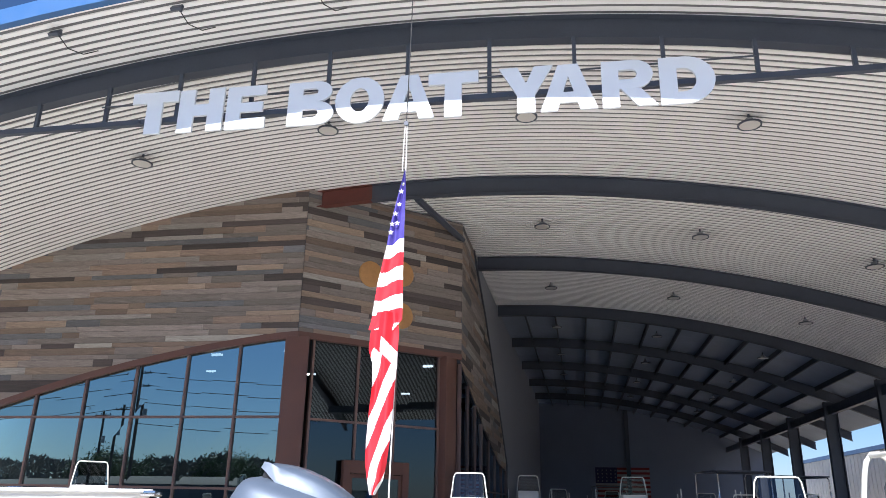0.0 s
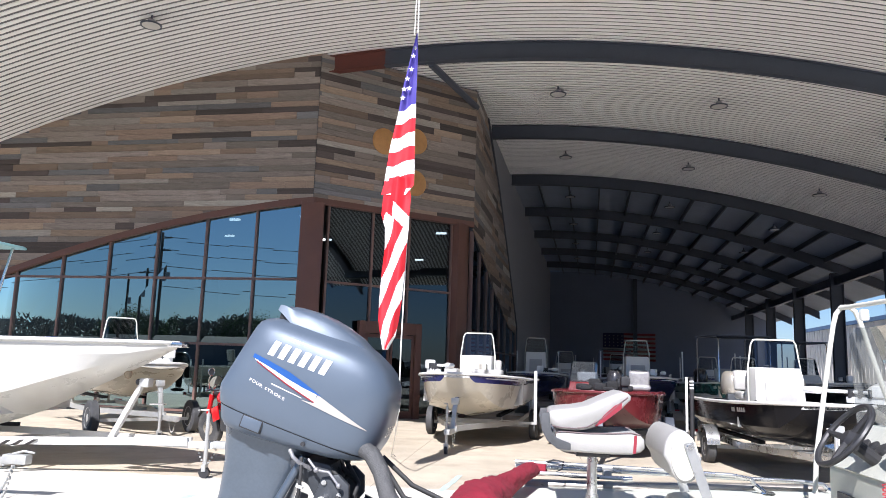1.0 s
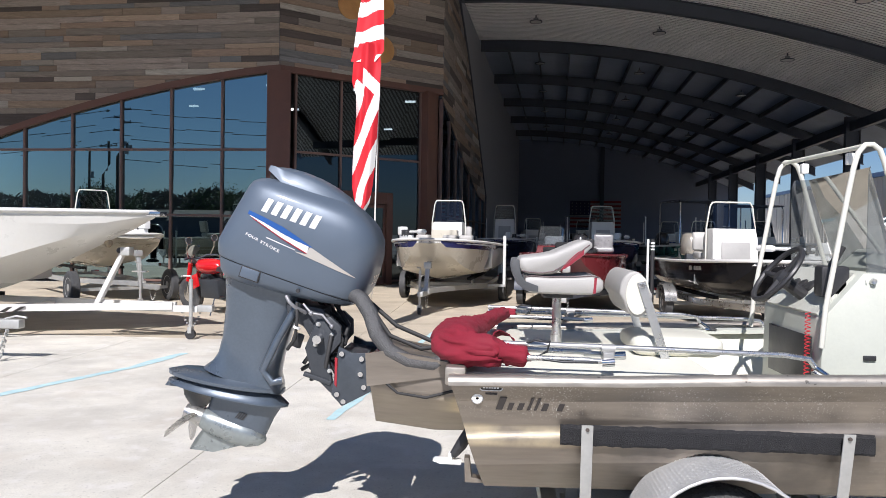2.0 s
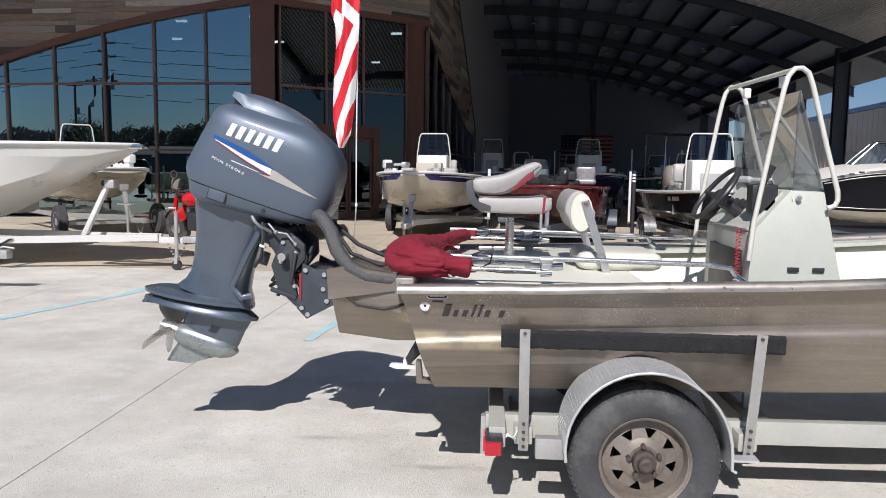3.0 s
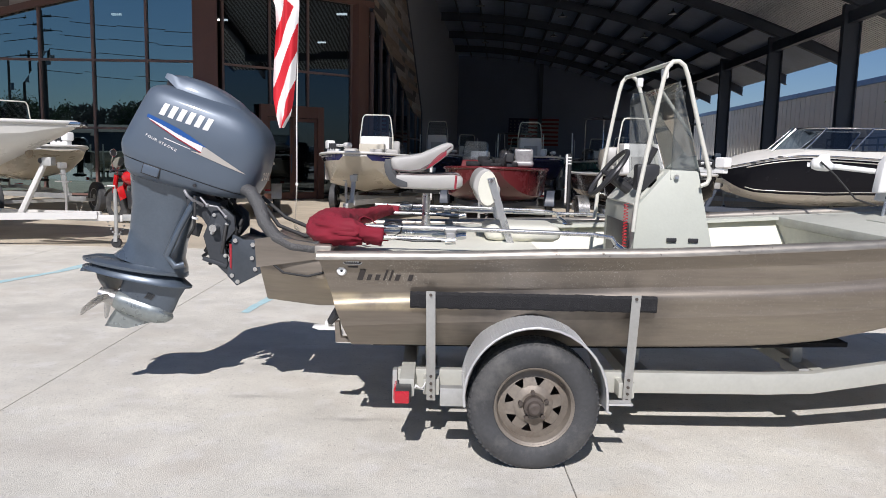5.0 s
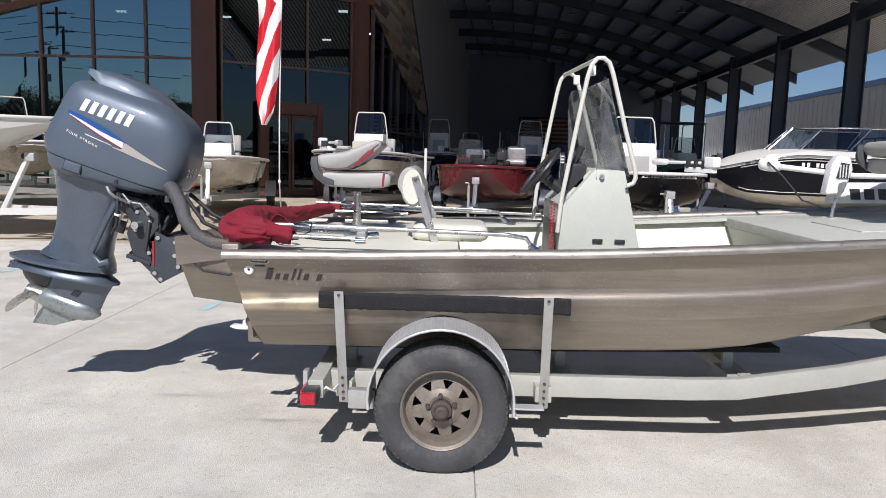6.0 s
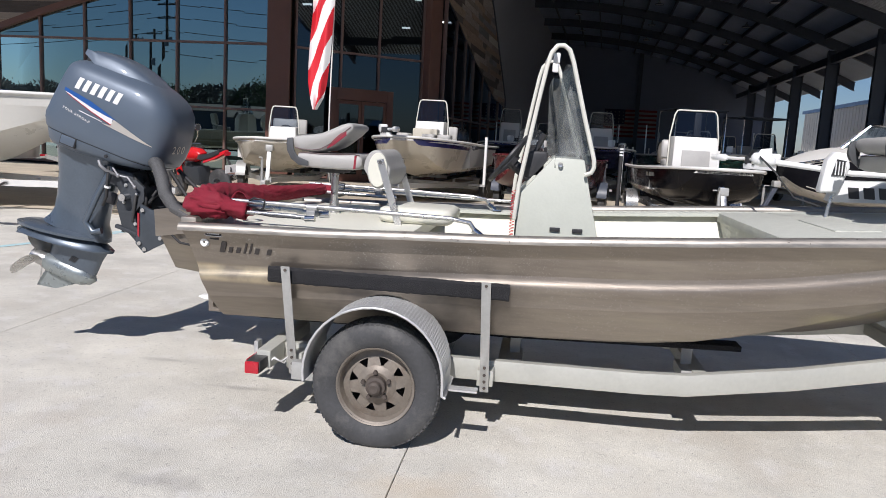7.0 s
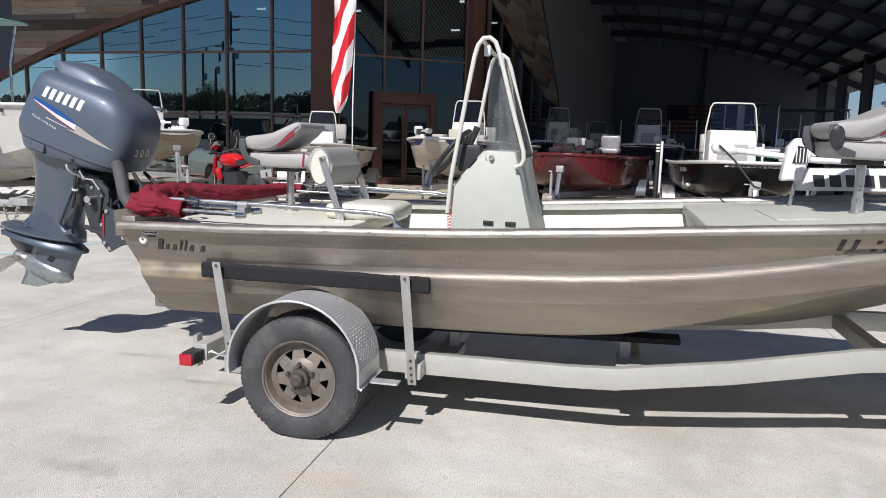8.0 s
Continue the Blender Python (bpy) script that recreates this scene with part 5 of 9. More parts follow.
_front = [(-0.37, YC - 0.85, 1.195), (-0.41, YC - 0.855, 1.20), (-0.45, YC - 0.86, 1.205)]
_back = [(-0.34, YC + 0.86, 1.20), (-0.30, YC + 0.855, 1.20), (-0.26, YC + 0.85, 1.20)]
part("cover", canvas_roll(*refine(_front + _pth[1:-1] + _back, [0.058, 0.070, 0.080] + _rad[1:-1] + [0.046, 0.044, 0.040], 4), 3), CANVAS, bimini, "crumpled dark red canvas sleeve", smooth=180)


def cloth_loop(c, axis_turn, r, wide, seed, squash=0.8):
    """A short open sleeve of cloth, wrinkled, with a real thickness."""
    rows = []
    n = 40
    for i, (x, q) in enumerate([(wide * (k / 7 - 0.5), 1.0) for k in range(8)] + [(wide * (0.5 - k / 7), 0.93) for k in range(8)]):
        ring = []
        for k in range(n):
            a = 2 * math.pi * k / n
            w = 1 + 0.20 * noise.noise((x * 11 + seed, math.cos(a) * 1.7, math.sin(a) * 1.7)) + 0.08 * noise.noise((x * 30, 4 * math.cos(a), 4 * math.sin(a) + seed)) + 0.10 * (abs(x) / wide)
            ring.append((x, r * q * w * math.cos(a), r * q * w * squash * math.sin(a)))
        rows.append(ring)
    return Shape().loft(rows + [rows[0]], caps=False).turn(Matrix.Translation(c) @ axis_turn)


part("cover_loop", cloth_loop((-0.335, YC - 0.855, 1.195), pose(0, 0, 0, 0, 8, 12), 0.058, 0.13, 2.0), CANVAS, bimini, "open end of the red sleeve", smooth=180)
part("cover_loop", cloth_loop((-0.36, YC - 0.70, 1.225), pose(0, 0, 0, 20, 25, 70), 0.056, 0.06, 7.0, 0.7), CANVAS, bimini, "loose loop of the red sleeve", smooth=180)
part("cover_tail", canvas_roll(*refine([(-0.36, YC - 0.84, 1.18), (-0.32, YC - 0.835, 1.185), (-0.27, YC - 0.835, 1.18), (-0.235, YC - 0.84, 1.17)], [0.045, 0.042, 0.03, 0.012], 4), 8), CANVAS, bimini, smooth=180)

# ---- outboard motor, tilted up ----
MT = pose(-1.93, 3.95, 0.6, 0, 18, 0)
motor = thing("outboard_motor", "blue-grey four-stroke outboard motor tilted up on the transom pod", "outboard motor", pose(-1.3, 3.95, 0.7), space=MT)


def oval(cx, q, rx_back, rx_front, ry, n=36, power=2.6):
    ring = []
    for k in range(n):
        a = 2 * math.pi * k / n
        c, s = math.cos(a), math.sin(a)
        c2, s2 = math.copysign(abs(c) ** (2 / power), c), math.copysign(abs(s) ** (2 / power), s)
        ring.append((cx + c2 * (rx_front if c > 0 else rx_back), s2 * ry, q))
    return ring


def tilted(ring, slope, cx):
    return [(x, y, z + slope * (x - cx)) for x, y, z in ring]


# cowl: lower pan and upper cover with a seam between, the top sloping down towards the boat
_pan = [tilted(oval(0.06, q, b, f, w, 56, 4.0), k, 0.06) for q, k, b, f, w in ((0.855, 0.09, 0.25, 0.30, 0.17), (0.872, 0.09, 0.325, 0.39, 0.222), (0.895, 0.06, 0.352, 0.425, 0.240), (0.941, 0.0, 0.376, 0.447, 0.254))]
part("cowl_pan", Shape().loft(_pan), MOTOR_PAINT, motor, smooth=50)
COWL = [(0.947, 0.380, 0.450, 0.256), (0.955, 0.386, 0.456, 0.260), (1.00, 0.402, 0.470, 0.266), (1.03, 0.406, 0.476, 0.269), (1.11, 0.390, 0.482, 0.273), (1.22, 0.366, 0.473, 0.273), (1.30, 0.349, 0.450, 0.268), (1.36, 0.337, 0.402, 0.256), (1.39, 0.326, 0.358, 0.238), (1.41, 0.305, 0.320, 0.214), (1.43, 0.265, 0.280, 0.18), (1.448, 0.205, 0.225, 0.135), (1.46, 0.12, 0.15, 0.08)]
_top = [oval(0.06, q, b, f, w, 64, 4.2) for q, b, f, w in COWL]
cowl = part("cowl", Shape().loft(_top), MOTOR_PAINT, motor, "blue-grey metallic cowl", smooth=60)
part("cowl_seam", Shape().loft([oval(0.06, q, b, f, w, 56, 4.0) for q, b, f, w in ((0.939, 0.372, 0.443, 0.250), (0.949, 0.374, 0.445, 0.251))]), PLASTIC, motor)
# raised air scoop with a dark mouth at the back of the top
_s = Shape().loft([[(x, -w, z0), (x, w, z0), (x, w * 0.92, (z0 + z1) / 2 + 0.02), (x, w * 0.72, z1 - 0.008), (x, w * 0.4, z1), (x, -w * 0.4, z1), (x, -w * 0.72, z1 - 0.008), (x, -w * 0.92, (z0 + z1) / 2 + 0.02)]
                   for x, w, z0, z1 in ((-0.195, 0.150, 1.472, 1.490), (-0.165, 0.160, 1.462, 1.508), (-0.10, 0.168, 1.43, 1.522), (-0.03, 0.172, 1.42, 1.526), (0.06, 0.172, 1.42, 1.520), (0.14, 0.168, 1.41, 1.506), (0.24, 0.155, 1.39, 1.476), (0.33, 0.13, 1.37, 1.432), (0.42, 0.09, 1.34, 1.375))])
part("air_scoop", _s, MOTOR_PAINT, cowl, smooth=60)
part("scoop_mouth", Shape().box(-0.18, -0.05, -0.138, 0.138, 1.432, 1.473), PLASTIC, cowl, bevel=0.006)
part("latch", Shape().box(-0.13, -0.03, -0.2585, -0.235, 0.885, 0.940), MOTOR_PAINT, motor, bevel=0.004)
part("latch_gap", Shape().box(-0.136, -0.024, -0.2545, -0.235, 0.879, 0.944), PLASTIC, motor, bevel=0.003)
part("cowl_fitting", Shape().lathe([(-0.01, 0.006), (-0.01, 0.011), (0.0, 0.012)], (0.20, -0.256, 0.915), "y", 10), PLASTIC, motor)


def cowl_y(p, q):
    """Outside of the cowl on the near side at height q."""
    b, f, w = (lerp([(r[0], r[i]) for r in COWL], q) for i in (1, 2, 3))
    c = min(abs(p - 0.06) / (f if p > 0.06 else b), 0.999)
    return -w * (1 - c ** 4.2) ** (1 / 4.2)


def decal(outline, mat, name, lift=0.003, steps=14, label=""):
    """A thin sheet on the near side of the cowl: rows of (p, lower q, upper q)."""
    s = Shape()
    front = []
    for p, a, b in outline:
        front.append([(p, cowl_y(p, a) - lift, a), (p, cowl_y(p, (a + b) / 2) - lift, (a + b) / 2), (p, cowl_y(p, b) - lift, b)])
    s.loft(front, caps=False, closed=False)
    return part(name, s, mat, cowl, label, smooth=60)


def span(p0, p1, lo0, lo1, hi0, hi1, n=14):
    return [(p0 + (p1 - p0) * k / n, lo0 + (lo1 - lo0) * k / n, hi0 + (hi1 - hi0) * k / n) for k in range(n + 1)]


def bands(*rows):
    """Rows (p, lower q, upper q) joined into one outline with even steps."""
    out = []
    for (p0, a0, b0), (p1, a1, b1) in zip(rows, rows[1:]):
        out += span(p0, p1, a0, a1, b0, b1, 9)[1 if out else 0:]
    return out


decal(bands((-0.190, 1.218, 1.238), (-0.09, 1.203, 1.229), (0.015, 1.181, 1.214), (0.11, 1.166, 1.189), (0.204, 1.157, 1.160)), DECAL_BLUE, "blue_stripe")
decal(bands((-0.175, 1.212, 1.2155), (-0.09, 1.186, 1.2025), (0.025, 1.156, 1.1785), (0.11, 1.138, 1.1655), (0.184, 1.122, 1.159)), DECAL_WHITE, "white_stripe", 0.0034)
decal(bands((-0.160, 1.204, 1.209), (0.031, 1.150, 1.156), (0.184, 1.117, 1.123)), DECAL_RED, "red_stripe", 0.0046)
decal(bands((-0.05, 1.128, 1.134), (0.118, 1.116, 1.120)), DECAL_WHITE, "thin_stripe")
decal(bands((0.122, 1.109, 1.111), (0.18, 1.1035, 1.116), (0.19, 1.103, 1.158), (0.204, 1.1015, 1.1565), (0.34, 1.089, 1.118), (0.466, 1.0775, 1.080)), DECAL_SILVER, "silver_flash", 0.004)
# maker's name as six plain white bars of its size
for _k in range(6):
    _p0 = -0.125 + 0.055 * _k
    _d = Shape().loft([[(p, cowl_y(p, q) - 0.003, q) for p, q in ((_p0 + 0.015 * j / 5, 1.256 + 0.076 * j / 5), (_p0 + 0.017 + 0.015 * j / 5, 1.256 + 0.076 * j / 5), (_p0 + 0.034 + 0.015 * j / 5, 1.256 + 0.076 * j / 5))]
                       for j in range(6)], caps=False, closed=False)
    part("maker_bar", _d, DECAL_WHITE, cowl, "white bar of the maker's decal", smooth=0)


def cowl_text(body, p0, q0, size, slope, mat, name):
    s = Shape()
    p = p0
    for ch in body:
        if ch == " ":
            p += size * 0.5
            continue
        pts, faces, rim = letter_mesh(ch, 0.02)
        w = max(v.x for v in pts)
        out = []
        for v in pts:
            pp = p + v.x * size * 1.25 + v.y * size * 0.12
            qq = q0 + v.y * size + slope * (pp - p0)
            out.append((pp, cowl_y(pp, qq) - 0.003, qq))
        s.add(out, faces)
        p += (w + 0.12) * size * 1.25
    return part(name, s, mat, cowl, smooth=0)


cowl_text("FOUR STROKE", -0.165, 1.108, 0.021, -0.16, DECAL_WHITE, "words")
_s = Shape()
_p = 0.0
for _ch in "200":
    _pts, _faces, _rim = letter_mesh(_ch, 0.01)
    _s.add([(0.543, -0.11 + _p + v.x * 0.085, 1.06 + v.y * 0.075) for v in _pts], _faces)
    _p += 0.06
part("power_figure", _s, DECAL_SILVER, cowl, smooth=0)

# leg, plates, gearcase
_leg = [oval(cx, q, b, f, w, 36, 2.9) for q, cx, b, f, w in ((0.87, -0.06, 0.225, 0.27, 0.16), (0.80, -0.05, 0.212, 0.245, 0.145), (0.66, -0.03, 0.185, 0.215, 0.122), (0.50, -0.02, 0.162, 0.205, 0.108), (0.40, -0.01, 0.165, 0.21, 0.108), (0.345, 0.0, 0.19, 0.235, 0.115), (0.29, 0.0, 0.23, 0.25, 0.12))]
part("mid_section", Shape().loft(_leg), MOTOR_LOW, motor, smooth=50)
def droop(rings, k):
    """Plates that fall away evenly towards the propeller."""
    return [[(x, y, z - k * (0.28 - x)) for x, y, z in r] for r in rings]


_s = Shape().loft(droop([oval(-0.06, q, b, f, w, 40, 2.0) for q, b, f, w in ((0.300, 0.33, 0.30, 0.15), (0.307, 0.36, 0.315, 0.165), (0.325, 0.365, 0.31, 0.165), (0.348, 0.30, 0.27, 0.13))], 0.17))
part("splash_plate", _s, MOTOR_LOW, motor, smooth=50)
_s = Shape().loft(droop([oval(-0.05, q, b, f, w, 40, 2.0) for q, b, f, w in ((0.222, 0.33, 0.33, 0.14), (0.226, 0.36, 0.35, 0.155), (0.238, 0.36, 0.35, 0.155), (0.30, 0.23, 0.25, 0.10))], 0.125))
part("ventilation_plate", _s, MOTOR_LOW, motor, smooth=50)
part("plate_body", Shape().loft(droop([oval(-0.06, q, b, f, w, 40, 2.0) for q, b, f, w in ((0.215, 0.20, 0.24, 0.085), (0.24, 0.27, 0.28, 0.115), (0.30, 0.27, 0.265, 0.115), (0.33, 0.24, 0.24, 0.10))], 0.14)), MOTOR_LOW, motor, smooth=50)
part("trim_tab", Shape().prism([(-0.40, 0.16), (-0.33, 0.17), (-0.34, 0.12), (-0.42, 0.10)], "y", -0.012, 0.012), MOTOR_LOW, motor, bevel=0.004)
_s = Shape().loft([oval(0.05, q, b, f, w, 24, 2.0) for q, b, f, w in ((0.235, 0.19, 0.22, 0.08), (0.14, 0.19, 0.195, 0.064), (0.05, 0.19, 0.185, 0.062), (-0.02, 0.16, 0.17, 0.04))])
part("gearcase", _s, MOTOR_LOW, motor, smooth=50)
GEAR_WORN = material("worn_gearcase", (0.30, 0.33, 0.33), 0.3, 0.6, vary=0.2, scale=5, fine=40, bump=0.03)
part("torpedo", Shape().lathe([(-0.17, 0.062), (-0.12, 0.075), (0.02, 0.080), (0.12, 0.072), (0.18, 0.045), (0.21, 0.012)], (0.03, 0, 0.0), "x", 28), GEAR_WORN, motor, "scuffed bare-metal gearcase bullet", smooth=50)
part("skeg", Shape().loft([[(x, -w, z), (x + 0.01, w, z), (x + L, w * 0.6, z + e), (x + L, -w * 0.6, z + e)] for x, z, L, w, e in ((-0.12, -0.04, 0.34, 0.014, 0.01), (-0.15, -0.13, 0.26, 0.009, 0.05), (-0.165, -0.20, 0.14, 0.005, 0.03))]), GEAR_WORN, motor)
for _k in range(4):
    part("water_inlet", Shape().hexa([(0.045 + 0.013 * _k, -0.068, 0.085), (0.052 + 0.013 * _k, -0.068, 0.085), (0.052 + 0.013 * _k, -0.05, 0.085), (0.045 + 0.013 * _k, -0.05, 0.085),
                                      (0.06 + 0.013 * _k, -0.069, 0.125), (0.067 + 0.013 * _k, -0.069, 0.125), (0.067 + 0.013 * _k, -0.05, 0.125), (0.06 + 0.013 * _k, -0.05, 0.125)]), PLASTIC, motor, smooth=0)
PROP_STEEL = material("satin_propeller_steel", (0.52, 0.51, 0.49), 0.30, 0.85, vary=0.15, scale=9, fine=60, bump=0.04)
prop = part("propeller", Shape().lathe([(-0.115, 0.03), (-0.11, 0.046), (-0.05, 0.052), (0.0, 0.058), (0.02, 0.05)], (-0.145, 0, 0.0), "x", 24), PROP_STEEL, motor, "bare stainless propeller", smooth=50)
for _k in range(3):
    _b = Shape()
    _rows = []
    for _i in range(7):
        _r = 0.045 + 0.0265 * _i
        _w = (0.055, 0.088, 0.112, 0.122, 0.116, 0.088, 0.034)[_i]
        _tw = 0.74 - 0.05 * _i
        _rows.append([(-0.20 + c * _w * math.sin(_tw) * 0.8 - 0.02 * _i * 0.5 + e, c * _w * math.cos(_tw), _r) for c, e in ((-1, 0), (-0.4, -0.006), (0.4, -0.006), (1, 0), (0.4, 0.004), (-0.4, 0.004))])
    _b.loft(_rows)
    part("blade", _b.turn(pose(0, 0, 0.0, -10 + 120 * _k)), PROP_STEEL, prop, smooth=60)

# clamp bracket, swivel, tilt ram, rigging
for _y in (-0.19, 0.15):
    part("clamp_bracket", Shape().prism([(0.32, 0.62), (0.33, 0.79), (0.40, 0.83), (0.47, 0.80), (0.50, 0.72), (0.46, 0.62), (0.52, 0.50), (0.60, 0.42), (0.52, 0.44), (0.40, 0.50)], "y", _y, _y + 0.035), MOTOR_DARK, motor, bevel=0.008)
part("swivel_bracket", Shape().prism([(0.12, 0.82), (0.34, 0.85), (0.41, 0.74), (0.40, 0.60), (0.36, 0.56), (0.33, 0.66), (0.26, 0.72), (0.17, 0.72)], "y", -0.14, 0.14), MOTOR_DARK, motor, bevel=0.02)
part("jack_plate", Shape().prism([(0.50, 0.70), (0.58, 0.69), (0.65, 0.715), (0.745, 0.53), (0.62, 0.40), (0.545, 0.44)], "y", -0.23, -0.205), JACK_PLATE, motor, "dark grey jack plate with bright bolts", bevel=0.004)
part("jack_plate", Shape().prism([(0.50, 0.70), (0.58, 0.69), (0.65, 0.715), (0.745, 0.53), (0.62, 0.40), (0.545, 0.44)], "y", 0.205, 0.23), JACK_PLATE, motor, bevel=0.004)
part("jack_plate_core", Shape().prism([(0.50, 0.66), (0.64, 0.68), (0.72, 0.53), (0.62, 0.43), (0.54, 0.46)], "y", -0.2, 0.2), MOTOR_DARK, motor)
for _p, _q in ((0.53, 0.67), (0.64, 0.68), (0.70, 0.54), (0.62, 0.43), (0.575, 0.455), (0.66, 0.60)):
    part("bolt", Shape().lathe([(-0.012, 0.002), (-0.012, 0.014), (0.0, 0.016)], (_p, -0.232, _q), "y", 8), STAINLESS, motor)
part("red_flash", Shape().hexa([(0.545, -0.236, 0.50), (0.56, -0.236, 0.49), (0.56, -0.231, 0.49), (0.545, -0.231, 0.50), (0.50, -0.236, 0.64), (0.515, -0.236, 0.64), (0.515, -0.231, 0.64), (0.50, -0.231, 0.64)]), DECAL_RED, motor)
part("tilt_ram", Shape().tube([(0.30, -0.06, 0.74), (0.52, -0.06, 0.50)], 0.022, 10), STAINLESS, motor, smooth=80)
part("tilt_ram", Shape().tube([(0.30, 0.06, 0.74), (0.52, 0.06, 0.50)], 0.022, 10), STAINLESS, motor, smooth=80)
part("support_arm", Shape().tube([(0.20, -0.14, 0.84), (0.155, -0.15, 0.60), (0.13, -0.15, 0.42), (0.20, -0.15, 0.37), (0.25, -0.14, 0.40)], 0.022, 8), MOTOR_LOW, motor, smooth=80)
part("steering_ram", Shape().tube([(0.38, -0.26, 0.70), (0.38, 0.26, 0.70)], 0.024, 10), STAINLESS, motor, smooth=80)
part("pipe", Shape().tube([(0.14, -0.22, 0.86), (0.17, -0.24, 0.84), (0.20, -0.22, 0.82), (0.26, -0.16, 0.80)], 0.010, 8), GALV_DULL, motor, smooth=80)
for _k in range(7):
    _r = random.Random(20 + _k)
    _a = (0.28 + _r.uniform(-0.04, 0.1), _r.uniform(-0.18, 0.1), 0.86 + _r.uniform(-0.04, 0.03))
    _b = (0.42 + _r.uniform(-0.1, 0.1), _r.uniform(-0.22, 0.1), 0.70 + _r.uniform(-0.08, 0.06))
    _c = (0.40 + _r.uniform(-0.12, 0.12), _r.uniform(-0.2, 0.1), 0.52 + _r.uniform(-0.1, 0.1))
    part("cable", Shape().tube([_a, ((_a[0] + _b[0]) / 2 + 0.05, _a[1] - 0.03, (_a[2] + _b[2]) / 2), _b, _c], 0.012, 6), CABLE, motor, smooth=80)
# small bright fittings, hose clamps and linkage round the bracket
for _p, _q in ((0.35, 0.77), (0.44, 0.74), (0.37, 0.66), (0.49, 0.55)):
    part("bolt", Shape().lathe([(-0.010, 0.003), (-0.010, 0.008), (-0.003, 0.009), (-0.003, 0.013), (0.0, 0.013)], (_p, -0.194, _q), "y", 8), GALV, motor, smooth=30)
part("link_arm", Shape().tube([(0.24, -0.21, 0.85), (0.30, -0.23, 0.82), (0.36, -0.22, 0.83), (0.43, -0.23, 0.79)], 0.007, 8), GALV_DULL, motor, "bare metal steering link", smooth=70)
part("link_joint", Shape().ball((0.30, -0.23, 0.82), 0.014, 12, 8), GALV_DULL, motor)
part("link_joint", Shape().ball((0.43, -0.23, 0.79), 0.013, 12, 8), GALV_DULL, motor)
part("tilt_pump", Shape().lathe([(-0.10, 0.02), (-0.095, 0.042), (0.06, 0.044), (0.075, 0.03)], (0.40, -0.10, 0.60), "z", 18), PLASTIC, motor, smooth=50)
part("anode", Shape().box(0.36, 0.52, -0.20, -0.17, 0.475, 0.50), MOTOR_DARK, motor, bevel=0.006)
part("hose_clamp", Shape().lathe([(-0.012, 0.046), (-0.012, 0.05), (0.012, 0.05), (0.012, 0.046)], (0.42, -0.10, 0.60), "z", 18), STAINLESS, motor)
part("trim_switch", Shape().box(0.23, 0.29, -0.165, -0.14, 0.60, 0.68), PLASTIC, motor, bevel=0.008)
part("drain_hose", Shape().tube([(0.20, -0.19, 0.84), (0.24, -0.23, 0.76), (0.26, -0.22, 0.66), (0.23, -0.18, 0.58)], 0.010, 6), CABLE, motor, smooth=80)
part("wire_tie", Shape().lathe([(-0.006, 0.016), (-0.006, 0.02), (0.006, 0.02), (0.006, 0.016)], (0.25, -0.225, 0.72), "z", 10), PLASTIC_WHITE, motor)
SPACE[motor.name] = motor.matrix_world.inverted()
_h = [(-1.20, 3.80, 1.40), (-1.12, 3.72, 1.37), (-1.06, 3.66, 1.30), (-1.02, 3.63, 1.20), (-0.95, 3.62, 1.11), (-0.85, 3.62, 1.06), (-0.72, 3.62, 1.045), (-0.6, 3.64, 1.07), (-0.48, 3.68, 1.12)]
part("rigging_hose", Shape().tube(_h, 0.042, 14), HOSE, motor, "grey woven rigging hose", smooth=80)
part("cable", Shape().tube([(-1.1, 3.85, 1.33), (-0.98, 3.85, 1.16), (-0.8, 3.8, 1.10), (-0.62, 3.78, 1.13)], 0.013, 6), CABLE, motor, smooth=80)
part("cable", Shape().tube([(-1.12, 4.0, 1.33), (-0.96, 3.98, 1.2), (-0.75, 3.95, 1.12), (-0.6, 3.9, 1.15)], 0.013, 6), CABLE, motor, smooth=80)
part("cable", Shape().tube([(-1.0, 3.6, 0.98), (-0.9, 3.59, 0.90), (-0.75, 3.59, 0.88), (-0.6, 3.6, 0.92)], 0.008, 6), CABLE, motor, smooth=80)

# ---- trailer under it ----
trailer = thing("boat_trailer", "pale aluminium single-axle boat trailer with tread-plate fenders", "boat trailer", pose(1.0, YC, 0), space=W)


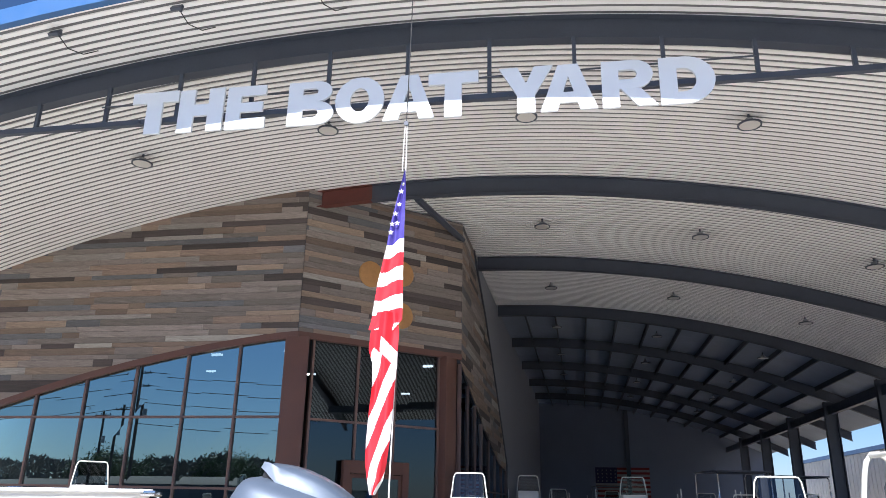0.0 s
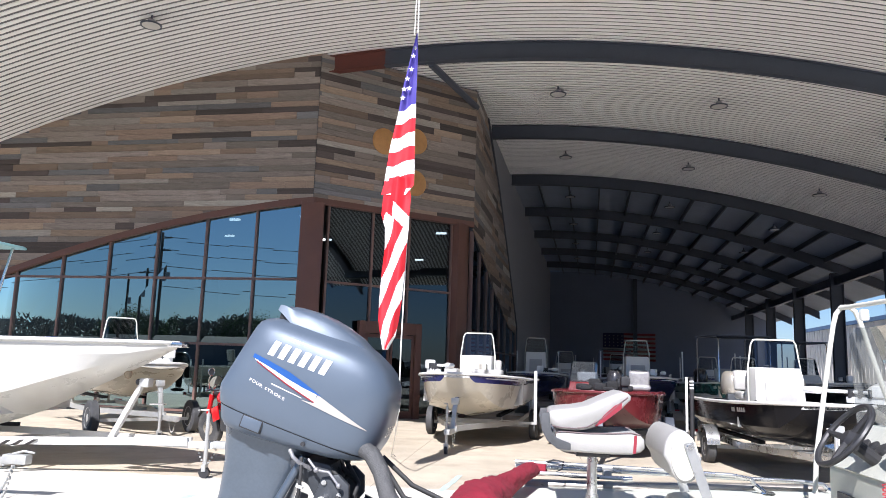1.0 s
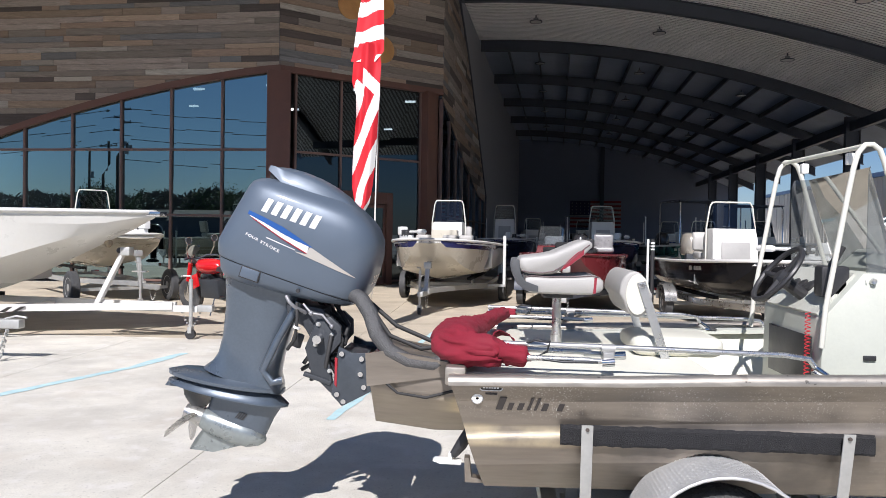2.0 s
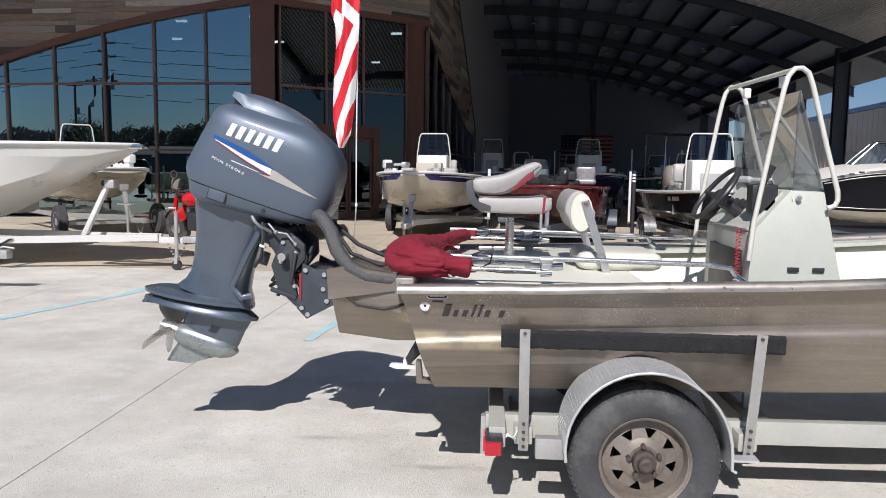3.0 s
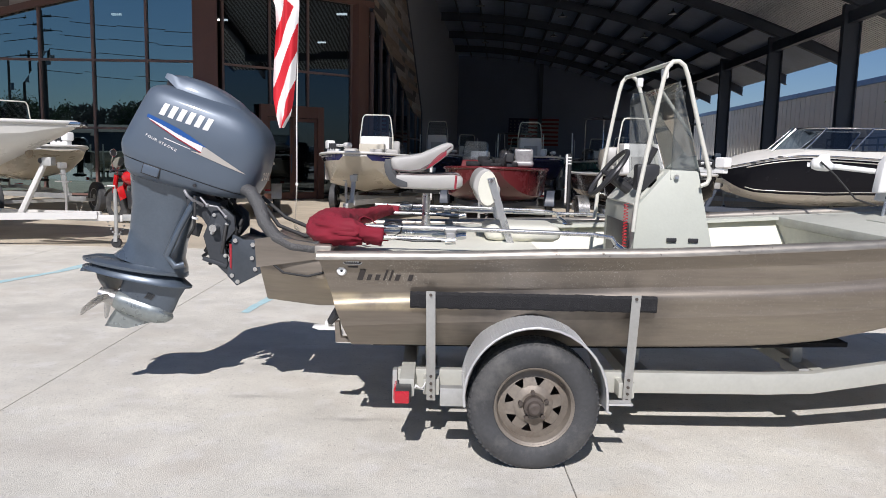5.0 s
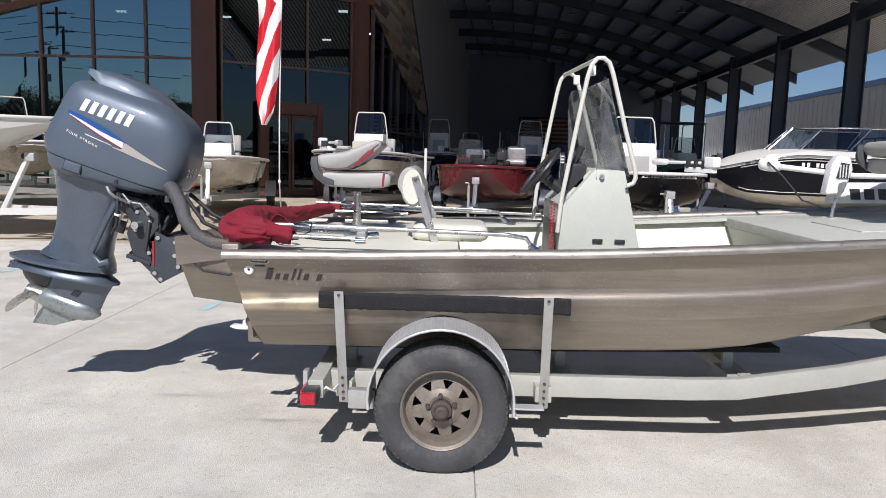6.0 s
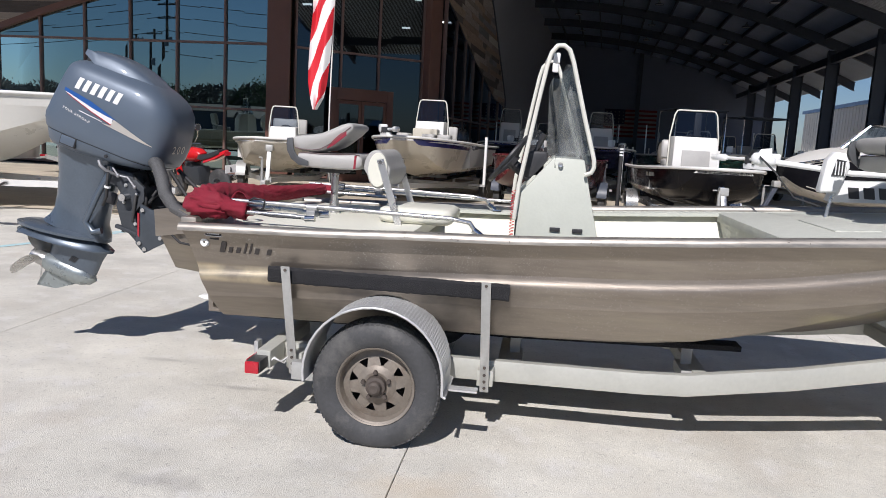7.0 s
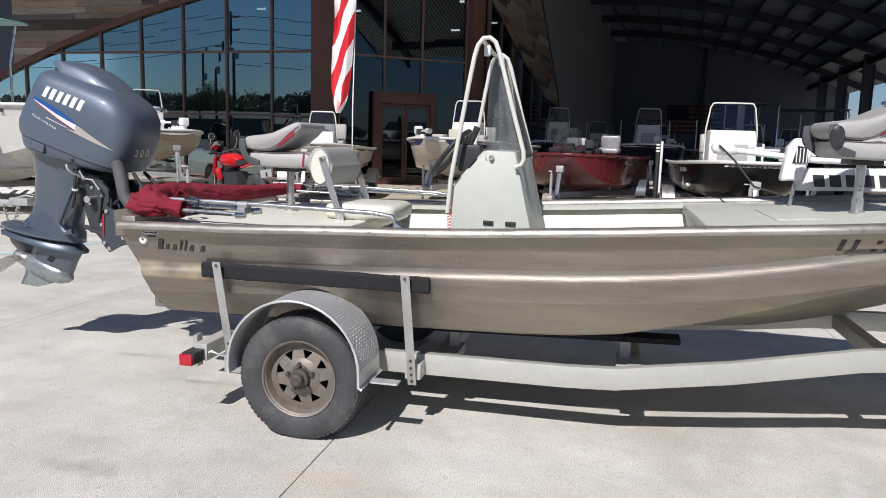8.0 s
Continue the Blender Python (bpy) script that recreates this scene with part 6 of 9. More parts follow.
def trailer_wheel(s_y, side):
    """A wheel at the origin of its own space, the outer face towards -y."""
    c = (0.55, s_y, 0.338)
    n = 64
    prof = [(-0.085, 0.205), (-0.095, 0.215), (-0.108, 0.25), (-0.110, 0.28), (-0.102, 0.315), (-0.088, 0.335), (-0.070, 0.344), (-0.03, 0.347), (0.03, 0.347), (0.07, 0.344), (0.088, 0.335), (0.102, 0.315), (0.110, 0.28), (0.095, 0.215), (0.085, 0.205)]
    sh = Shape().lathe(prof, c, "y", n, caps=False)
    sh.v = [(x, y, max(z, 0.002)) for x, y, z in sh.v]
    wheel = part("wheel", Shape().lathe([(0.03, 0.02), (0.03, 0.19), (0.08, 0.19), (0.08, 0.02)], (0.55, s_y, 0.338), "y", 24), RUST, trailer)
    tyre = part("tyre", sh, RUBBER, wheel, "worn grey-black trailer tyre", smooth=50)
    # tread lugs on both shoulders and the sidewall letters as raised bars
    lug = Shape()
    for k in range(72):
        a = 2 * math.pi * k / 72
        if math.sin(a) < -0.95:
            continue
        for y0, y1 in ((-0.092, -0.055), (-0.05, -0.01), (0.0, 0.04), (0.05, 0.092)):
            b = a + (0.02 if y0 > -0.06 else 0)
            p = []
            for r in (0.338, 0.350):
                for aa, yy in ((b - 0.028, y0), (b + 0.028, y0), (b + 0.028, y1), (b - 0.028, y1)):
                    rr = r - (0.012 if abs(yy) > 0.08 else 0)
                    p.append((c[0] + rr * math.cos(aa), s_y + yy, max(c[2] + rr * math.sin(aa), 0.001)))
            lug.hexa(p)
    part("tread", lug, RUBBER, tyre, smooth=0)
    o = -1
    # steel rim: outer flange, dish with eight windows, centre with hub
    rim = part("rim", Shape().lathe([(-0.095, 0.202), (-0.100, 0.210), (-0.094, 0.212), (-0.084, 0.206), (-0.080, 0.196), (-0.035, 0.186), (0.06, 0.186), (0.07, 0.2)], c, "y", 48, caps=False), RIM, wheel, "rusty beige eight-spoke steel rim", smooth=40)
    dish = Shape()
    for k in range(8):
        a0 = 2 * math.pi * k / 8 + 0.18
        # spoke between two windows
        for (ra, rb, ha, hb) in ((0.106, 0.154, 0.285, 0.31),):
            pts = []
            for d in (0.0, 0.006):
                for r, h in ((ra, ha * 1.25), (rb, hb * 0.62)):
                    y = s_y - 0.052 + d + (0.012 if r > 0.12 else 0.0)
                    pts.append([(c[0] + r * math.cos(a0 - h), y, c[2] + r * math.sin(a0 - h)), (c[0] + r * math.cos(a0 + h), y, c[2] + r * math.sin(a0 + h))])
            p = [pts[0][0], pts[0][1], pts[1][1], pts[1][0], pts[2][0], pts[2][1], pts[3][1], pts[3][0]]
            dish.hexa(p)
    dish.loft([[(c[0] + r * math.cos(2 * math.pi * k / 48), s_y + y, c[2] + r * math.sin(2 * math.pi * k / 48)) for k in range(48)] for r, y in ((0.150, -0.044), (0.156, -0.042), (0.186, -0.034), (0.186, -0.024), (0.150, -0.034), (0.150, -0.044))], caps=False)
    dish.loft([[(c[0] + r * math.cos(2 * math.pi * k / 48), s_y + y, c[2] + r * math.sin(2 * math.pi * k / 48)) for k in range(48)] for r, y in ((0.05, -0.062), (0.07, -0.066), (0.098, -0.056), (0.106, -0.050), (0.106, -0.04), (0.05, -0.05))], caps=False)
    part("spokes", dish, RIM, rim, smooth=30)
    part("hub", Shape().lathe([(-0.135, 0.004), (-0.138, 0.022), (-0.13, 0.034), (-0.10, 0.037), (-0.095, 0.052), (-0.05, 0.058), (0.05, 0.06)], c, "y", 24), RUST, wheel, "rusty hub with a dust cap")
    for k in range(5):
        a = 2 * math.pi * k / 5 + 0.4
        part("lug_nut", Shape().lathe([(-0.085, 0.006), (-0.085, 0.012), (-0.06, 0.013)], (c[0] + 0.072 * math.cos(a), s_y, c[2] + 0.072 * math.sin(a)), "y", 6), RUST, wheel, smooth=0)


trailer_wheel(2.955, -1)
trailer_wheel(2 * YC - 2.955, 1)


def fender(y0, y1, name="fender"):
    cx, cz, r = 0.545, 0.412, 0.366
    path = [(cx - r + 0.005, 0.36)] + [(cx + r * math.cos(radians(a)), cz + r * math.sin(radians(a))) for a in range(180, -1, -9)] + [(cx + r - 0.0, 0.35), (cx + r + 0.02, 0.34)]
    rings = [[(x, y0, z), (x, y1, z), (cx + (x - cx) * 0.985, y1, cz + (z - cz) * 0.985), (cx + (x - cx) * 0.985, y0, cz + (z - cz) * 0.985)] for x, z in path]
    f = part(name, Shape().loft(rings), PLATE, trailer, "bright aluminium tread-plate fender", smooth=50)
    lug = Shape()
    for i in range(62):
        a = radians(4 + 172 * i / 61)
        for j in range(17):
            y = y0 + 0.012 + (y1 - y0 - 0.024) * j / 16
            t = 1 if (i + j) % 2 else -1
            p = []
            for h in (0.0, 0.0016):
                for da, dy in ((-0.013, -0.003), (0.013, -0.003 + 0.008 * t), (0.013, 0.003 + 0.008 * t), (-0.013, 0.003)):
                    p.append((cx + (r + h) * math.cos(a + da), y + dy, cz + (r + h) * math.sin(a + da)))
            lug.hexa(p)
    part("tread_pattern", lug, PLATE, f, smooth=0)["kind"] = "stuff"
    part("fender_lip", Shape().tube([(x, y0, z) for x, z in path], 0.008, 6), PLATE, f, smooth=80)


fender(2.785, 3.145)
fender(2 * YC - 3.145, 2 * YC - 2.785)
part("axle", Shape().box(0.51, 0.59, 2.86, 2 * YC - 2.86, 0.30, 0.375), GALV, trailer, bevel=0.006)


def rail_c(x):
    return lerp([(-0.2, 0.355), (1.13, 0.360), (1.93, 0.365), (2.2, 0.376), (2.8, 0.438), (3.45, 0.537), (4.6, 0.61), (6.6, 0.61)], x)


for _sd in (1, -1):
    def ry(x):
        return YC - _sd * lerp([(-0.2, 0.69), (2.2, 0.69), (4.8, 0.28), (6.6, 0.05)], x)
    part("side_rail", Shape().loft([[(x, ry(x) - 0.028, rail_c(x) - 0.06), (x, ry(x) + 0.028, rail_c(x) - 0.06), (x, ry(x) + 0.028, rail_c(x) + 0.06), (x, ry(x) - 0.028, rail_c(x) + 0.06)]
                                    for x in [-0.18, 0.5, 1.13, 1.6, 1.93, 2.08, 2.2, 2.5, 2.8, 3.1, 3.45, 4.0, 4.6, 5.2, 6.0, 6.6]]), TRAILER_PAINT, trailer, bevel=0.004, smooth=30)
    _y = YC - _sd * 0.34
    part("bunk", Shape().loft([[(x, _y - 0.07, bunk_z(x) - 0.034), (x, _y + 0.07, bunk_z(x) - 0.034), (x, _y + 0.07, bunk_z(x) - 0.004), (x, _y - 0.07, bunk_z(x) - 0.004)] for x in (-0.35, 0.5, 1.2, 1.8, 2.2, 2.55)]), CARPET, trailer, "black carpeted bunk board")
    for _x in (0.0, 1.25, 2.25):
        part("bunk_post", Shape().box(_x - 0.03, _x + 0.03, _y - 0.06, _y - 0.03, 0.36, bunk_z(_x) - 0.03), GALV, trailer)
        part("bunk_post_bracket", Shape().box(_x - 0.05, _x + 0.05, _y - 0.2, _y + 0.05, rail_c(_x) - 0.03, rail_c(_x) + 0.03), GALV, trailer, bevel=0.004)
    # guide posts with a carpeted guide board
    for _xb, _xt in ((0.012, 0.0), (1.103, 1.088)):
        _yt, _yb = YC - _sd * 0.975, YC - _sd * 0.825
        part("guide_post", Shape().hexa([(_xb - 0.025, _yb - 0.004, 0.27), (_xb + 0.025, _yb - 0.004, 0.27), (_xb + 0.025, _yb + 0.004, 0.27), (_xb - 0.025, _yb + 0.004, 0.27),
                                         (_xt - 0.025, _yt - 0.004, 0.915), (_xt + 0.025, _yt - 0.004, 0.915), (_xt + 0.025, _yt + 0.004, 0.915), (_xt - 0.025, _yt + 0.004, 0.915)]), GALV, trailer, "drilled flat galvanised guide post", bevel=0.003)
        for _z in (0.295, 0.335, 0.375, 0.42, 0.895):
            _f = (_z - 0.27) / 0.645
            part("bolt", Shape().lathe([(-0.008 * _sd, 0.002), (-0.008 * _sd, 0.008), (0.0, 0.009)], (_xb + (_xt - _xb) * _f, _yb + (_yt - _yb) * _f - 0.004 * _sd, _z), "y", 8), RUST, trailer)
        part("post_bracket", Shape().box(_xb - 0.045, _xb + 0.045, min(_yb + _sd * 0.005, _yb + _sd * 0.11), max(_yb + _sd * 0.005, _yb + _sd * 0.11), 0.30, 0.39), TRAILER_PAINT, trailer, bevel=0.005)
    _yy = YC - _sd * 0.94
    _gb = []
    for _k in range(89):
        _x = -0.11 + 0.015 * _k
        _j = [0.0035 * noise.noise((_x * 40, q * 7.3, _sd)) + 0.0015 * noise.noise((_x * 9, q * 3.1, _sd + 4)) for q in range(8)]
        _gb.append([(_x, _yy + _sd * (a + _j[i]), z + _j[i]) for i, (a, z) in enumerate(((0.0, 0.826), (0.008, 0.814), (0.03, 0.814), (0.036, 0.824), (0.036, 0.892), (0.03, 0.900), (0.010, 0.903), (-0.002, 0.890)))])
    part("guide_board", Shape().loft(_gb), CARPET, trailer, "black carpeted guide board", smooth=30)
    part("step_plate", Shape().box(0.90, 1.08, min(YC - _sd * 1.05, YC - _sd * 0.98), max(YC - _sd * 1.05, YC - _sd * 0.98), 0.335, 0.345), PLATE, trailer)
    # tail lamp on its post
    _yl = YC - _sd * 0.86
    part("lamp_post", Shape().box(-0.20, -0.175, _yl - 0.03, _yl + 0.03, 0.27, 0.46), GALV, trailer, bevel=0.003)
    _ya, _yb = YC - _sd * 1.065, YC - _sd * 0.885
    _tl = part("tail_lamp", Shape().box(-0.175, -0.095, min(_ya, _yb), max(_ya, _yb), 0.336, 0.402), PLASTIC, trailer, "red and black tail lamp", bevel=0.006)
    part("lens", Shape().box(-0.179, -0.101, min(_ya - _sd * 0.012, _ya + _sd * 0.022), max(_ya - _sd * 0.012, _ya + _sd * 0.022), 0.333, 0.398), LAMP_RED, _tl, "red lens", bevel=0.007)
    part("rear_lens", Shape().box(-0.186, -0.174, min(_ya + _sd * 0.03, _yb), max(_ya + _sd * 0.03, _yb), 0.340, 0.398), LAMP_RED, _tl, bevel=0.003)
    for _q in (0.03, 0.05):
        part("cable", Shape().tube([(-0.10, _yb - _sd * 0.04, 0.35), (-0.07, _yb - _sd * _q, 0.385), (-0.045, _yb, 0.355), (-0.03, _yb + _sd * 0.02, 0.31 + _q), (-0.02, _yb + _sd * 0.06, 0.37)], 0.004, 6), PLASTIC_WHITE, trailer, smooth=80)
    part("spring_box", Shape().box(0.06, 0.2, YC - _sd * 0.98 - 0.03, YC - _sd * 0.98 + 0.03, 0.30, 0.40), GALV, trailer, bevel=0.006)
part("rear_crossbar", Shape().box(-0.16, -0.08, YC - 0.95, YC + 0.95, 0.33, 0.43), TRAILER_PAINT, trailer, bevel=0.005)
for _x in (1.2, 2.3, 3.6):
    part("crossmember", Shape().box(_x - 0.04, _x + 0.04, YC - lerp([(2.2, 0.69), (4.8, 0.28)], _x), YC + lerp([(2.2, 0.69), (4.8, 0.28)], _x), rail_c(_x) - 0.05, rail_c(_x) + 0.03), TRAILER_PAINT, trailer, bevel=0.005)
part("tongue", Shape().box(6.3, 7.4, YC - 0.06, YC + 0.06, 0.54, 0.66), TRAILER_PAINT, trailer, bevel=0.006)
part("jack_post", Shape().tube([(6.8, YC - 0.12, 0.08), (6.8, YC - 0.12, 0.85)], 0.03, 10), GALV, trailer)
part("jack_wheel", Shape().lathe([(-0.03, 0.02), (-0.03, 0.075), (0.03, 0.075), (0.03, 0.02)], (6.8, YC - 0.12, 0.078), "y", 20), PLASTIC, trailer)
part("winch_post", Shape().box(5.5, 5.6, YC - 0.05, YC + 0.05, 0.6, 1.35), TRAILER_PAINT, trailer, bevel=0.006)

# ---- bow trolling motor ----
troll = thing("trolling_motor", "white bow trolling motor folded on its slotted mount", "trolling motor", pose(3.6, 4.62, 1.28), space=W)
part("mount", Shape().hexa([(3.30, 4.55, 1.36), (4.5, 4.45, 1.40), (4.5, 4.62, 1.40), (3.30, 4.72, 1.36), (3.34, 4.55, 1.505), (4.5, 4.45, 1.545), (4.5, 4.62, 1.545), (3.34, 4.72, 1.505)]), PLASTIC_WHITE, troll, bevel=0.008)
for _k in range(11):
    _x = 3.40 + 0.095 * _k
    _y = 4.541 - 0.0877 * (_x - 3.36)
    _z = 1.39 + 0.0335 * (_x - 3.36)
    part("slot", Shape().hexa([(_x, _y - 0.004, _z), (_x + 0.065, _y - 0.008, _z), (_x + 0.065, _y + 0.03, _z), (_x, _y + 0.03, _z),
                               (_x - 0.015, _y - 0.004, _z + 0.075), (_x + 0.05, _y - 0.008, _z + 0.075), (_x + 0.05, _y + 0.03, _z + 0.075), (_x - 0.015, _y + 0.03, _z + 0.075)]), PLASTIC, troll, smooth=0)
_s = Shape().prism([(3.175, 1.42), (3.30, 1.43), (3.355, 1.60), (3.33, 1.69), (3.25, 1.70), (3.205, 1.64)], "y", 4.45, 4.55)
part("head", _s, PLASTIC_WHITE, troll, "white plastic motor head", bevel=0.025, segments=3)
part("head_opening", Shape().prism([(3.235, 1.54), (3.325, 1.54), (3.32, 1.64), (3.26, 1.65)], "y", 4.442, 4.452), PLASTIC, troll)
part("shaft", Shape().tube([(2.88, 4.61, 1.61), (3.4, 4.55, 1.56), (4.4, 4.5, 1.56)], 0.020, 12), PLASTIC_WHITE, troll, smooth=80)
part("lower_unit", Shape().tube([(2.76, 4.62, 1.625), (2.775, 4.62, 1.625), (2.82, 4.615, 1.62), (2.88, 4.61, 1.61), (2.92, 4.60, 1.60)], [0.015, 0.04, 0.048, 0.042, 0.02], 14), PLASTIC_WHITE, troll, smooth=80)
part("fin", Shape().prism([(2.77, 1.62), (2.90, 1.62), (2.89, 1.70), (2.82, 1.69)], "y", 4.61, 4.625), PLASTIC_WHITE, troll, bevel=0.003)
for _k in range(4):
    part("grille_bar", Shape().box(3.252 + 0.02 * _k, 3.258 + 0.02 * _k, 4.434, 4.444, 1.545, 1.635), PLASTIC_WHITE, troll, smooth=0)
part("pull_cord", Shape().tube([(2.80, 4.56, 1.64), (2.90, 4.52, 1.54), (3.02, 4.46, 1.38), (3.2, 4.48, 1.33)], 0.007, 6), CABLE, troll, smooth=80)
part("foot", Shape().tube([(3.25, 4.5, 1.24), (3.28, 4.5, 1.44)], 0.013, 8), ALU, troll)

# ---- the other boats, each on its trailer ----
WHITE_HULL = material("white_gelcoat", (0.60, 0.59, 0.55), 0.3, vary=0.05, scale=1.5, fine=20, bump=0.0, coat=0.4, stain=(0.55, 0.5, 0.4), stain_amount=0.25, stain_scale=1.5)
CREAM_HULL = material("cream_gelcoat", (0.52, 0.48, 0.39), 0.3, vary=0.06, scale=1.5, fine=20, bump=0.0, coat=0.4)
NAVY = material("navy_gelcoat", (0.02, 0.025, 0.10), 0.2, vary=0.05, bump=0.0, coat=0.6)
BLACK_HULL = material("black_gelcoat", (0.007, 0.007, 0.009), 0.2, vary=0.05, bump=0.0)
BLACK_HULL.node_tree.nodes["Principled BSDF"].inputs["Specular IOR Level"].default_value = 0.15
MAROON_LOW = material("maroon_flake_gelcoat", (0.075, 0.02, 0.023), 0.35, vary=0.25, scale=3, fine=200, bump=0.0, coat=0.15)
MAROON = material("maroon_gelcoat", (0.115, 0.017, 0.020), 0.25, vary=0.10, scale=3, fine=200, bump=0.0, coat=0.25)
GREEN_HULL = material("green_gelcoat", (0.02, 0.10, 0.09), 0.25, vary=0.05, bump=0.0, coat=0.5)
GREY_HULL = material("grey_gelcoat", (0.30, 0.31, 0.32), 0.3, vary=0.05, bump=0.0, coat=0.3)
DECK_WHITE = material("white_deck", (0.62, 0.61, 0.58), 0.5, vary=0.04, scale=3, fine=60, bump=0.05)
SCUFF = material("worn_gelcoat", (0.30, 0.24, 0.16), 0.8, vary=0.3, scale=12)
AQUA = material("aqua_canopy", (0.30, 0.52, 0.54), 0.6, vary=0.08)
SCREEN = glass_material("boat_screen", (0.50, 0.56, 0.62), 0.03, clear=0.85, gloss=0.06)
DARK_COWL = material("black_cowl", (0.03, 0.03, 0.034), 0.25, vary=0.05, bump=0.0, coat=0.5)
BASS_SCREEN = glass_material("hazy_screen", (0.62, 0.70, 0.80), 0.12, clear=0.6, gloss=0.35)
SILVER_COWL = material("champagne_cowl", (0.36, 0.33, 0.28), 0.3, 0.4, vary=0.05, bump=0.0, coat=0.4)


def hull_form(L, B, zk, zs, zb, full, steep=False):
    """Functions of x (0 transom, L bow): half beam, gunwale, keel."""
    fine_bow = [(0, 0.94), (0.3, 1.0), (0.6, 0.98), (0.75, 0.88), (0.86, 0.68), (0.94, 0.40), (1.0, 0.04)]
    full_bow = [(0, 0.95), (0.3, 1.0), (0.65, 0.99), (0.82, 0.93), (0.92, 0.80), (0.97, 0.66), (1.0, 0.50)]

    def half(x):
        s = x / L
        return B / 2 * (lerp(fine_bow, s) * (1 - full) + lerp(full_bow, s) * full)

    def gun(x):
        return zs + (zb - zs) * (x / L) ** 2

    def keel(x):
        s = x / L
        if steep == "raked":
            return zk + (gun(x) - 0.1 - zk) * lerp([(0.62, 0), (0.74, 0.03), (0.84, 0.12), (0.90, 0.27), (0.945, 0.5), (0.975, 0.74), (1.0, 1.0)], s)
        if steep == "straight":
            return zk + (gun(x) - 0.1 - zk) * lerp([(0.55, 0), (0.61, 0.05), (0.66, 0.13), (0.72, 0.25), (0.95, 0.86), (0.98, 0.95), (1.0, 1.0)], s)
        if steep:
            return zk + (gun(x) - 0.1 - zk) * lerp([(0.66, 0), (0.80, 0.06), (0.88, 0.16), (0.93, 0.32), (0.965, 0.56), (0.985, 0.76), (1.0, 1.0)], s)
        return zk + (gun(x) - 0.12 - zk) * lerp([(0.58, 0), (0.66, 0.05), (0.735, 0.19), (0.78, 0.36), (0.83, 0.68), (0.88, 0.86), (0.94, 0.94), (1.0, 1.0)], s)
    return half, gun, keel


def trailer_for(m, L, B, zk, label, paint, tongue=1.3, wheel_x=0.36, lean=0.0, guides=True, fenders=True, post_h=0.48, post_x=0.0, jack_at=0.55, wr=0.325):
    tr = thing("boat_trailer", label, "boat trailer", m, group="boat trailers")
    w = B / 2 - 0.28
    for sd in (1, -1):
        part("side_rail", Shape().loft([[(x, sd * y - 0.03, z), (x, sd * y + 0.03, z), (x, sd * y + 0.03, z + 0.11), (x, sd * y - 0.03, z + 0.11)] for x, y, z in
                                        ((0.1, w, 0.40), (L * 0.55, w, 0.40), (L * 0.9, 0.3, 0.44), (L + 0.35, 0.06, 0.46))]), paint, tr)
        part("bunk", Shape().box(0.2, L * 0.6, sd * w * 0.6 - 0.06, sd * w * 0.6 + 0.06, zk - 0.03, zk + 0.03), CARPET, tr)
        for x in (0.5, L * 0.5):
            part("bunk_post", Shape().box(x - 0.03, x + 0.03, sd * w * 0.6 - 0.03, sd * w * 0.6 + 0.03, 0.42, zk), GALV, tr)
        cx, cy = L * wheel_x, sd * (B / 2 + 0.08)
        k = wr / 0.325
        wh = part("tyre", Shape().lathe([(-0.08, 0.19 * k), (-0.1, 0.24 * k), (-0.095, 0.29 * k), (-0.07, wr), (0.07, wr), (0.095, 0.29 * k), (0.1, 0.24 * k), (0.08, 0.19 * k)], (cx, cy, wr), "y", 28), RUBBER, tr)
        rim = part("rim", Shape().lathe([(-0.085, 0.03), (-0.075, 0.12 * k), (-0.06, 0.14 * k), (-0.085, 0.195 * k), (0.085, 0.195 * k), (0.06, 0.14 * k), (0.075, 0.12 * k), (0.085, 0.03)], (cx, cy, wr), "y", 20), GALV, wh)
        for j in range(8):
            a = math.pi * j / 4
            part("rim_hole", Shape().lathe([(sd * 0.068, 0.002), (sd * 0.071, 0.018)], (cx + 0.15 * k * math.cos(a), cy, wr + 0.15 * k * math.sin(a)), "y", 8), PLASTIC, rim)
        fen = [(cx - 0.42, 0.40)] + [(cx + 0.42 * math.cos(radians(a)), 0.40 + 0.36 * math.sin(radians(a))) for a in range(180, -1, -15)]
        if fenders:
            part("fender", Shape().loft([[(x, cy - 0.13, z), (x, cy + 0.13, z), (x, cy + 0.13, z - 0.015), (x, cy - 0.13, z - 0.015)] for x, z in fen]), paint, tr)
        if guides:
            part("guide_post", Shape().tube([(0.25, sd * (B / 2 + 0.12), 0.42), (0.25, sd * (B / 2 + 0.12), 1.7)], 0.03, 8), PLASTIC_WHITE, tr)
        part("guide_arm", Shape().box(0.21, 0.29, min(sd * w, sd * (B / 2 + 0.15)), max(sd * w, sd * (B / 2 + 0.15)), 0.41, 0.47), GALV, tr)
        part("lamp", Shape().box(0.02, 0.1, sd * (B / 2 - 0.2) - 0.1, sd * (B / 2 - 0.2) + 0.1, 0.42, 0.52), LAMP_RED, tr)
    part("axle", Shape().box(L * wheel_x - 0.04, L * wheel_x + 0.04, -B / 2 - 0.02, B / 2 + 0.02, 0.29, 0.36), GALV, tr)
    for x in (0.15, L * 0.5, L * 0.72):
        ww = w if x < L * 0.56 else w * 0.68
        part("crossbar", Shape().box(x - 0.04, x + 0.04, -ww, ww, 0.40, 0.48), paint, tr)
    part("tongue", Shape().box(L * 0.88, L + tongue, -0.05, 0.05, 0.42, 0.52), paint, tr, bevel=0.006)
    part("coupler", Shape().box(L + tongue, L + tongue + 0.25, -0.06, 0.06, 0.43, 0.54), GALV, tr, bevel=0.02)
    jx = L + tongue * jack_at
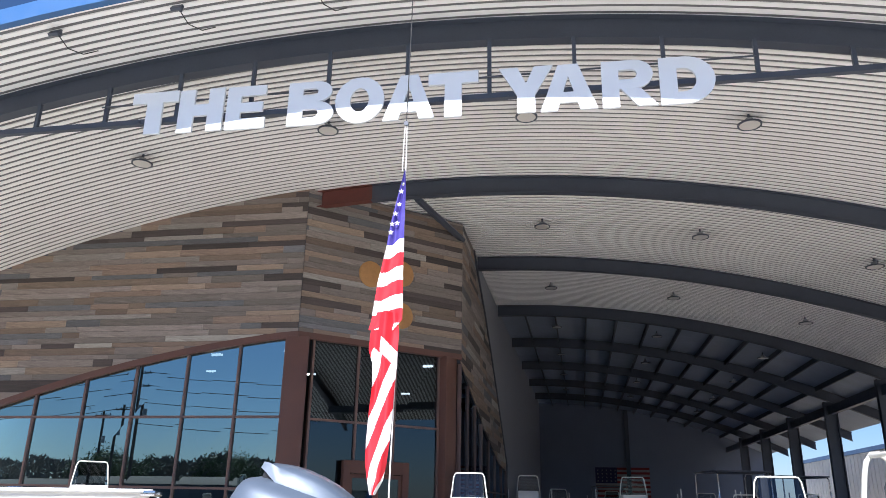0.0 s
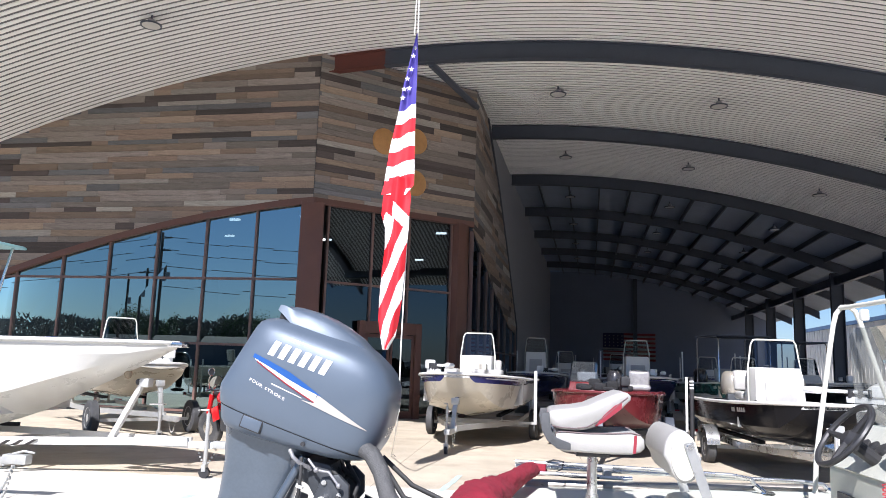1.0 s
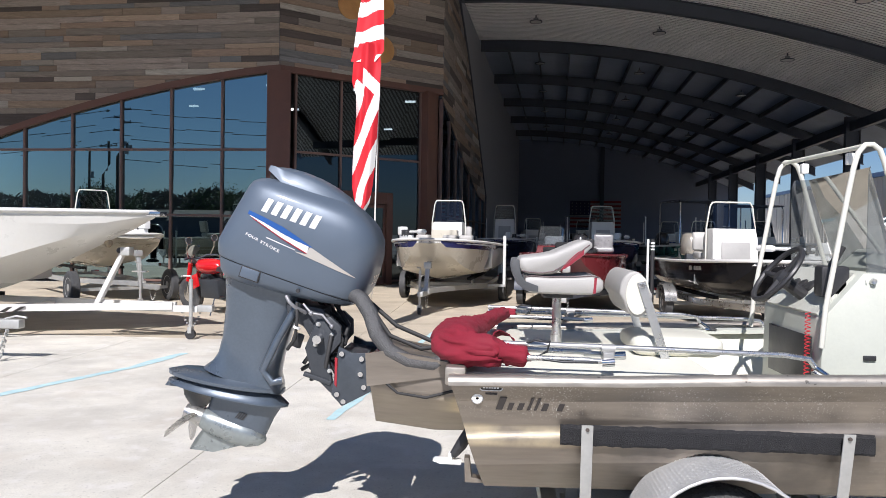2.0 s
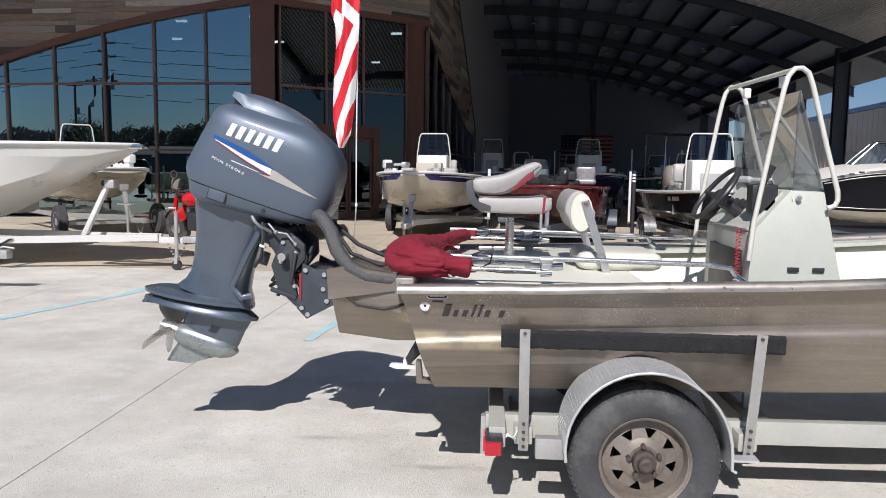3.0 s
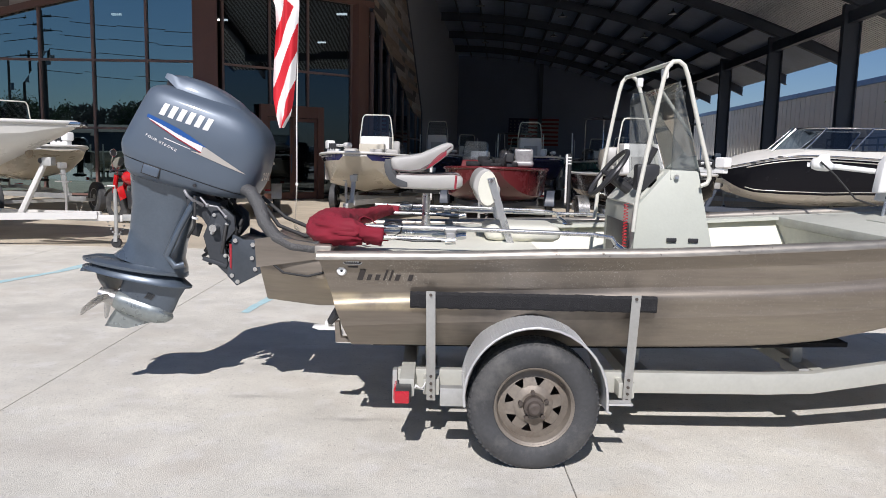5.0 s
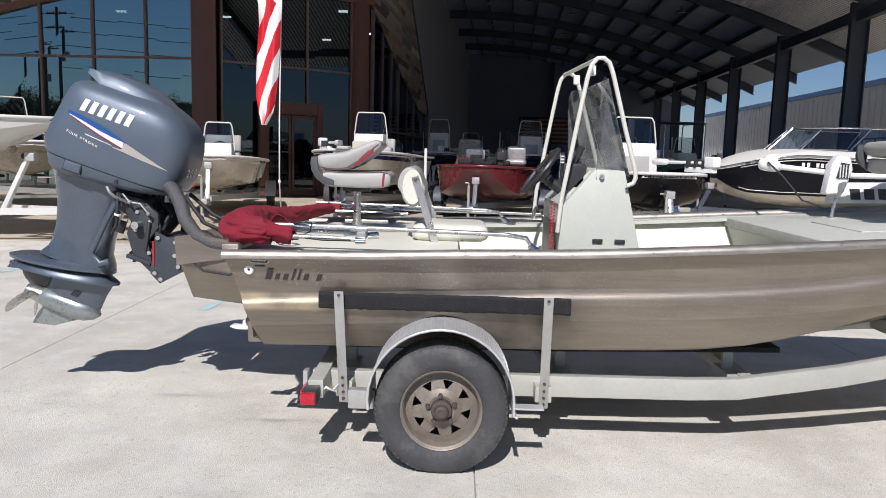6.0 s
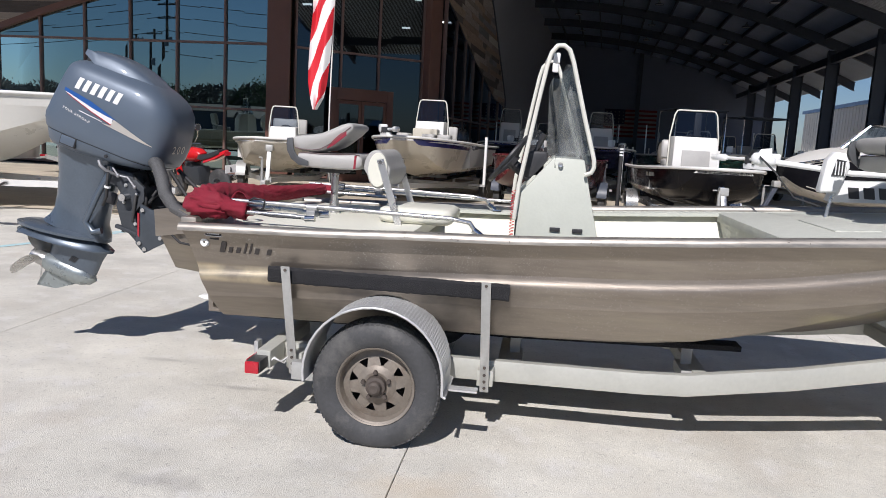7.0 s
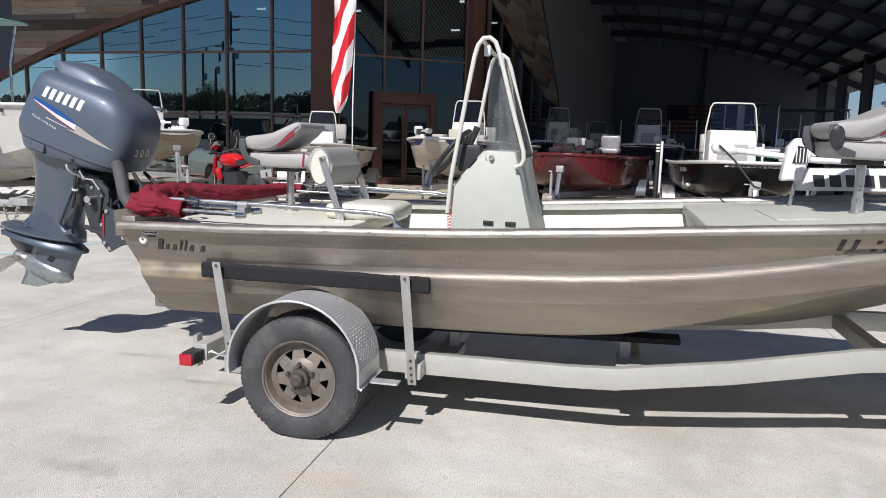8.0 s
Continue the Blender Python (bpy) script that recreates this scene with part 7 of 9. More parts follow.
    jk = part("jack", Shape().tube([(jx, -0.11, 0.15), (jx, -0.11, 0.95)], 0.03, 10), GALV, tr)
    part("jack_wheel", Shape().lathe([(-0.03, 0.02), (-0.03, 0.08), (0.03, 0.08), (0.03, 0.02)], (jx, -0.11, 0.082), "y", 16), PLASTIC, jk)
    part("jack_fork", Shape().box(jx - 0.03, jx + 0.03, -0.16, -0.06, 0.1, 0.2), GALV, jk)
    part("jack_crank", Shape().tube([(jx, -0.11, 0.95), (jx, -0.11, 1.0), (jx - 0.12, -0.13, 1.0), (jx - 0.12, -0.2, 1.0)], 0.012, 6), GALV, jk)
    px = L * 0.985 + 0.1 + post_x
    part("winch_post", Shape().loft([[(px + 0.25 + lean, -0.045, 0.48), (px + 0.34 + lean, -0.045, 0.48), (px + 0.34 + lean, 0.045, 0.48), (px + 0.25 + lean, 0.045, 0.48)], [(px - 0.02, -0.045, zk + post_h - 0.03), (px + 0.07, -0.045, zk + post_h), (px + 0.07, 0.045, zk + post_h), (px - 0.02, 0.045, zk + post_h - 0.03)]]), paint, tr, bevel=0.005)
    part("winch", Shape().box(px - 0.02, px + 0.14, -0.08, 0.08, zk + post_h - 0.12, zk + post_h + 0.02), GALV, tr, bevel=0.02)
    part("bow_roller", Shape().lathe([(-0.07, 0.03), (-0.04, 0.05), (0.04, 0.05), (0.07, 0.03)], (px - 0.05, 0, zk + post_h - 0.04), "y", 14), PLASTIC, tr)
    # slack safety chain under the coupler
    ch = Shape()
    for k in range(12):
        t = k / 11
        ch.ball((L + tongue * (0.6 + 0.4 * t), 0.07, 0.40 - 0.22 * math.sin(math.pi * t)), (0.022, 0.012, 0.014), 6, 4)
    part("safety_chain", ch, GALV, tr)["kind"] = "stuff"
    return tr


def boat_body(m, name, label, L, B, zk, zs, zb, full, lower, upper, deck, band=0.3, group="boats in the yard", steep=False, split=0.3, chine_at=0.22):
    half, gun, keel = hull_form(L, B, zk, zs, zb, full, steep)
    bt = thing(name, label, "boat", m, group=group)
    xs = [L * k / 18 for k in range(17)] + [L * 0.93, L * 0.965, L * 0.985, L]
    xs = sorted(set(xs))

    def ring(x):
        h, g, k = half(x), gun(x), keel(x)
        chine = k + (g - k) * chine_at
        pts = [(0.0, k), (h * 0.78, chine), (h * 0.93, max(k + (g - k) * split, g - band)), (h, g)]
        return pts

    low, up = Shape(), Shape()
    rows_l, rows_u = [], []
    for x in xs:
        p = ring(x)
        right = p[2::-1]
        rows_l.append([(x, y, z) for y, z in right] + [(x, -y, z) for y, z in p[1:3]])
        rows_u.append([[(x, s * p[2][0], p[2][1]), (x, s * p[3][0], p[3][1])] for s in (1, -1)])
    low.loft(rows_l, caps=False, closed=False)
    low.add(rows_l[0], [tuple(range(len(rows_l[0])))])
    low.add(rows_l[-1], [tuple(range(len(rows_l[0])))])
    part("hull", low, lower, bt, smooth=40)
    for i in (0, 1):
        up.loft([r[i] for r in rows_u], caps=False, closed=False)
    up.add([rows_u[0][0][0], rows_u[0][0][1], rows_u[0][1][1], rows_u[0][1][0]], [(0, 1, 2, 3)])
    up.add([rows_u[-1][0][0], rows_u[-1][0][1], rows_u[-1][1][1], rows_u[-1][1][0]], [(0, 1, 2, 3)])
    part("upper_hull", up, upper, bt, smooth=40)
    # cap and rub rail round the edge
    edge = [(x, half(x), gun(x)) for x in xs]
    loop = edge + [(x, -y, z) for x, y, z in reversed(edge)]
    part("rub_rail", Shape().tube([(x, y * 1.01, z) for x, y, z in loop], 0.035, 6), deck, bt, smooth=70)
    # inside: cockpit sole lower, fore deck high
    dk = Shape()
    rows = []
    for x in xs:
        if x >= L * 0.66:
            rows.append([(x, half(x) - 0.02, gun(x) - 0.03), (x, -half(x) + 0.02, gun(x) - 0.03), (x, -half(x) + 0.02, gun(x) - 0.08), (x, half(x) - 0.02, gun(x) - 0.08)])
    dk.loft(rows)
    part("fore_deck", dk, deck, bt)
    sole = Shape().loft([[(x, half(x) * 0.9, zk + 0.32), (x, -half(x) * 0.9, zk + 0.32), (x, -half(x) * 0.88, zk + 0.28), (x, half(x) * 0.88, zk + 0.28)] for x in (0.05, L * 0.3, L * 0.5, L * 0.67)])
    part("sole", sole, deck, bt)
    part("inner_liner", Shape().loft([[(x, s * (half(x) - 0.03), gun(x) - 0.01), (x, s * (half(x) - 0.17), gun(x) - 0.01), (x, s * (half(x) * 0.9 - 0.12), zk + 0.3), (x, s * (half(x) * 0.9 - 0.02), zk + 0.3)] for s in (1,) for x in (0.05, L * 0.3, L * 0.5, L * 0.67)]), deck, bt)
    part("inner_liner", Shape().loft([[(x, s * (half(x) - 0.03), gun(x) - 0.01), (x, s * (half(x) - 0.17), gun(x) - 0.01), (x, s * (half(x) * 0.9 - 0.12), zk + 0.3), (x, s * (half(x) * 0.9 - 0.02), zk + 0.3)] for s in (-1,) for x in (0.05, L * 0.3, L * 0.5, L * 0.67)]), deck, bt)
    part("deck_bulkhead", Shape().box(L * 0.66, L * 0.67, -half(L * 0.66) + 0.05, half(L * 0.66) - 0.05, zk + 0.3, gun(L * 0.66) - 0.05), deck, bt)
    part("aft_deck", Shape().box(0.04, 0.75, -half(0.3) + 0.06, half(0.3) - 0.06, gun(0) - 0.14, gun(0) - 0.06), deck, bt, bevel=0.02)
    # bow eye
    part("bow_eye", Shape().tube([(L * 0.955, -0.04, zk + 0.5), (L * 0.985, -0.04, zk + 0.5), (L * 0.985, 0.04, zk + 0.5), (L * 0.955, 0.04, zk + 0.5)], 0.012, 6), STAINLESS, bt)
    # cleats and registration bars near the bow
    for s in (1, -1):
        x = L * 0.80
        part("cleat", Shape().tube([(x - 0.1, s * (half(x) - 0.12), gun(x) + 0.03), (x + 0.1, s * (half(x) - 0.12), gun(x) + 0.03)], 0.014, 6), STAINLESS, bt)
        for k in range(7):
            if k == 2:
                continue
            xa = L * 0.62 + 0.1 * k
            ya = s * (half(xa) * 0.955 + 0.02)
            hb = min(band, 0.26)
            part("registration_bar", Shape().box(xa, xa + 0.06, ya - 0.012, ya + 0.012, gun(xa) - hb * 0.66, gun(xa) - hb * 0.36), DECAL_SILVER if upper in (BLACK_HULL, NAVY, MAROON, GREEN_HULL) else DECAL_BLACK, bt, smooth=0)
    return bt, half, gun


def add_console(bt, x, z, top, mat, w=0.36, screen_h=0.5, seat=True):
    """A moulded console facing the bow with a screen in a tube hoop."""
    h = top - screen_h
    c = part("console", Shape().loft([[(x - 0.32, -w, z), (x + 0.42, -w, z), (x + 0.42, w, z), (x - 0.32, w, z)], [(x - 0.30, -w, h - 0.2), (x + 0.34, -w * 0.96, h - 0.2), (x + 0.34, w * 0.96, h - 0.2), (x - 0.30, w, h - 0.2)],
                                      [(x - 0.16, -w * 0.95, h), (x + 0.26, -w * 0.92, h), (x + 0.26, w * 0.92, h), (x - 0.16, w * 0.95, h)]]), mat, bt, bevel=0.03, segments=3)
    part("front_hatch", Shape().loft([[(x + 0.425 + d, -w * 0.62, z + 0.2), (x + 0.425 + d, w * 0.62, z + 0.2), (x + 0.365 + d, w * 0.6, h - 0.28), (x + 0.365 + d, -w * 0.6, h - 0.28)] for d in (-0.02, 0.012)]), VINYL, c, bevel=0.01)
    sc = part("windscreen", Shape().add([(x + 0.24, -w * 0.9, h), (x + 0.24, w * 0.9, h), (x + 0.04, w * 0.8, top - 0.03), (x + 0.04, -w * 0.8, top - 0.03), (x - 0.05, w * 0.98, h), (x - 0.08, w * 0.9, top - 0.06), (x - 0.05, -w * 0.98, h), (x - 0.08, -w * 0.9, top - 0.06)],
                                        [(0, 1, 2, 3), (1, 4, 5, 2), (0, 3, 7, 6)]), SCREEN, bt, smooth=0)
    sc.visible_shadow = False
    hoop = [(x + 0.02, -w - 0.03, z + 0.1), (x + 0.03, -w - 0.03, h), (x + 0.03, -w * 0.92, top - 0.09), (x + 0.03, -w * 0.82, top - 0.01), (x + 0.03, -w * 0.7, top), (x + 0.03, w * 0.7, top), (x + 0.03, w * 0.82, top - 0.01), (x + 0.03, w * 0.92, top - 0.09), (x + 0.03, w + 0.03, h), (x + 0.02, w + 0.03, z + 0.1)]
    part("grab_rail", Shape().tube(hoop, 0.017, 8), STAINLESS if mat is not DECK_WHITE else RAIL_PAINT, bt, smooth=80)
    wheel = Shape().loft([[(math.cos(2 * math.pi * k / 20) * (0.17 + 0.014 * math.cos(q)), math.sin(2 * math.pi * k / 20) * (0.17 + 0.014 * math.cos(q)), 0.014 * math.sin(q)) for q in [2 * math.pi * j / 6 for j in range(6)]] for k in range(21)], caps=False)
    wheel.tube([(-0.16, 0, 0), (0.16, 0, 0)], 0.012, 6).tube([(0, -0.16, 0), (0, 0.16, 0)], 0.012, 6)
    part("steering_wheel", wheel.turn(Matrix.Translation((x - 0.36, 0, h - 0.1)) @ pose(0, 0, 0, 0, -60)), PLASTIC, bt)
    if seat:
        part("helm_seat", cushion(Shape(), x - 1.15, x - 0.62, -0.45, 0.45, z + 0.42, z + 0.58, 0.04), VINYL, bt, smooth=70)
        part("seat_base", Shape().box(x - 1.05, x - 0.7, -0.36, 0.36, z, z + 0.42), mat, bt, bevel=0.03)
        part("seat_back", cushion(Shape(), -0.06, 0.06, -0.45, 0.45, 0.0, 0.42, 0.03).turn(Matrix.Translation((x - 1.12, 0, z + 0.6)) @ pose(0, 0, 0, 0, -10)), VINYL, bt, smooth=70)


def add_outboard(bt, z, mat, size=1.0):
    s = size
    mo = part("outboard", Shape().loft([[(p[0] * s - 0.30, p[1] * s, q * s + z) for p in [(0.34 * math.cos(a) * k, 0.24 * math.sin(a) * k) for a in [2 * math.pi * j / 20 for j in range(20)]]] for q, k in ((0.18, 0.8), (0.24, 0.97), (0.45, 1.0), (0.62, 0.92), (0.72, 0.72), (0.76, 0.4))]), mat, bt, "outboard cowl", smooth=60)
    part("leg", Shape().loft([[(-0.30 + 0.13 * s * math.cos(a) * k, 0.08 * s * math.sin(a), zz) for a in [2 * math.pi * j / 12 for j in range(12)]] for zz, k in ((z + 0.2 * s, 1.5), (z - 0.1, 1.0), (z - 0.55, 0.9))]), mat, mo, smooth=60)
    part("gearcase", Shape().lathe([(-0.25, 0.02), (-0.15, 0.06), (0.1, 0.06), (0.2, 0.02)], (-0.30, 0, z - 0.62), "x", 14), mat, mo, smooth=60)
    part("bracket", Shape().box(-0.16, 0.02, -0.16, 0.16, z - 0.2, z + 0.2), MOTOR_DARK, mo, bevel=0.02)


def add_trolling(bt, x, y, z, dx=-1.0, white=True, yaw=0.0):
    mt = PLASTIC_WHITE if white else PLASTIC
    m = Matrix.Translation((x, y, z)) @ pose(0, 0, 0, 0, 0, yaw)
    a = part("trolling_motor", Shape().box(-0.1, 0.62, -0.06, 0.06, 0.02, 0.12).turn(m), mt, bt, "white bow trolling motor", bevel=0.012)
    part("motor_tube", Shape().tube([(-0.9, 0.02, 0.2), (0.5, 0.0, 0.2)], 0.03, 8).turn(m), mt, a, smooth=80)
    part("motor_pod", Shape().tube([(-1.12, 0.03, 0.2), (-1.05, 0.03, 0.2), (-0.72, 0.02, 0.2), (-0.62, 0.02, 0.2)], [0.02, 0.065, 0.065, 0.03], 10).turn(m), mt, a, smooth=80)
    part("head", Shape().box(0.42, 0.68, -0.09, 0.09, 0.12, 0.32).turn(m), mt, a, bevel=0.04, segments=3)
    for k in range(3):
        part("clamp", Shape().box(-0.05 + 0.2 * k, 0.01 + 0.2 * k, -0.08, 0.08, 0.1, 0.25).turn(m), PLASTIC, a, bevel=0.01)


def place(bow, heading, L):
    """The pose of a boat of length L whose bow stands over bow=(x, y) and points along heading, in degrees from -y towards +x."""
    a = radians(heading)
    d = (math.sin(a), -math.cos(a))
    return pose(bow[0] - d[0] * L, bow[1] - d[1] * L, 0, 0, 0, math.degrees(math.atan2(d[1], d[0])))


# cream bay boat with a navy band
_m = place((-1.86, 16.0), -5, 6.6)
bay, _h, _g = boat_body(_m, "bay_boat", "cream bay boat with a navy band and white console", 6.6, 2.6, 0.62, 1.45, 1.62, 0.40, CREAM_HULL, NAVY, DECK_WHITE, band=0.17, steep="raked")
add_console(bay, 3.7, 0.94, 2.6, DECK_WHITE, 0.40, 0.55)
add_outboard(bay, 1.2, DARK_COWL)
add_trolling(bay, 5.65, -0.62, 1.58, yaw=-150)
for _y in (-0.45, 0.2, 0.6):
    part("deck_seat", cushion(Shape(), 4.6, 5.0, _y - 0.16, _y + 0.16, 1.58, 1.72, 0.03), VINYL, bay, smooth=70)
part("ice_chest", Shape().box(4.15, 4.5, -0.32, 0.32, 1.4, 1.85), CREAM_HULL, bay, bevel=0.03)
bay_trailer = trailer_for(_m, 6.6, 2.5, 0.62, "galvanised trailer under the cream bay boat", GALV, tongue=0.7, wheel_x=0.42, guides=False, fenders=False, wr=0.37)
part("guide_post", Shape().tube([(3.4, 1.42, 0.45), (3.4, 1.42, 1.72)], 0.04, 10), PLASTIC_WHITE, bay_trailer, smooth=80)
part("guide_arm", Shape().box(3.36, 3.44, 0.9, 1.46, 0.41, 0.47), GALV, bay_trailer)

# cream flat skiff before the entrance
_m = place((-4.72, 15.35), 12, 5.2)
skiff, _h, _g = boat_body(_m, "skiff", "cream flat-bottomed skiff with a small white console", 5.2, 2.25, 0.60, 1.26, 1.42, 0.6, CREAM_HULL, CREAM_HULL, DECK_WHITE, band=0.12, steep="raked")
add_console(skiff, 2.9, 0.9, 2.2, DECK_WHITE, 0.34, 0.5)
add_outboard(skiff, 1.1, DARK_COWL, 0.85)
trailer_for(_m, 5.2, 2.25, 0.60, "galvanised trailer under the cream skiff", GALV, tongue=0.7, guides=False, post_h=0.66)

# white skiff behind the tall boat
_m = place((-8.55, 16.2), 46, 5.8)
skiff2, _h, _g = boat_body(_m, "skiff", "white skiff with a bow trolling motor behind a taller boat", 5.8, 2.1, 0.75, 1.42, 1.62, 0.8, CREAM_HULL, WHITE_HULL, DECK_WHITE)
add_console(skiff2, 2.6, 1.05, 2.72, DECK_WHITE, 0.40, 0.55)
add_outboard(skiff2, 1.25, DARK_COWL, 0.9)
add_trolling(skiff2, 4.9, 0.2, 1.62, yaw=10)
trailer_for(_m, 5.8, 2.1, 0.75, "galvanised trailer under the white skiff", GALV, tongue=1.0, wheel_x=0.85, fenders=False, wr=0.38)

# tall white centre-console boat, side on
_m = place((-5.86, 11.35), 88, 7.6)
tall, _h, _g = boat_body(_m, "centre_console_boat", "tall white centre-console boat with an aqua T-top on a white trailer", 7.6, 2.55, 0.55, 1.96, 2.0, 0.0, WHITE_HULL, WHITE_HULL, DECK_WHITE, band=0.20, steep="straight", chine_at=0.3, split=0.5)
add_console(tall, 3.4, 1.0, 3.0, DECK_WHITE, 0.5, 0.6)
add_outboard(tall, 1.5, WHITE_HULL, 1.15)
part("t_top", Shape().loft([[(x, -y, 3.60 + e), (x, y, 3.60 + e), (x, y * 0.97, 3.645 + e), (x, -y * 0.97, 3.645 + e)] for x, y, e in ((1.7, 0.8, -0.03), (1.9, 0.98, 0), (3.75, 0.98, 0), (4.15, 0.85, -0.03), (4.3, 0.6, -0.05))]), AQUA, tall, "pale aqua canopy with a white rim", bevel=0.02)
for _x, _y in ((2.2, -0.62), (2.2, 0.62), (3.9, -0.62), (3.9, 0.62)):
    part("top_leg", Shape().tube([(_x, _y, 1.0), (_x, _y * 0.95, 2.8), (_x + (0.1 if _x > 3 else -0.1), _y * 1.1, 3.6)], 0.025, 8), STAINLESS, tall, smooth=80)
part("keel_scuff", Shape().ball((6.83, 0, 1.50), (0.06, 0.07, 0.08), 14, 10), SCUFF, tall, "brown worn patch on the stem")
part("anchor_plate", Shape().box(7.1, 7.75, -0.12, 0.12, 1.93, 2.01), STAINLESS, tall, bevel=0.01)
tall_trailer = trailer_for(_m, 7.6, 2.55, 0.58, "white I-beam trailer under the tall white boat", DECK_WHITE, tongue=0.75, wheel_x=0.3, lean=-0.75, post_h=0.84, post_x=-0.5, jack_at=0.9)
part("lettering_bars", Shape().box(4.3, 5.1, -1.01, -1.0, 0.43, 0.455), DECAL_BLACK, tall_trailer)
for _k in range(5):
    _x = 5.25 + 0.13 * _k
    part("stripe", Shape().hexa([(_x, -1.012 + 0.12 * _k, 0.42), (_x + 0.07, -1.0 + 0.12 * _k, 0.42), (_x + 0.07, -0.95 + 0.12 * _k, 0.42), (_x, -0.95 + 0.12 * _k, 0.42),
                                 (_x + 0.14, -1.0 + 0.12 * _k, 0.5), (_x + 0.19, -1.0 + 0.12 * _k, 0.5), (_x + 0.19, -0.95 + 0.12 * _k, 0.5), (_x + 0.14, -0.95 + 0.12 * _k, 0.5)]), DECAL_BLACK, tall_trailer)

# maroon bass boat
_m = place((1.08, 15.35), -9, 5.8)
bass, _h, _g = boat_body(_m, "bass_boat", "glossy maroon bass boat with a low windscreen", 5.8, 2.5, 0.50, 1.26, 1.36, 0.42, MAROON_LOW, MAROON, MAROON, band=0.62, steep=True, split=0.2, chine_at=0.12)
SPACE[bass.name] = Matrix.Translation((0, 0, 0.12))
for _y in (-0.62,):
    part("dash", Shape().loft([[(2.35, _y - 0.38, 1.0), (2.95, _y - 0.38, 1.0), (2.95, _y + 0.38, 1.0), (2.35, _y + 0.38, 1.0)], [(2.45, _y - 0.34, 1.42), (2.75, _y - 0.3, 1.38), (2.75, _y + 0.3, 1.38), (2.45, _y + 0.34, 1.42)]]), MAROON, bass, bevel=0.03)
    _p = part("windscreen", Shape().add([(2.8, _y - 0.3, 1.38), (2.8, _y + 0.3, 1.38), (2.5, _y + 0.26, 1.86), (2.5, _y - 0.26, 1.86), (2.4, _y + 0.36, 1.4), (2.35, _y + 0.32, 1.8), (2.4, _y - 0.36, 1.4), (2.35, _y - 0.32, 1.8)], [(0, 1, 2, 3), (1, 4, 5, 2), (0, 3, 7, 6)]), BASS_SCREEN, bass, smooth=0)
    _p.visible_shadow = False
    part("seat", cushion(Shape(), 1.3, 1.8, _y - 0.26, _y + 0.26, 1.0, 1.14, 0.04), VINYL, bass, smooth=70)
    part("seat_back", cushion(Shape(), 1.25, 1.38, _y - 0.26, _y + 0.26, 1.12, 1.62, 0.04), VINYL, bass, smooth=70)
SATIN = material("satin_seat_cover", (0.34, 0.33, 0.33), 0.36, 0.3, vary=0.3, scale=14, fine=60, bump=0.3)
part("folded_seat", cushion(Shape(), 3.76, 4.22, 0.46, 0.94, 1.25, 1.40, 0.05), SATIN, bass, "seat in a satin silver cover", smooth=70)
part("seat_back", cushion(Shape(), -0.06, 0.07, -0.22, 0.22, 0.0, 0.36, 0.05).turn(Matrix.Translation((3.80, 0.70, 1.34)) @ pose(0, 0, 0, 0, 14)), SATIN, bass, smooth=70)
for _x, _y, _hh in ((4.5, -0.4, 0.10), (4.3, -0.5, 0.13), (4.7, 0.1, 0.09), (4.6, -0.1, 0.16), (3.9, 0.6, 0.10), (4.15, 0.15, 0.20), (4.0, -0.25, 0.24), (4.35, 0.45, 0.12)):
    part("deck_bag", cushion(Shape(), _x - 0.16, _x + 0.16, _y - 0.13, _y + 0.13, 1.24, 1.24 + _hh, 0.03), CARPET, bass, "dark bag on the fore deck", smooth=70)
add_trolling(bass, 4.5, 0.35, 1.24, white=False, yaw=8)
add_outboard(bass, 0.95, DARK_COWL)
trailer_for(_m, 5.8, 2.5, 0.62, "dark trailer under the maroon bass boat", STEEL_DARK, tongue=0.7, wheel_x=0.45, guides=False)
guide = thing("guide_pole", "dark upright pole with white marks near its top", "pole", pose(3.12, 16.8, 0))
part("pole", Shape().tube([(0, 0, 0.02), (0, 0, 1.71)], 0.045, 12), PLASTIC, guide, smooth=80)
part("foot_plate", Shape().box(-0.15, 0.15, -0.15, 0.15, 0.0, 0.02), STEEL_DARK, guide, bevel=0.004)
for _k in range(3):
    part("white_mark", Shape().tube([(0, 0, 1.46 + 0.07 * _k), (0, 0, 1.495 + 0.07 * _k)], 0.0475, 12), PLASTIC_WHITE, guide, smooth=80)

# black flats skiff
_m = place((4.52, 12.9), 1, 5.5)
flats, _h, _g = boat_body(_m, "flats_skiff", "black flats skiff with white decks and a white console", 5.5, 2.1, 0.55, 1.24, 1.36, 0.95, BLACK_HULL, BLACK_HULL, DECK_WHITE, band=0.4, steep=True)
add_console(flats, 2.7, 0.87, 2.5, DECK_WHITE, 0.47, 0.55)
add_outboard(flats, 1.15, SILVER_COWL, 0.95)
add_trolling(flats, 4.75, 0.62, 1.37, yaw=25)
part("power_pole", Shape().box(-0.12, 0.0, 0.55, 0.72, 1.0, 2.6), PLASTIC, flats, bevel=0.02)
trailer_for(_m, 5.5, 2.05, 0.55, "aluminium trailer under the black flats skiff", ALU, tongue=0.5)

# black and white runabout, side on, its bow drooping
_m = place((6.5, 16.35), -84, 6.4)
run = thing("runabout", "black and white runabout with a wrap-round windscreen", "boat", _m, group="boats in the yard")
RL = 6.4


def run_top(x):
    return 1.88 - 0.44 * max(x / RL - 0.72, 0) ** 2 / 0.0784


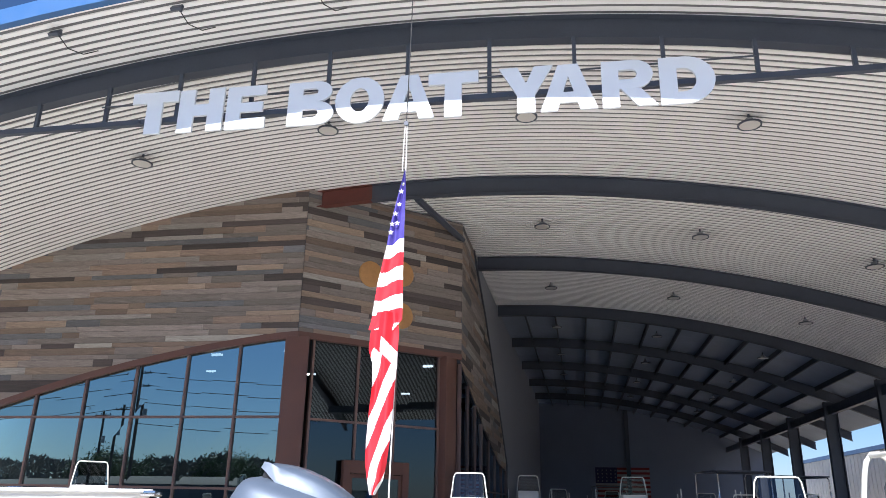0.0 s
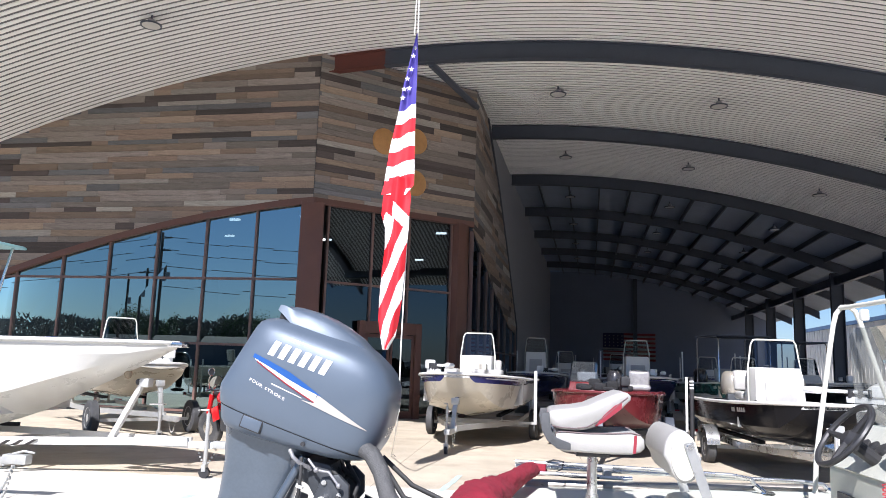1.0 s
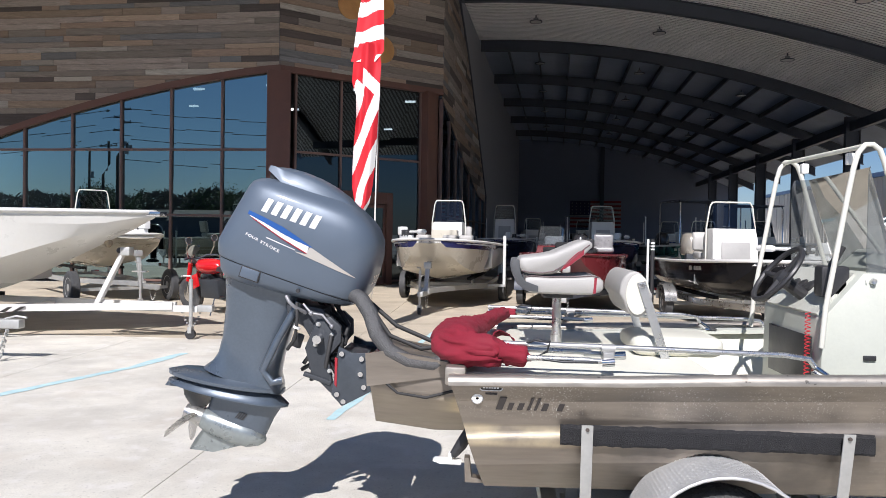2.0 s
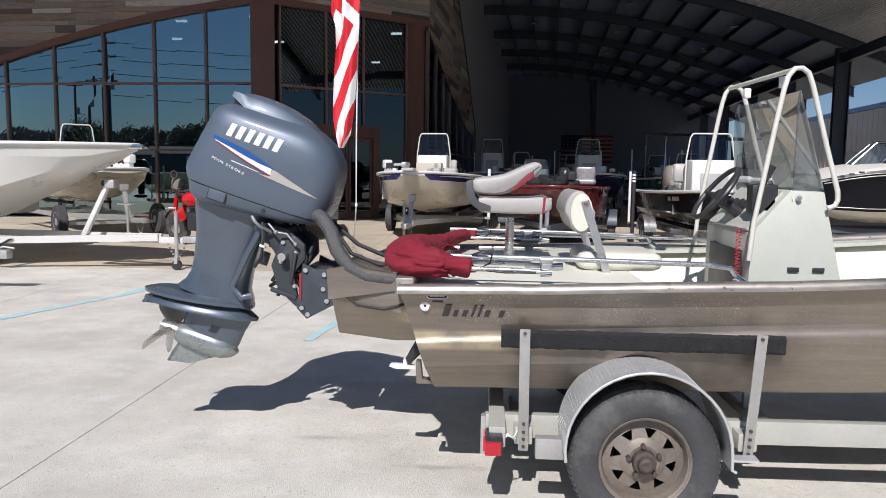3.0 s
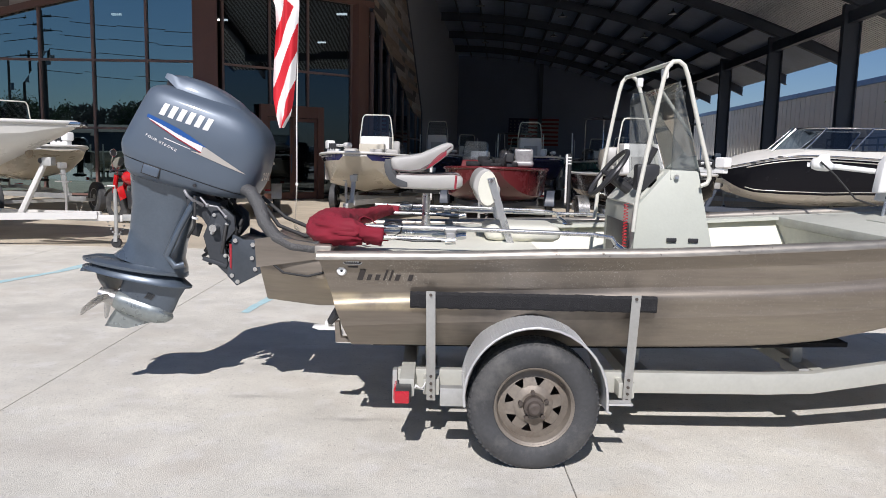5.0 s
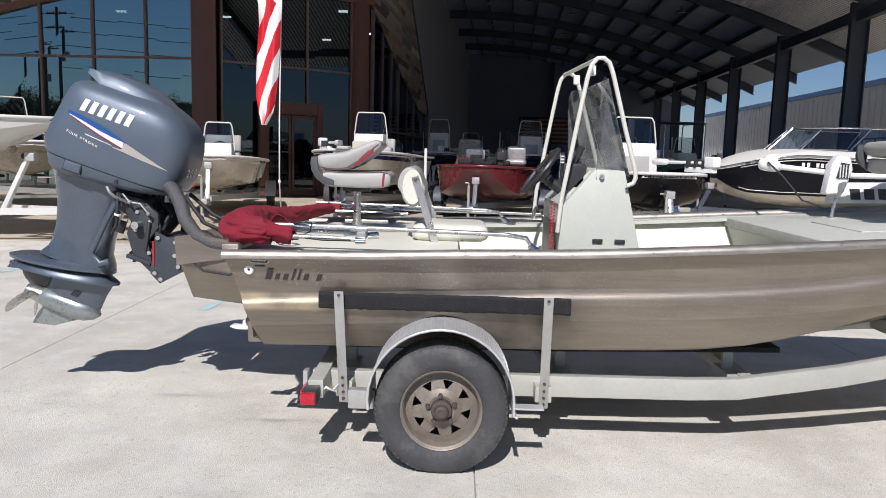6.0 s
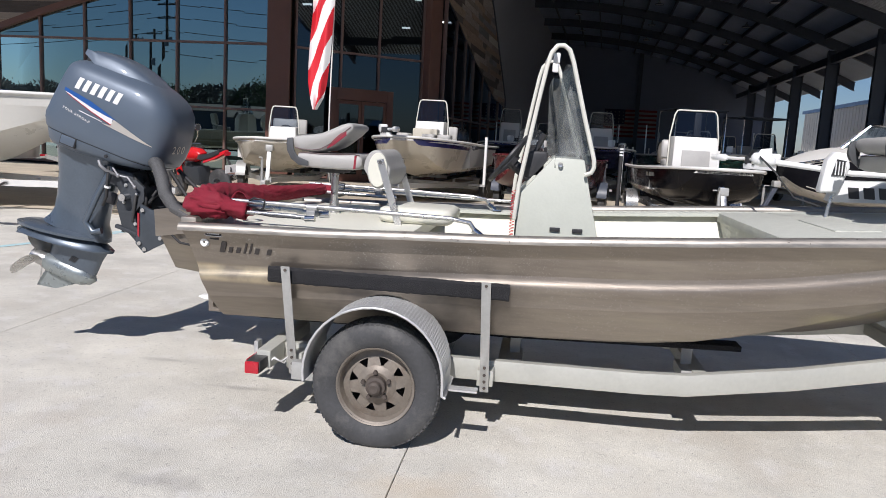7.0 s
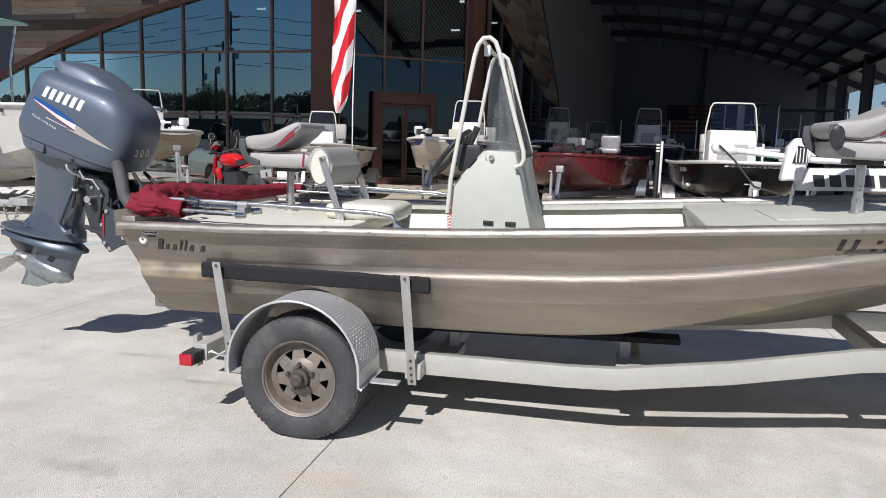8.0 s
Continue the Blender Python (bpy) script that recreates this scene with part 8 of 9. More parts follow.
def run_half(x):
    return 1.22 * lerp([(0, 0.94), (0.3, 1), (0.6, 0.99), (0.75, 0.93), (0.86, 0.79), (0.93, 0.60), (0.97, 0.42), (0.99, 0.27), (1, 0.12)], x / RL)


def run_keel(x):
    return 0.62 + (run_top(x) - 0.22 - 0.62) * lerp([(0.7, 0), (0.84, 0.08), (0.92, 0.24), (0.96, 0.45), (0.985, 0.72), (1, 1)], x / RL)


def run_line(x, k):
    """Points of the side from the keel up: chine, boot line, colour line, edge."""
    h, g, z = run_half(x), run_top(x), run_keel(x)
    colour = lerp([(0, 0.72), (0.35, 0.80), (0.62, 0.86), (0.85, 0.90), (1, 0.93)], x / RL)
    return [(0.0, z), (0.84 * h, z + lerp([(0, 0.16), (0.6, 0.15), (0.85, 0.11), (1, 0.04)], x / RL) * (g - z)), (0.95 * h, z + lerp([(0, 0.27), (0.6, 0.25), (0.85, 0.20), (1, 0.08)], x / RL) * (g - z)), (1.0 * h, z + 0.62 * (g - z)), (0.995 * h, z + colour * (g - z)), (0.97 * h, g)][k]


_xs = [RL * k / 24 for k in range(22)] + [RL * q for q in (0.9, 0.925, 0.95, 0.965, 0.98, 0.99, 1.0)]
_xs = sorted(set(_xs))
for _nm, _ks, _mt in (("hull_bottom", (0, 1, 2), WHITE_HULL), ("black_side", (2, 3, 4), BLACK_HULL), ("white_topside", (4, 5), WHITE_HULL)):
    for _sd in (1, -1):
        _s = Shape().loft([[(x, _sd * run_line(x, k)[0], run_line(x, k)[1]) for k in _ks] for x in _xs], caps=False, closed=False)
        part(_nm, _s, _mt, run, smooth=60)
_s = Shape()
_s.add([(0.0, s * run_line(0, k)[0], run_line(0, k)[1]) for s, ks in ((1, (0, 1, 2, 3, 4, 5)), (-1, (5, 4, 3, 2, 1))) for k in ks], [tuple(range(11))])
part("transom", _s, BLACK_HULL, run, smooth=0)
_s = Shape().add([(RL, s * run_line(RL, k)[0], run_line(RL, k)[1]) for s, ks in ((1, (0, 1, 2, 3, 4, 5)), (-1, (5, 4, 3, 2, 1))) for k in ks], [tuple(range(11))])
part("stem", _s, BLACK_HULL, run, smooth=0)
for _sd in (1, -1):
    part("rub_rail", Shape().tube([(x, _sd * (run_half(x) + 0.005), run_line(x, 4)[1] + 0.05) for x in _xs], 0.018, 6), STAINLESS, run, smooth=80)
    part("pinstripe", Shape().tube([(x, _sd * (run_half(x) + 0.004), run_line(x, 4)[1] - 0.07 + 0.03 * x / RL) for x in _xs[:-4]], 0.012, 5), DECAL_SILVER, run, smooth=80)
    part("boot_stripe", Shape().tube([(x, _sd * (run_line(x, 2)[0] + 0.004), run_line(x, 2)[1] + 0.06) for x in _xs[:-4]], 0.012, 5), DECAL_SILVER, run, smooth=80)
    for _k in range(8):
        if _k != 2:
            _x = 4.1 + 0.1 * (8 - _k)
            part("registration_bar", Shape().box(_x, _x + 0.065, min(_sd * run_half(_x), _sd * (run_half(_x) + 0.012)), max(_sd * run_half(_x), _sd * (run_half(_x) + 0.012)), run_line(_x, 4)[1] - 0.19, run_line(_x, 4)[1] - 0.10), DECAL_WHITE, run, smooth=0)
    for _k in range(4):
        _x = 5.45 + 0.16 * _k
        part("vent", Shape().box(_x, _x + 0.09, _sd * run_half(_x) - 0.05, _sd * run_half(_x) + 0.012, run_top(_x) - 0.06, run_top(_x) - 0.03), PLASTIC, run)
_deck = [x for x in _xs if x >= 3.5]
part("fore_deck", Shape().loft([[(x, -run_half(x) * 0.97, run_top(x)), (x, -run_half(x) * 0.55, run_top(x) + 0.06), (x, run_half(x) * 0.55, run_top(x) + 0.06), (x, run_half(x) * 0.97, run_top(x))] for x in _deck]), DECK_WHITE, run, smooth=60)
for _sd in (1, -1):
    part("side_deck", Shape().loft([[(x, _sd * 0.97 * run_half(x), run_top(x)), (x, _sd * (run_half(x) - 0.22), run_top(x) + 0.02), (x, _sd * (run_half(x) - 0.24), 1.1), (x, _sd * (run_half(x) - 0.05), 1.1)] for x in (0.05, 1.2, 2.4, 3.6)]), DECK_WHITE, run)
part("sole", Shape().box(0.1, 3.7, -1.0, 1.0, 1.05, 1.1), GREY_HULL, run)
part("engine_hatch", Shape().box(0.05, 0.9, -1.0, 1.0, 1.6, 1.85), VINYL, run, bevel=0.05, segments=3)
_posts = [(2.6, 1.08), (3.9, 1.06), (4.85, 0.78), (5.15, 0.0), (4.85, -0.78), (3.9, -1.06), (2.6, -1.08)]


def screen_top(p):
    return (p[0] - (0.55 if p[0] > 3.5 else 0.30), p[1] * 0.9, 2.40 if p[0] > 2.5 else 2.36)


for (_a, _b), (_c, _d) in zip(_posts, _posts[1:]):
    _p = part("windscreen", Shape().add([(_a, _b, 1.90), (_c, _d, 1.90), screen_top((_c, _d)), screen_top((_a, _b))], [(0, 1, 2, 3)]), SCREEN, run, smooth=0)
    _p.visible_shadow = False
part("screen_frame", Shape().tube([screen_top(p) for p in _posts], 0.022, 6), STAINLESS, run, smooth=80)
part("screen_sill", Shape().tube([(a, b, 1.89) for a, b in _posts], 0.022, 6), PLASTIC, run, smooth=80)
for _q in _posts:
    part("screen_post", Shape().tube([(_q[0], _q[1], 1.89), screen_top(_q)], 0.018, 6), STAINLESS, run)
for _y in (-0.55, 0.55):
    part("seat_back", cushion(Shape(), 1.6, 1.75, _y - 0.28, _y + 0.28, 1.35, 2.1, 0.04), VINYL, run, smooth=70)
trailer_for(_m, 6.4, 2.45, 0.62, "dark trailer under the runabout", STEEL_DARK, tongue=0.5)

# boats deeper in the hall
for _bow, _hd, _L, _B, _lo, _up, _top, _lab, _kw in (
        ((-0.15, 27.0), -2, 6.8, 2.5, NAVY, NAVY, 2.95, "navy bay boat with a white console inside the hall", {}),
        ((3.3, 23.4), 0, 6.4, 2.4, NAVY, NAVY, 2.82, "dark navy bay boat with a white console inside the hall", {}),
        ((6.6, 21.5), 8, 6.0, 2.3, GREEN_HULL, GREEN_HULL, 2.3, "green skiff with a tall pipe frame inside the hall", {"frame": 1}),
        ((9.6, 24.5), 10, 6.2, 2.4, BLACK_HULL, GREY_HULL, 2.4, "dark pontoon-like boat with a pipe frame inside the hall", {"frame": 1}),
        ((1.6, 33.5), 4, 6.4, 2.4, GREY_HULL, GREY_HULL, 2.6, "grey boat standing deep in the hall", {}),
        ((7.3, 32.0), -6, 6.2, 2.4, WHITE_HULL, NAVY, 2.5, "white and navy boat standing deep in the hall", {}),
        ((10.6, 35.5), 4, 6.2, 2.4, WHITE_HULL, BLACK_HULL, 2.5, "white and black boat standing deep in the hall", {}),
        ((5.0, 42.0), 4, 6.2, 2.4, GREY_HULL, NAVY, 2.7, "navy boat near the back of the hall", {"frame": 1})):
    _m = place(_bow, _hd, _L)
    _bt, _h, _g = boat_body(_m, "bay_boat", _lab, _L, _B, 0.62, 1.45, 1.62, 0.5, _lo, _up, DECK_WHITE, group="boats in the hall")
    add_console(_bt, _L * 0.55, 0.94, _top, DECK_WHITE, 0.40, 0.55)
    add_outboard(_bt, 1.2, DARK_COWL)
    add_trolling(_bt, _L * 0.82, 0.4, 1.55, yaw=-20)
    for _x, _y in ((0.5, -0.9), (0.6, 0.9)):
        part("rod_holder", Shape().tube([(_x, _y, 1.4), (_x - 0.05, _y, 2.5)], 0.022, 6), PLASTIC_WHITE, _bt)
    if _kw:
        for _x0, _x1 in ((1.6, 3.4),):
            for _y in (-0.8, 0.8):
                part("frame_pipe", Shape().tube([(_x0, _y, 1.4), (_x0, _y, 2.85), (_x0 + 0.1, _y, 2.95), (_x1 - 0.1, _y, 2.95), (_x1, _y, 2.85), (_x1, _y, 1.4)], 0.022, 8), STAINLESS, _bt, smooth=80)
            part("frame_top", Shape().box(_x0, _x1, -0.85, 0.85, 2.95, 2.99), STEEL_DARK, _bt, bevel=0.01)
    trailer_for(_m, _L, _B, 0.62, "galvanised trailer under " + _lab.split(" with")[0].split(" standing")[0], GALV, tongue=0.9)

# ---- flag on its rope ----
FLAG_RED = material("flag_red", (0.55, 0.01, 0.02), 0.7, vary=0.06, scale=3, fine=200, bump=0.1)
FLAG_WHITE = material("flag_white", (0.82, 0.81, 0.79), 0.7, vary=0.03, scale=3, fine=200, bump=0.1)
FLAG_BLUE = material("flag_blue", (0.055, 0.04, 0.26), 0.7, vary=0.06, scale=3, fine=200, bump=0.1)
ROPE = material("white_rope", (0.75, 0.73, 0.68), 0.8, vary=0.1, scale=30, bump=0.3)
flag = thing("hanging_flag", "red, white and blue striped flag hanging limp from a white rope", "flag", Matrix.LocRotScale((-2.515, 11.96, 0.276), None, (0.845, 0.845, 0.845)))


def flag_surface(rows, depth, mat_of, n=14, seed=1):
    """Cloth between two edges: rows of (z, left x, right x), with soft folds in y."""
    r = random.Random(seed)
    ph = [r.uniform(0, 6.28) for _ in range(4)]
    s = Shape()
    grid = []
    zs = [r0[0] for r0 in rows]
    steps = 240
    for i in range(steps + 1):
        z = zs[0] + (zs[-1] - zs[0]) * i / steps
        a = lerp([(-q[0], q[1]) for q in rows], -z)
        b = lerp([(-q[0], q[2]) for q in rows], -z)
        line = []
        for k in range(n + 1):
            t = k / n
            y = depth * (math.sin(t * 7 + ph[0] + z * 0.7) * 0.6 + math.sin(t * 13 + ph[1] - z * 1.3) * 0.25)
            line.append((a + (b - a) * t, y, z))
        grid.append(line)
    m = n + 1
    pts = [p for l in grid for p in l]
    faces, mi = [], []
    for i in range(steps):
        for k in range(n):
            faces.append((i * m + k, i * m + k + 1, (i + 1) * m + k + 1, (i + 1) * m + k))
            z = (grid[i][k][2] + grid[i + 1][k][2]) / 2
            mi.append(mat_of((k + 0.5) / n, z))
    s.v, s.f, s.mi = pts, faces, mi
    return s


def upper_stripe(t, z):
    d = z + (1 - t) * 0.16 + 0.03 * math.sin(7 * t)
    if d > 6.92:
        return 2
    k = int((6.92 - d) / 0.285)
    return 1 if k % 2 == 0 else 0


def lower_stripe(t, z):
    d = z - t * 1.3
    e = z + 0.5 * t
    if e > 5.22:
        return 0
    if e > 4.80:
        return 1 if t > 0.42 and e < 5.12 else 0
    return 1 if int((d + 10.05) / 0.56) % 2 else 0


_rows = [(8.40, 0.20, 0.22), (7.9, 0.10, 0.245), (7.2, -0.04, 0.245), (6.7, -0.10, 0.25), (6.0, -0.24, 0.255), (5.5, -0.30, 0.27), (5.25, -0.33, 0.27), (5.05, -0.38, 0.10)]
part("upper_fold", flag_surface(_rows, 0.05, upper_stripe, 44, 2), [FLAG_RED, FLAG_WHITE, FLAG_BLUE], flag, smooth=60)
_rows = [(5.40, -0.30, 0.16), (5.0, -0.42, 0.22), (4.65, -0.44, 0.20), (4.4, -0.34, 0.20), (4.0, -0.32, 0.17), (3.5, -0.36, 0.15), (3.0, -0.38, 0.12), (2.6, -0.37, 0.08), (2.3, -0.30, 0.03), (2.05, -0.21, -0.10)]
_rows = [(z, b - 0.86 * (b - a), b) for z, a, b in _rows]
part("lower_fold", flag_surface(_rows, 0.11, lower_stripe, 44, 5).turn(pose(0, -0.06, 0)), [FLAG_RED, FLAG_WHITE, FLAG_BLUE], flag, smooth=60)

def star(cx, cz, r, y):
    p = []
    for k in range(10):
        a = math.pi / 2 + math.pi * k / 5
        q = r if k % 2 == 0 else r * 0.4
        p.append((cx + q * math.cos(a), cz + q * math.sin(a)))
    return Shape().prism(p, "y", y, y + 0.004)


for _x, _z in ((0.06, 7.42), (0.13, 7.62), (0.10, 7.22), (0.0, 7.2), (0.16, 7.90), (-0.02, 7.02)):
    part("star", star(_x, _z, 0.058, -0.058), FLAG_WHITE, flag, smooth=0)
rope = thing("flag_rope", "thin white flag rope from the roof edge to the ground", "rope", pose(-2.4, 11.96, 0), space=W)
part("halyard", Shape().tube([(-2.325, 11.93, 8.25), (-2.335, 12.03, 7.5), (-2.36, 12.05, 5.65), (-2.385, 12.03, 3.8), (-2.40, 11.98, 2.1), (-2.40, 11.98, 1.06), (-2.55, 12.7, 0.66), (-2.98, 14.8, 0.03)], 0.012, 6), ROPE, rope, smooth=80)
part("halyard", Shape().tube([(-2.355, 11.93, 8.25), (-2.375, 11.94, 7.8), (-2.38, 11.95, 7.35)], 0.010, 6), ROPE, rope, smooth=80)
part("hanger", Shape().tube([(-2.34, 11.93, 8.30), (-2.33, 12.0, 9.6), (-2.32, 12.05, 11.75)], 0.010, 6), CABLE, rope, smooth=80)
part("pulley", Shape().lathe([(-0.03, 0.02), (-0.03, 0.045), (0.03, 0.045), (0.03, 0.02)], (-2.34, 11.93, 8.26), "y", 14), STEEL_DARK, rope)
part("snap_hook", Shape().ball((-2.355, 11.93, 7.1), (0.028, 0.02, 0.036), 8, 6), STAINLESS, rope)
part("knot", Shape().ball((-2.40, 11.98, 1.06), (0.025, 0.025, 0.036), 8, 6), ROPE, rope)
part("ground_hook", Shape().tube([(-2.98, 14.8, 0.0), (-2.98, 14.8, 0.03), (-2.94, 14.8, 0.05), (-2.90, 14.8, 0.0)], 0.01, 6), STAINLESS, rope)

# large flag on the back wall; the hall's gloom is put into its colours
DIM_RED = material("dim_flag_red", (0.22, 0.03, 0.035), 0.9, vary=0.2, scale=1.5, fine=60, bump=0.1)
DIM_WHITE = material("dim_flag_white", (0.30, 0.29, 0.28), 0.9, vary=0.2, scale=1.5, fine=60, bump=0.1)
DIM_BLUE = material("dim_flag_blue", (0.03, 0.028, 0.08), 0.9, vary=0.2, scale=1.5, fine=60, bump=0.1)
back_flag = thing("wall_flag", "large striped flag on the dark back wall, gloom put into its colours", "flag", HALL)
for _k in range(13):
    part("stripe", Shape().box(0.85, 6.1, 79.12, 79.16, 2.75 + 0.215 * _k, 2.75 + 0.215 * (_k + 1)), DIM_RED if _k % 2 == 0 else DIM_WHITE, back_flag, smooth=0)
part("canton", Shape().box(0.85, 2.95, 79.10, 79.115, 2.75 + 0.215 * 6, 2.75 + 0.215 * 13), DIM_BLUE, back_flag, smooth=0)
for _i in range(4):
    for _j in range(5):
        part("star", star(1.1 + 0.42 * _j, 4.25 + 0.34 * _i, 0.1, 79.09), DIM_WHITE, back_flag, smooth=0)

# ---- red motorcycle ----
MOTO_RED = material("red_paint", (0.55, 0.012, 0.015), 0.2, vary=0.04, bump=0.0, coat=0.7)
moto = thing("motorcycle", "small red and black motorcycle leaning on its stand", "motorcycle", Matrix.LocRotScale((-6.15, 14.9, 0), Euler((radians(-6), 0, radians(150))), (1.2, 1.2, 1.2)))
for _x, _n in ((-0.66, "rear"), (0.68, "front")):
    _w = part("wheel", Shape().lathe([(-0.05, 0.21), (-0.06, 0.25), (-0.045, 0.29), (0.0, 0.305), (0.045, 0.29), (0.06, 0.25), (0.05, 0.21)], (_x, 0, 0.305), "y", 32), RUBBER, moto, "black motorcycle tyre")
    part("rim", Shape().lathe([(-0.03, 0.19), (-0.04, 0.215), (0.04, 0.215), (0.03, 0.19)], (_x, 0, 0.305), "y", 28), PLASTIC, _w)
    for _k in range(6):
        _a = math.pi * _k / 3
        part("spoke", Shape().tube([(_x, 0, 0.305), (_x + 0.2 * math.cos(_a), 0, 0.305 + 0.2 * math.sin(_a))], 0.014, 6), PLASTIC, _w)
    part("brake_disc", Shape().lathe([(0.055, 0.05), (0.055, 0.13), (0.06, 0.13), (0.06, 0.05)], (_x, 0, 0.305), "y", 24), STAINLESS, _w)
part("tank", Shape().loft([oval(0.12, q, b, f, w, 20, 2.2) for q, b, f, w in ((0.70, 0.20, 0.24, 0.11), (0.78, 0.34, 0.30, 0.16), (0.86, 0.38, 0.31, 0.17), (0.93, 0.28, 0.26, 0.13), (0.96, 0.10, 0.12, 0.06))]), MOTO_RED, moto, "glossy red fuel tank", smooth=60)
part("seat", Shape().loft([[(x, -w, z), (x, w, z), (x, w * 0.8, z + 0.09), (x, -w * 0.8, z + 0.09)] for x, w, z in ((-0.10, 0.09, 0.76), (-0.3, 0.14, 0.75), (-0.55, 0.12, 0.80), (-0.78, 0.08, 0.88))]), PLASTIC, moto, bevel=0.02)
part("tail", Shape().loft([[(x, -w, z), (x, w, z), (x, w * 0.7, z + h), (x, -w * 0.7, z + h)] for x, w, z, h in ((-0.35, 0.13, 0.70, 0.08), (-0.65, 0.10, 0.78, 0.09), (-0.92, 0.05, 0.90, 0.06))]), MOTO_RED, moto, bevel=0.01)
part("tail_lamp", Shape().box(-0.96, -0.91, -0.05, 0.05, 0.86, 0.92), LAMP_RED, moto)
part("plate", Shape().box(-1.0, -0.985, -0.11, 0.11, 0.56, 0.70), DECAL_WHITE, moto)
part("rear_guard", Shape().tube([(-0.88, 0, 0.86), (-0.97, 0, 0.72), (-1.0, 0, 0.58)], 0.02, 6), PLASTIC, moto)
part("engine", Shape().box(-0.22, 0.26, -0.14, 0.14, 0.28, 0.62), MOTOR_DARK, moto, bevel=0.05)
for _k in range(5):
    part("cooling_fin", Shape().box(-0.02, 0.2, -0.13, 0.13, 0.61 + 0.022 * _k, 0.618 + 0.022 * _k), MOTOR_DARK, moto)
part("exhaust", Shape().tube([(0.2, -0.1, 0.5), (0.24, -0.13, 0.3), (0.0, -0.16, 0.22), (-0.4, -0.17, 0.32), (-0.85, -0.18, 0.45)], [0.022, 0.022, 0.025, 0.05, 0.05], 10), STAINLESS, moto, smooth=80)
for _y in (-0.1, 0.1):
    part("fork", Shape().tube([(0.68, _y, 0.305), (0.48, _y, 0.95)], 0.024, 8), STAINLESS, moto, smooth=80)
    part("mirror_stalk", Shape().tube([(0.38, _y * 2.4, 1.0), (0.33, _y * 2.9, 1.14), (0.30, _y * 2.7, 1.24)], 0.010, 6), STAINLESS, moto)
    _mr = part("mirror", Shape().lathe([(-0.012, 0.01), (-0.010, 0.058), (0.0, 0.064), (0.012, 0.058), (0.03, 0.03)], (0, 0, 0), "x", 20).turn(Matrix.Translation((0.29, _y * 2.7, 1.29)) @ pose(0, 0, 0, 0, 12)), PLASTIC, moto, "round mirror", smooth=50)
    part("mirror_rim", Shape().tube([(0.276, _y * 2.7 + 0.062 * math.cos(q), 1.292 + 0.062 * math.sin(q)) for q in [2 * math.pi * k / 20 for k in range(21)]], 0.006, 6), STAINLESS, _mr, smooth=80)
    part("swingarm", Shape().box(-0.68, -0.15, _y - 0.015, _y + 0.015, 0.28, 0.34), STAINLESS, moto)
for _y in (-0.1, 0.1):
    part("fork_guard", Shape().tube([(0.60, _y, 0.56), (0.50, _y, 0.88)], 0.042, 10), MOTO_RED, moto, "red fork cover", smooth=80)
part("front_guard", Shape().loft([[(0.68 + 0.335 * math.cos(a), -0.06, 0.305 + 0.335 * math.sin(a)), (0.68 + 0.335 * math.cos(a), 0.06, 0.305 + 0.335 * math.sin(a)), (0.68 + 0.325 * math.cos(a), 0.06, 0.305 + 0.325 * math.sin(a)), (0.68 + 0.325 * math.cos(a), -0.06, 0.305 + 0.325 * math.sin(a))] for a in [radians(30 + 13 * k) for k in range(10)]]), PLASTIC, moto, smooth=60)
part("handlebar", Shape().tube([(0.34, -0.34, 0.98), (0.42, -0.2, 0.99), (0.46, -0.06, 0.95), (0.46, 0.06, 0.95), (0.42, 0.2, 0.99), (0.34, 0.34, 0.98)], 0.014, 8), STEEL_DARK, moto, smooth=80)
part("headlamp", Shape().ball((0.58, 0, 0.86), (0.06, 0.09, 0.07), 14, 10), PLASTIC, moto)
_p = part("fly_screen", Shape().loft([[(0.62, -0.14, 0.92), (0.66, 0, 0.93), (0.62, 0.14, 0.92)], [(0.56, -0.15, 1.05), (0.60, 0, 1.07), (0.56, 0.15, 1.05)], [(0.48, -0.10, 1.17), (0.5, 0, 1.19), (0.48, 0.10, 1.17)]], caps=False, closed=False), SCREEN, moto, smooth=60)
_p.visible_shadow = False
part("side_panel", Shape().prism([(0.25, 0.72), (0.42, 0.66), (0.36, 0.44), (0.2, 0.5)], "y", -0.19, -0.17), MOTO_RED, moto, bevel=0.004)
part("side_panel", Shape().prism([(0.25, 0.72), (0.42, 0.66), (0.36, 0.44), (0.2, 0.5)], "y", 0.17, 0.19), MOTO_RED, moto, bevel=0.004)
part("side_stand", Shape().tube([(-0.1, 0.12, 0.3), (-0.16, 0.3, 0.01)], 0.012, 6), STEEL_DARK, moto)

# trailer tongue with a chain that reaches in from the side
coup = thing("trailer_tongue", "galvanised trailer tongue with a coupler, jack and hanging chain", "trailer tongue", pose(-6.75, 8.95, 0))
part("bar", Shape().box(-3.4, 0.0, -0.06, 0.06, 0.40, 0.50), GALV, coup, bevel=0.006)
part("coupler", Shape().box(-0.05, 0.28, -0.07, 0.07, 0.42, 0.54), GALV, coup, bevel=0.025)
part("latch", Shape().tube([(0.05, 0, 0.54), (0.2, 0, 0.58), (0.34, 0, 0.56)], 0.014, 6), GALV, coup)
part("support", Shape().tube([(-0.35, -0.1, 0.0), (-0.35, -0.1, 0.5)], 0.03, 8), GALV, coup)
part("tyre", Shape().lathe([(-0.08, 0.19), (-0.1, 0.24), (-0.07, 0.325), (0.07, 0.325), (0.1, 0.24), (0.08, 0.19)], (-3.2, 0.0, 0.325), "y", 24), RUBBER, coup)
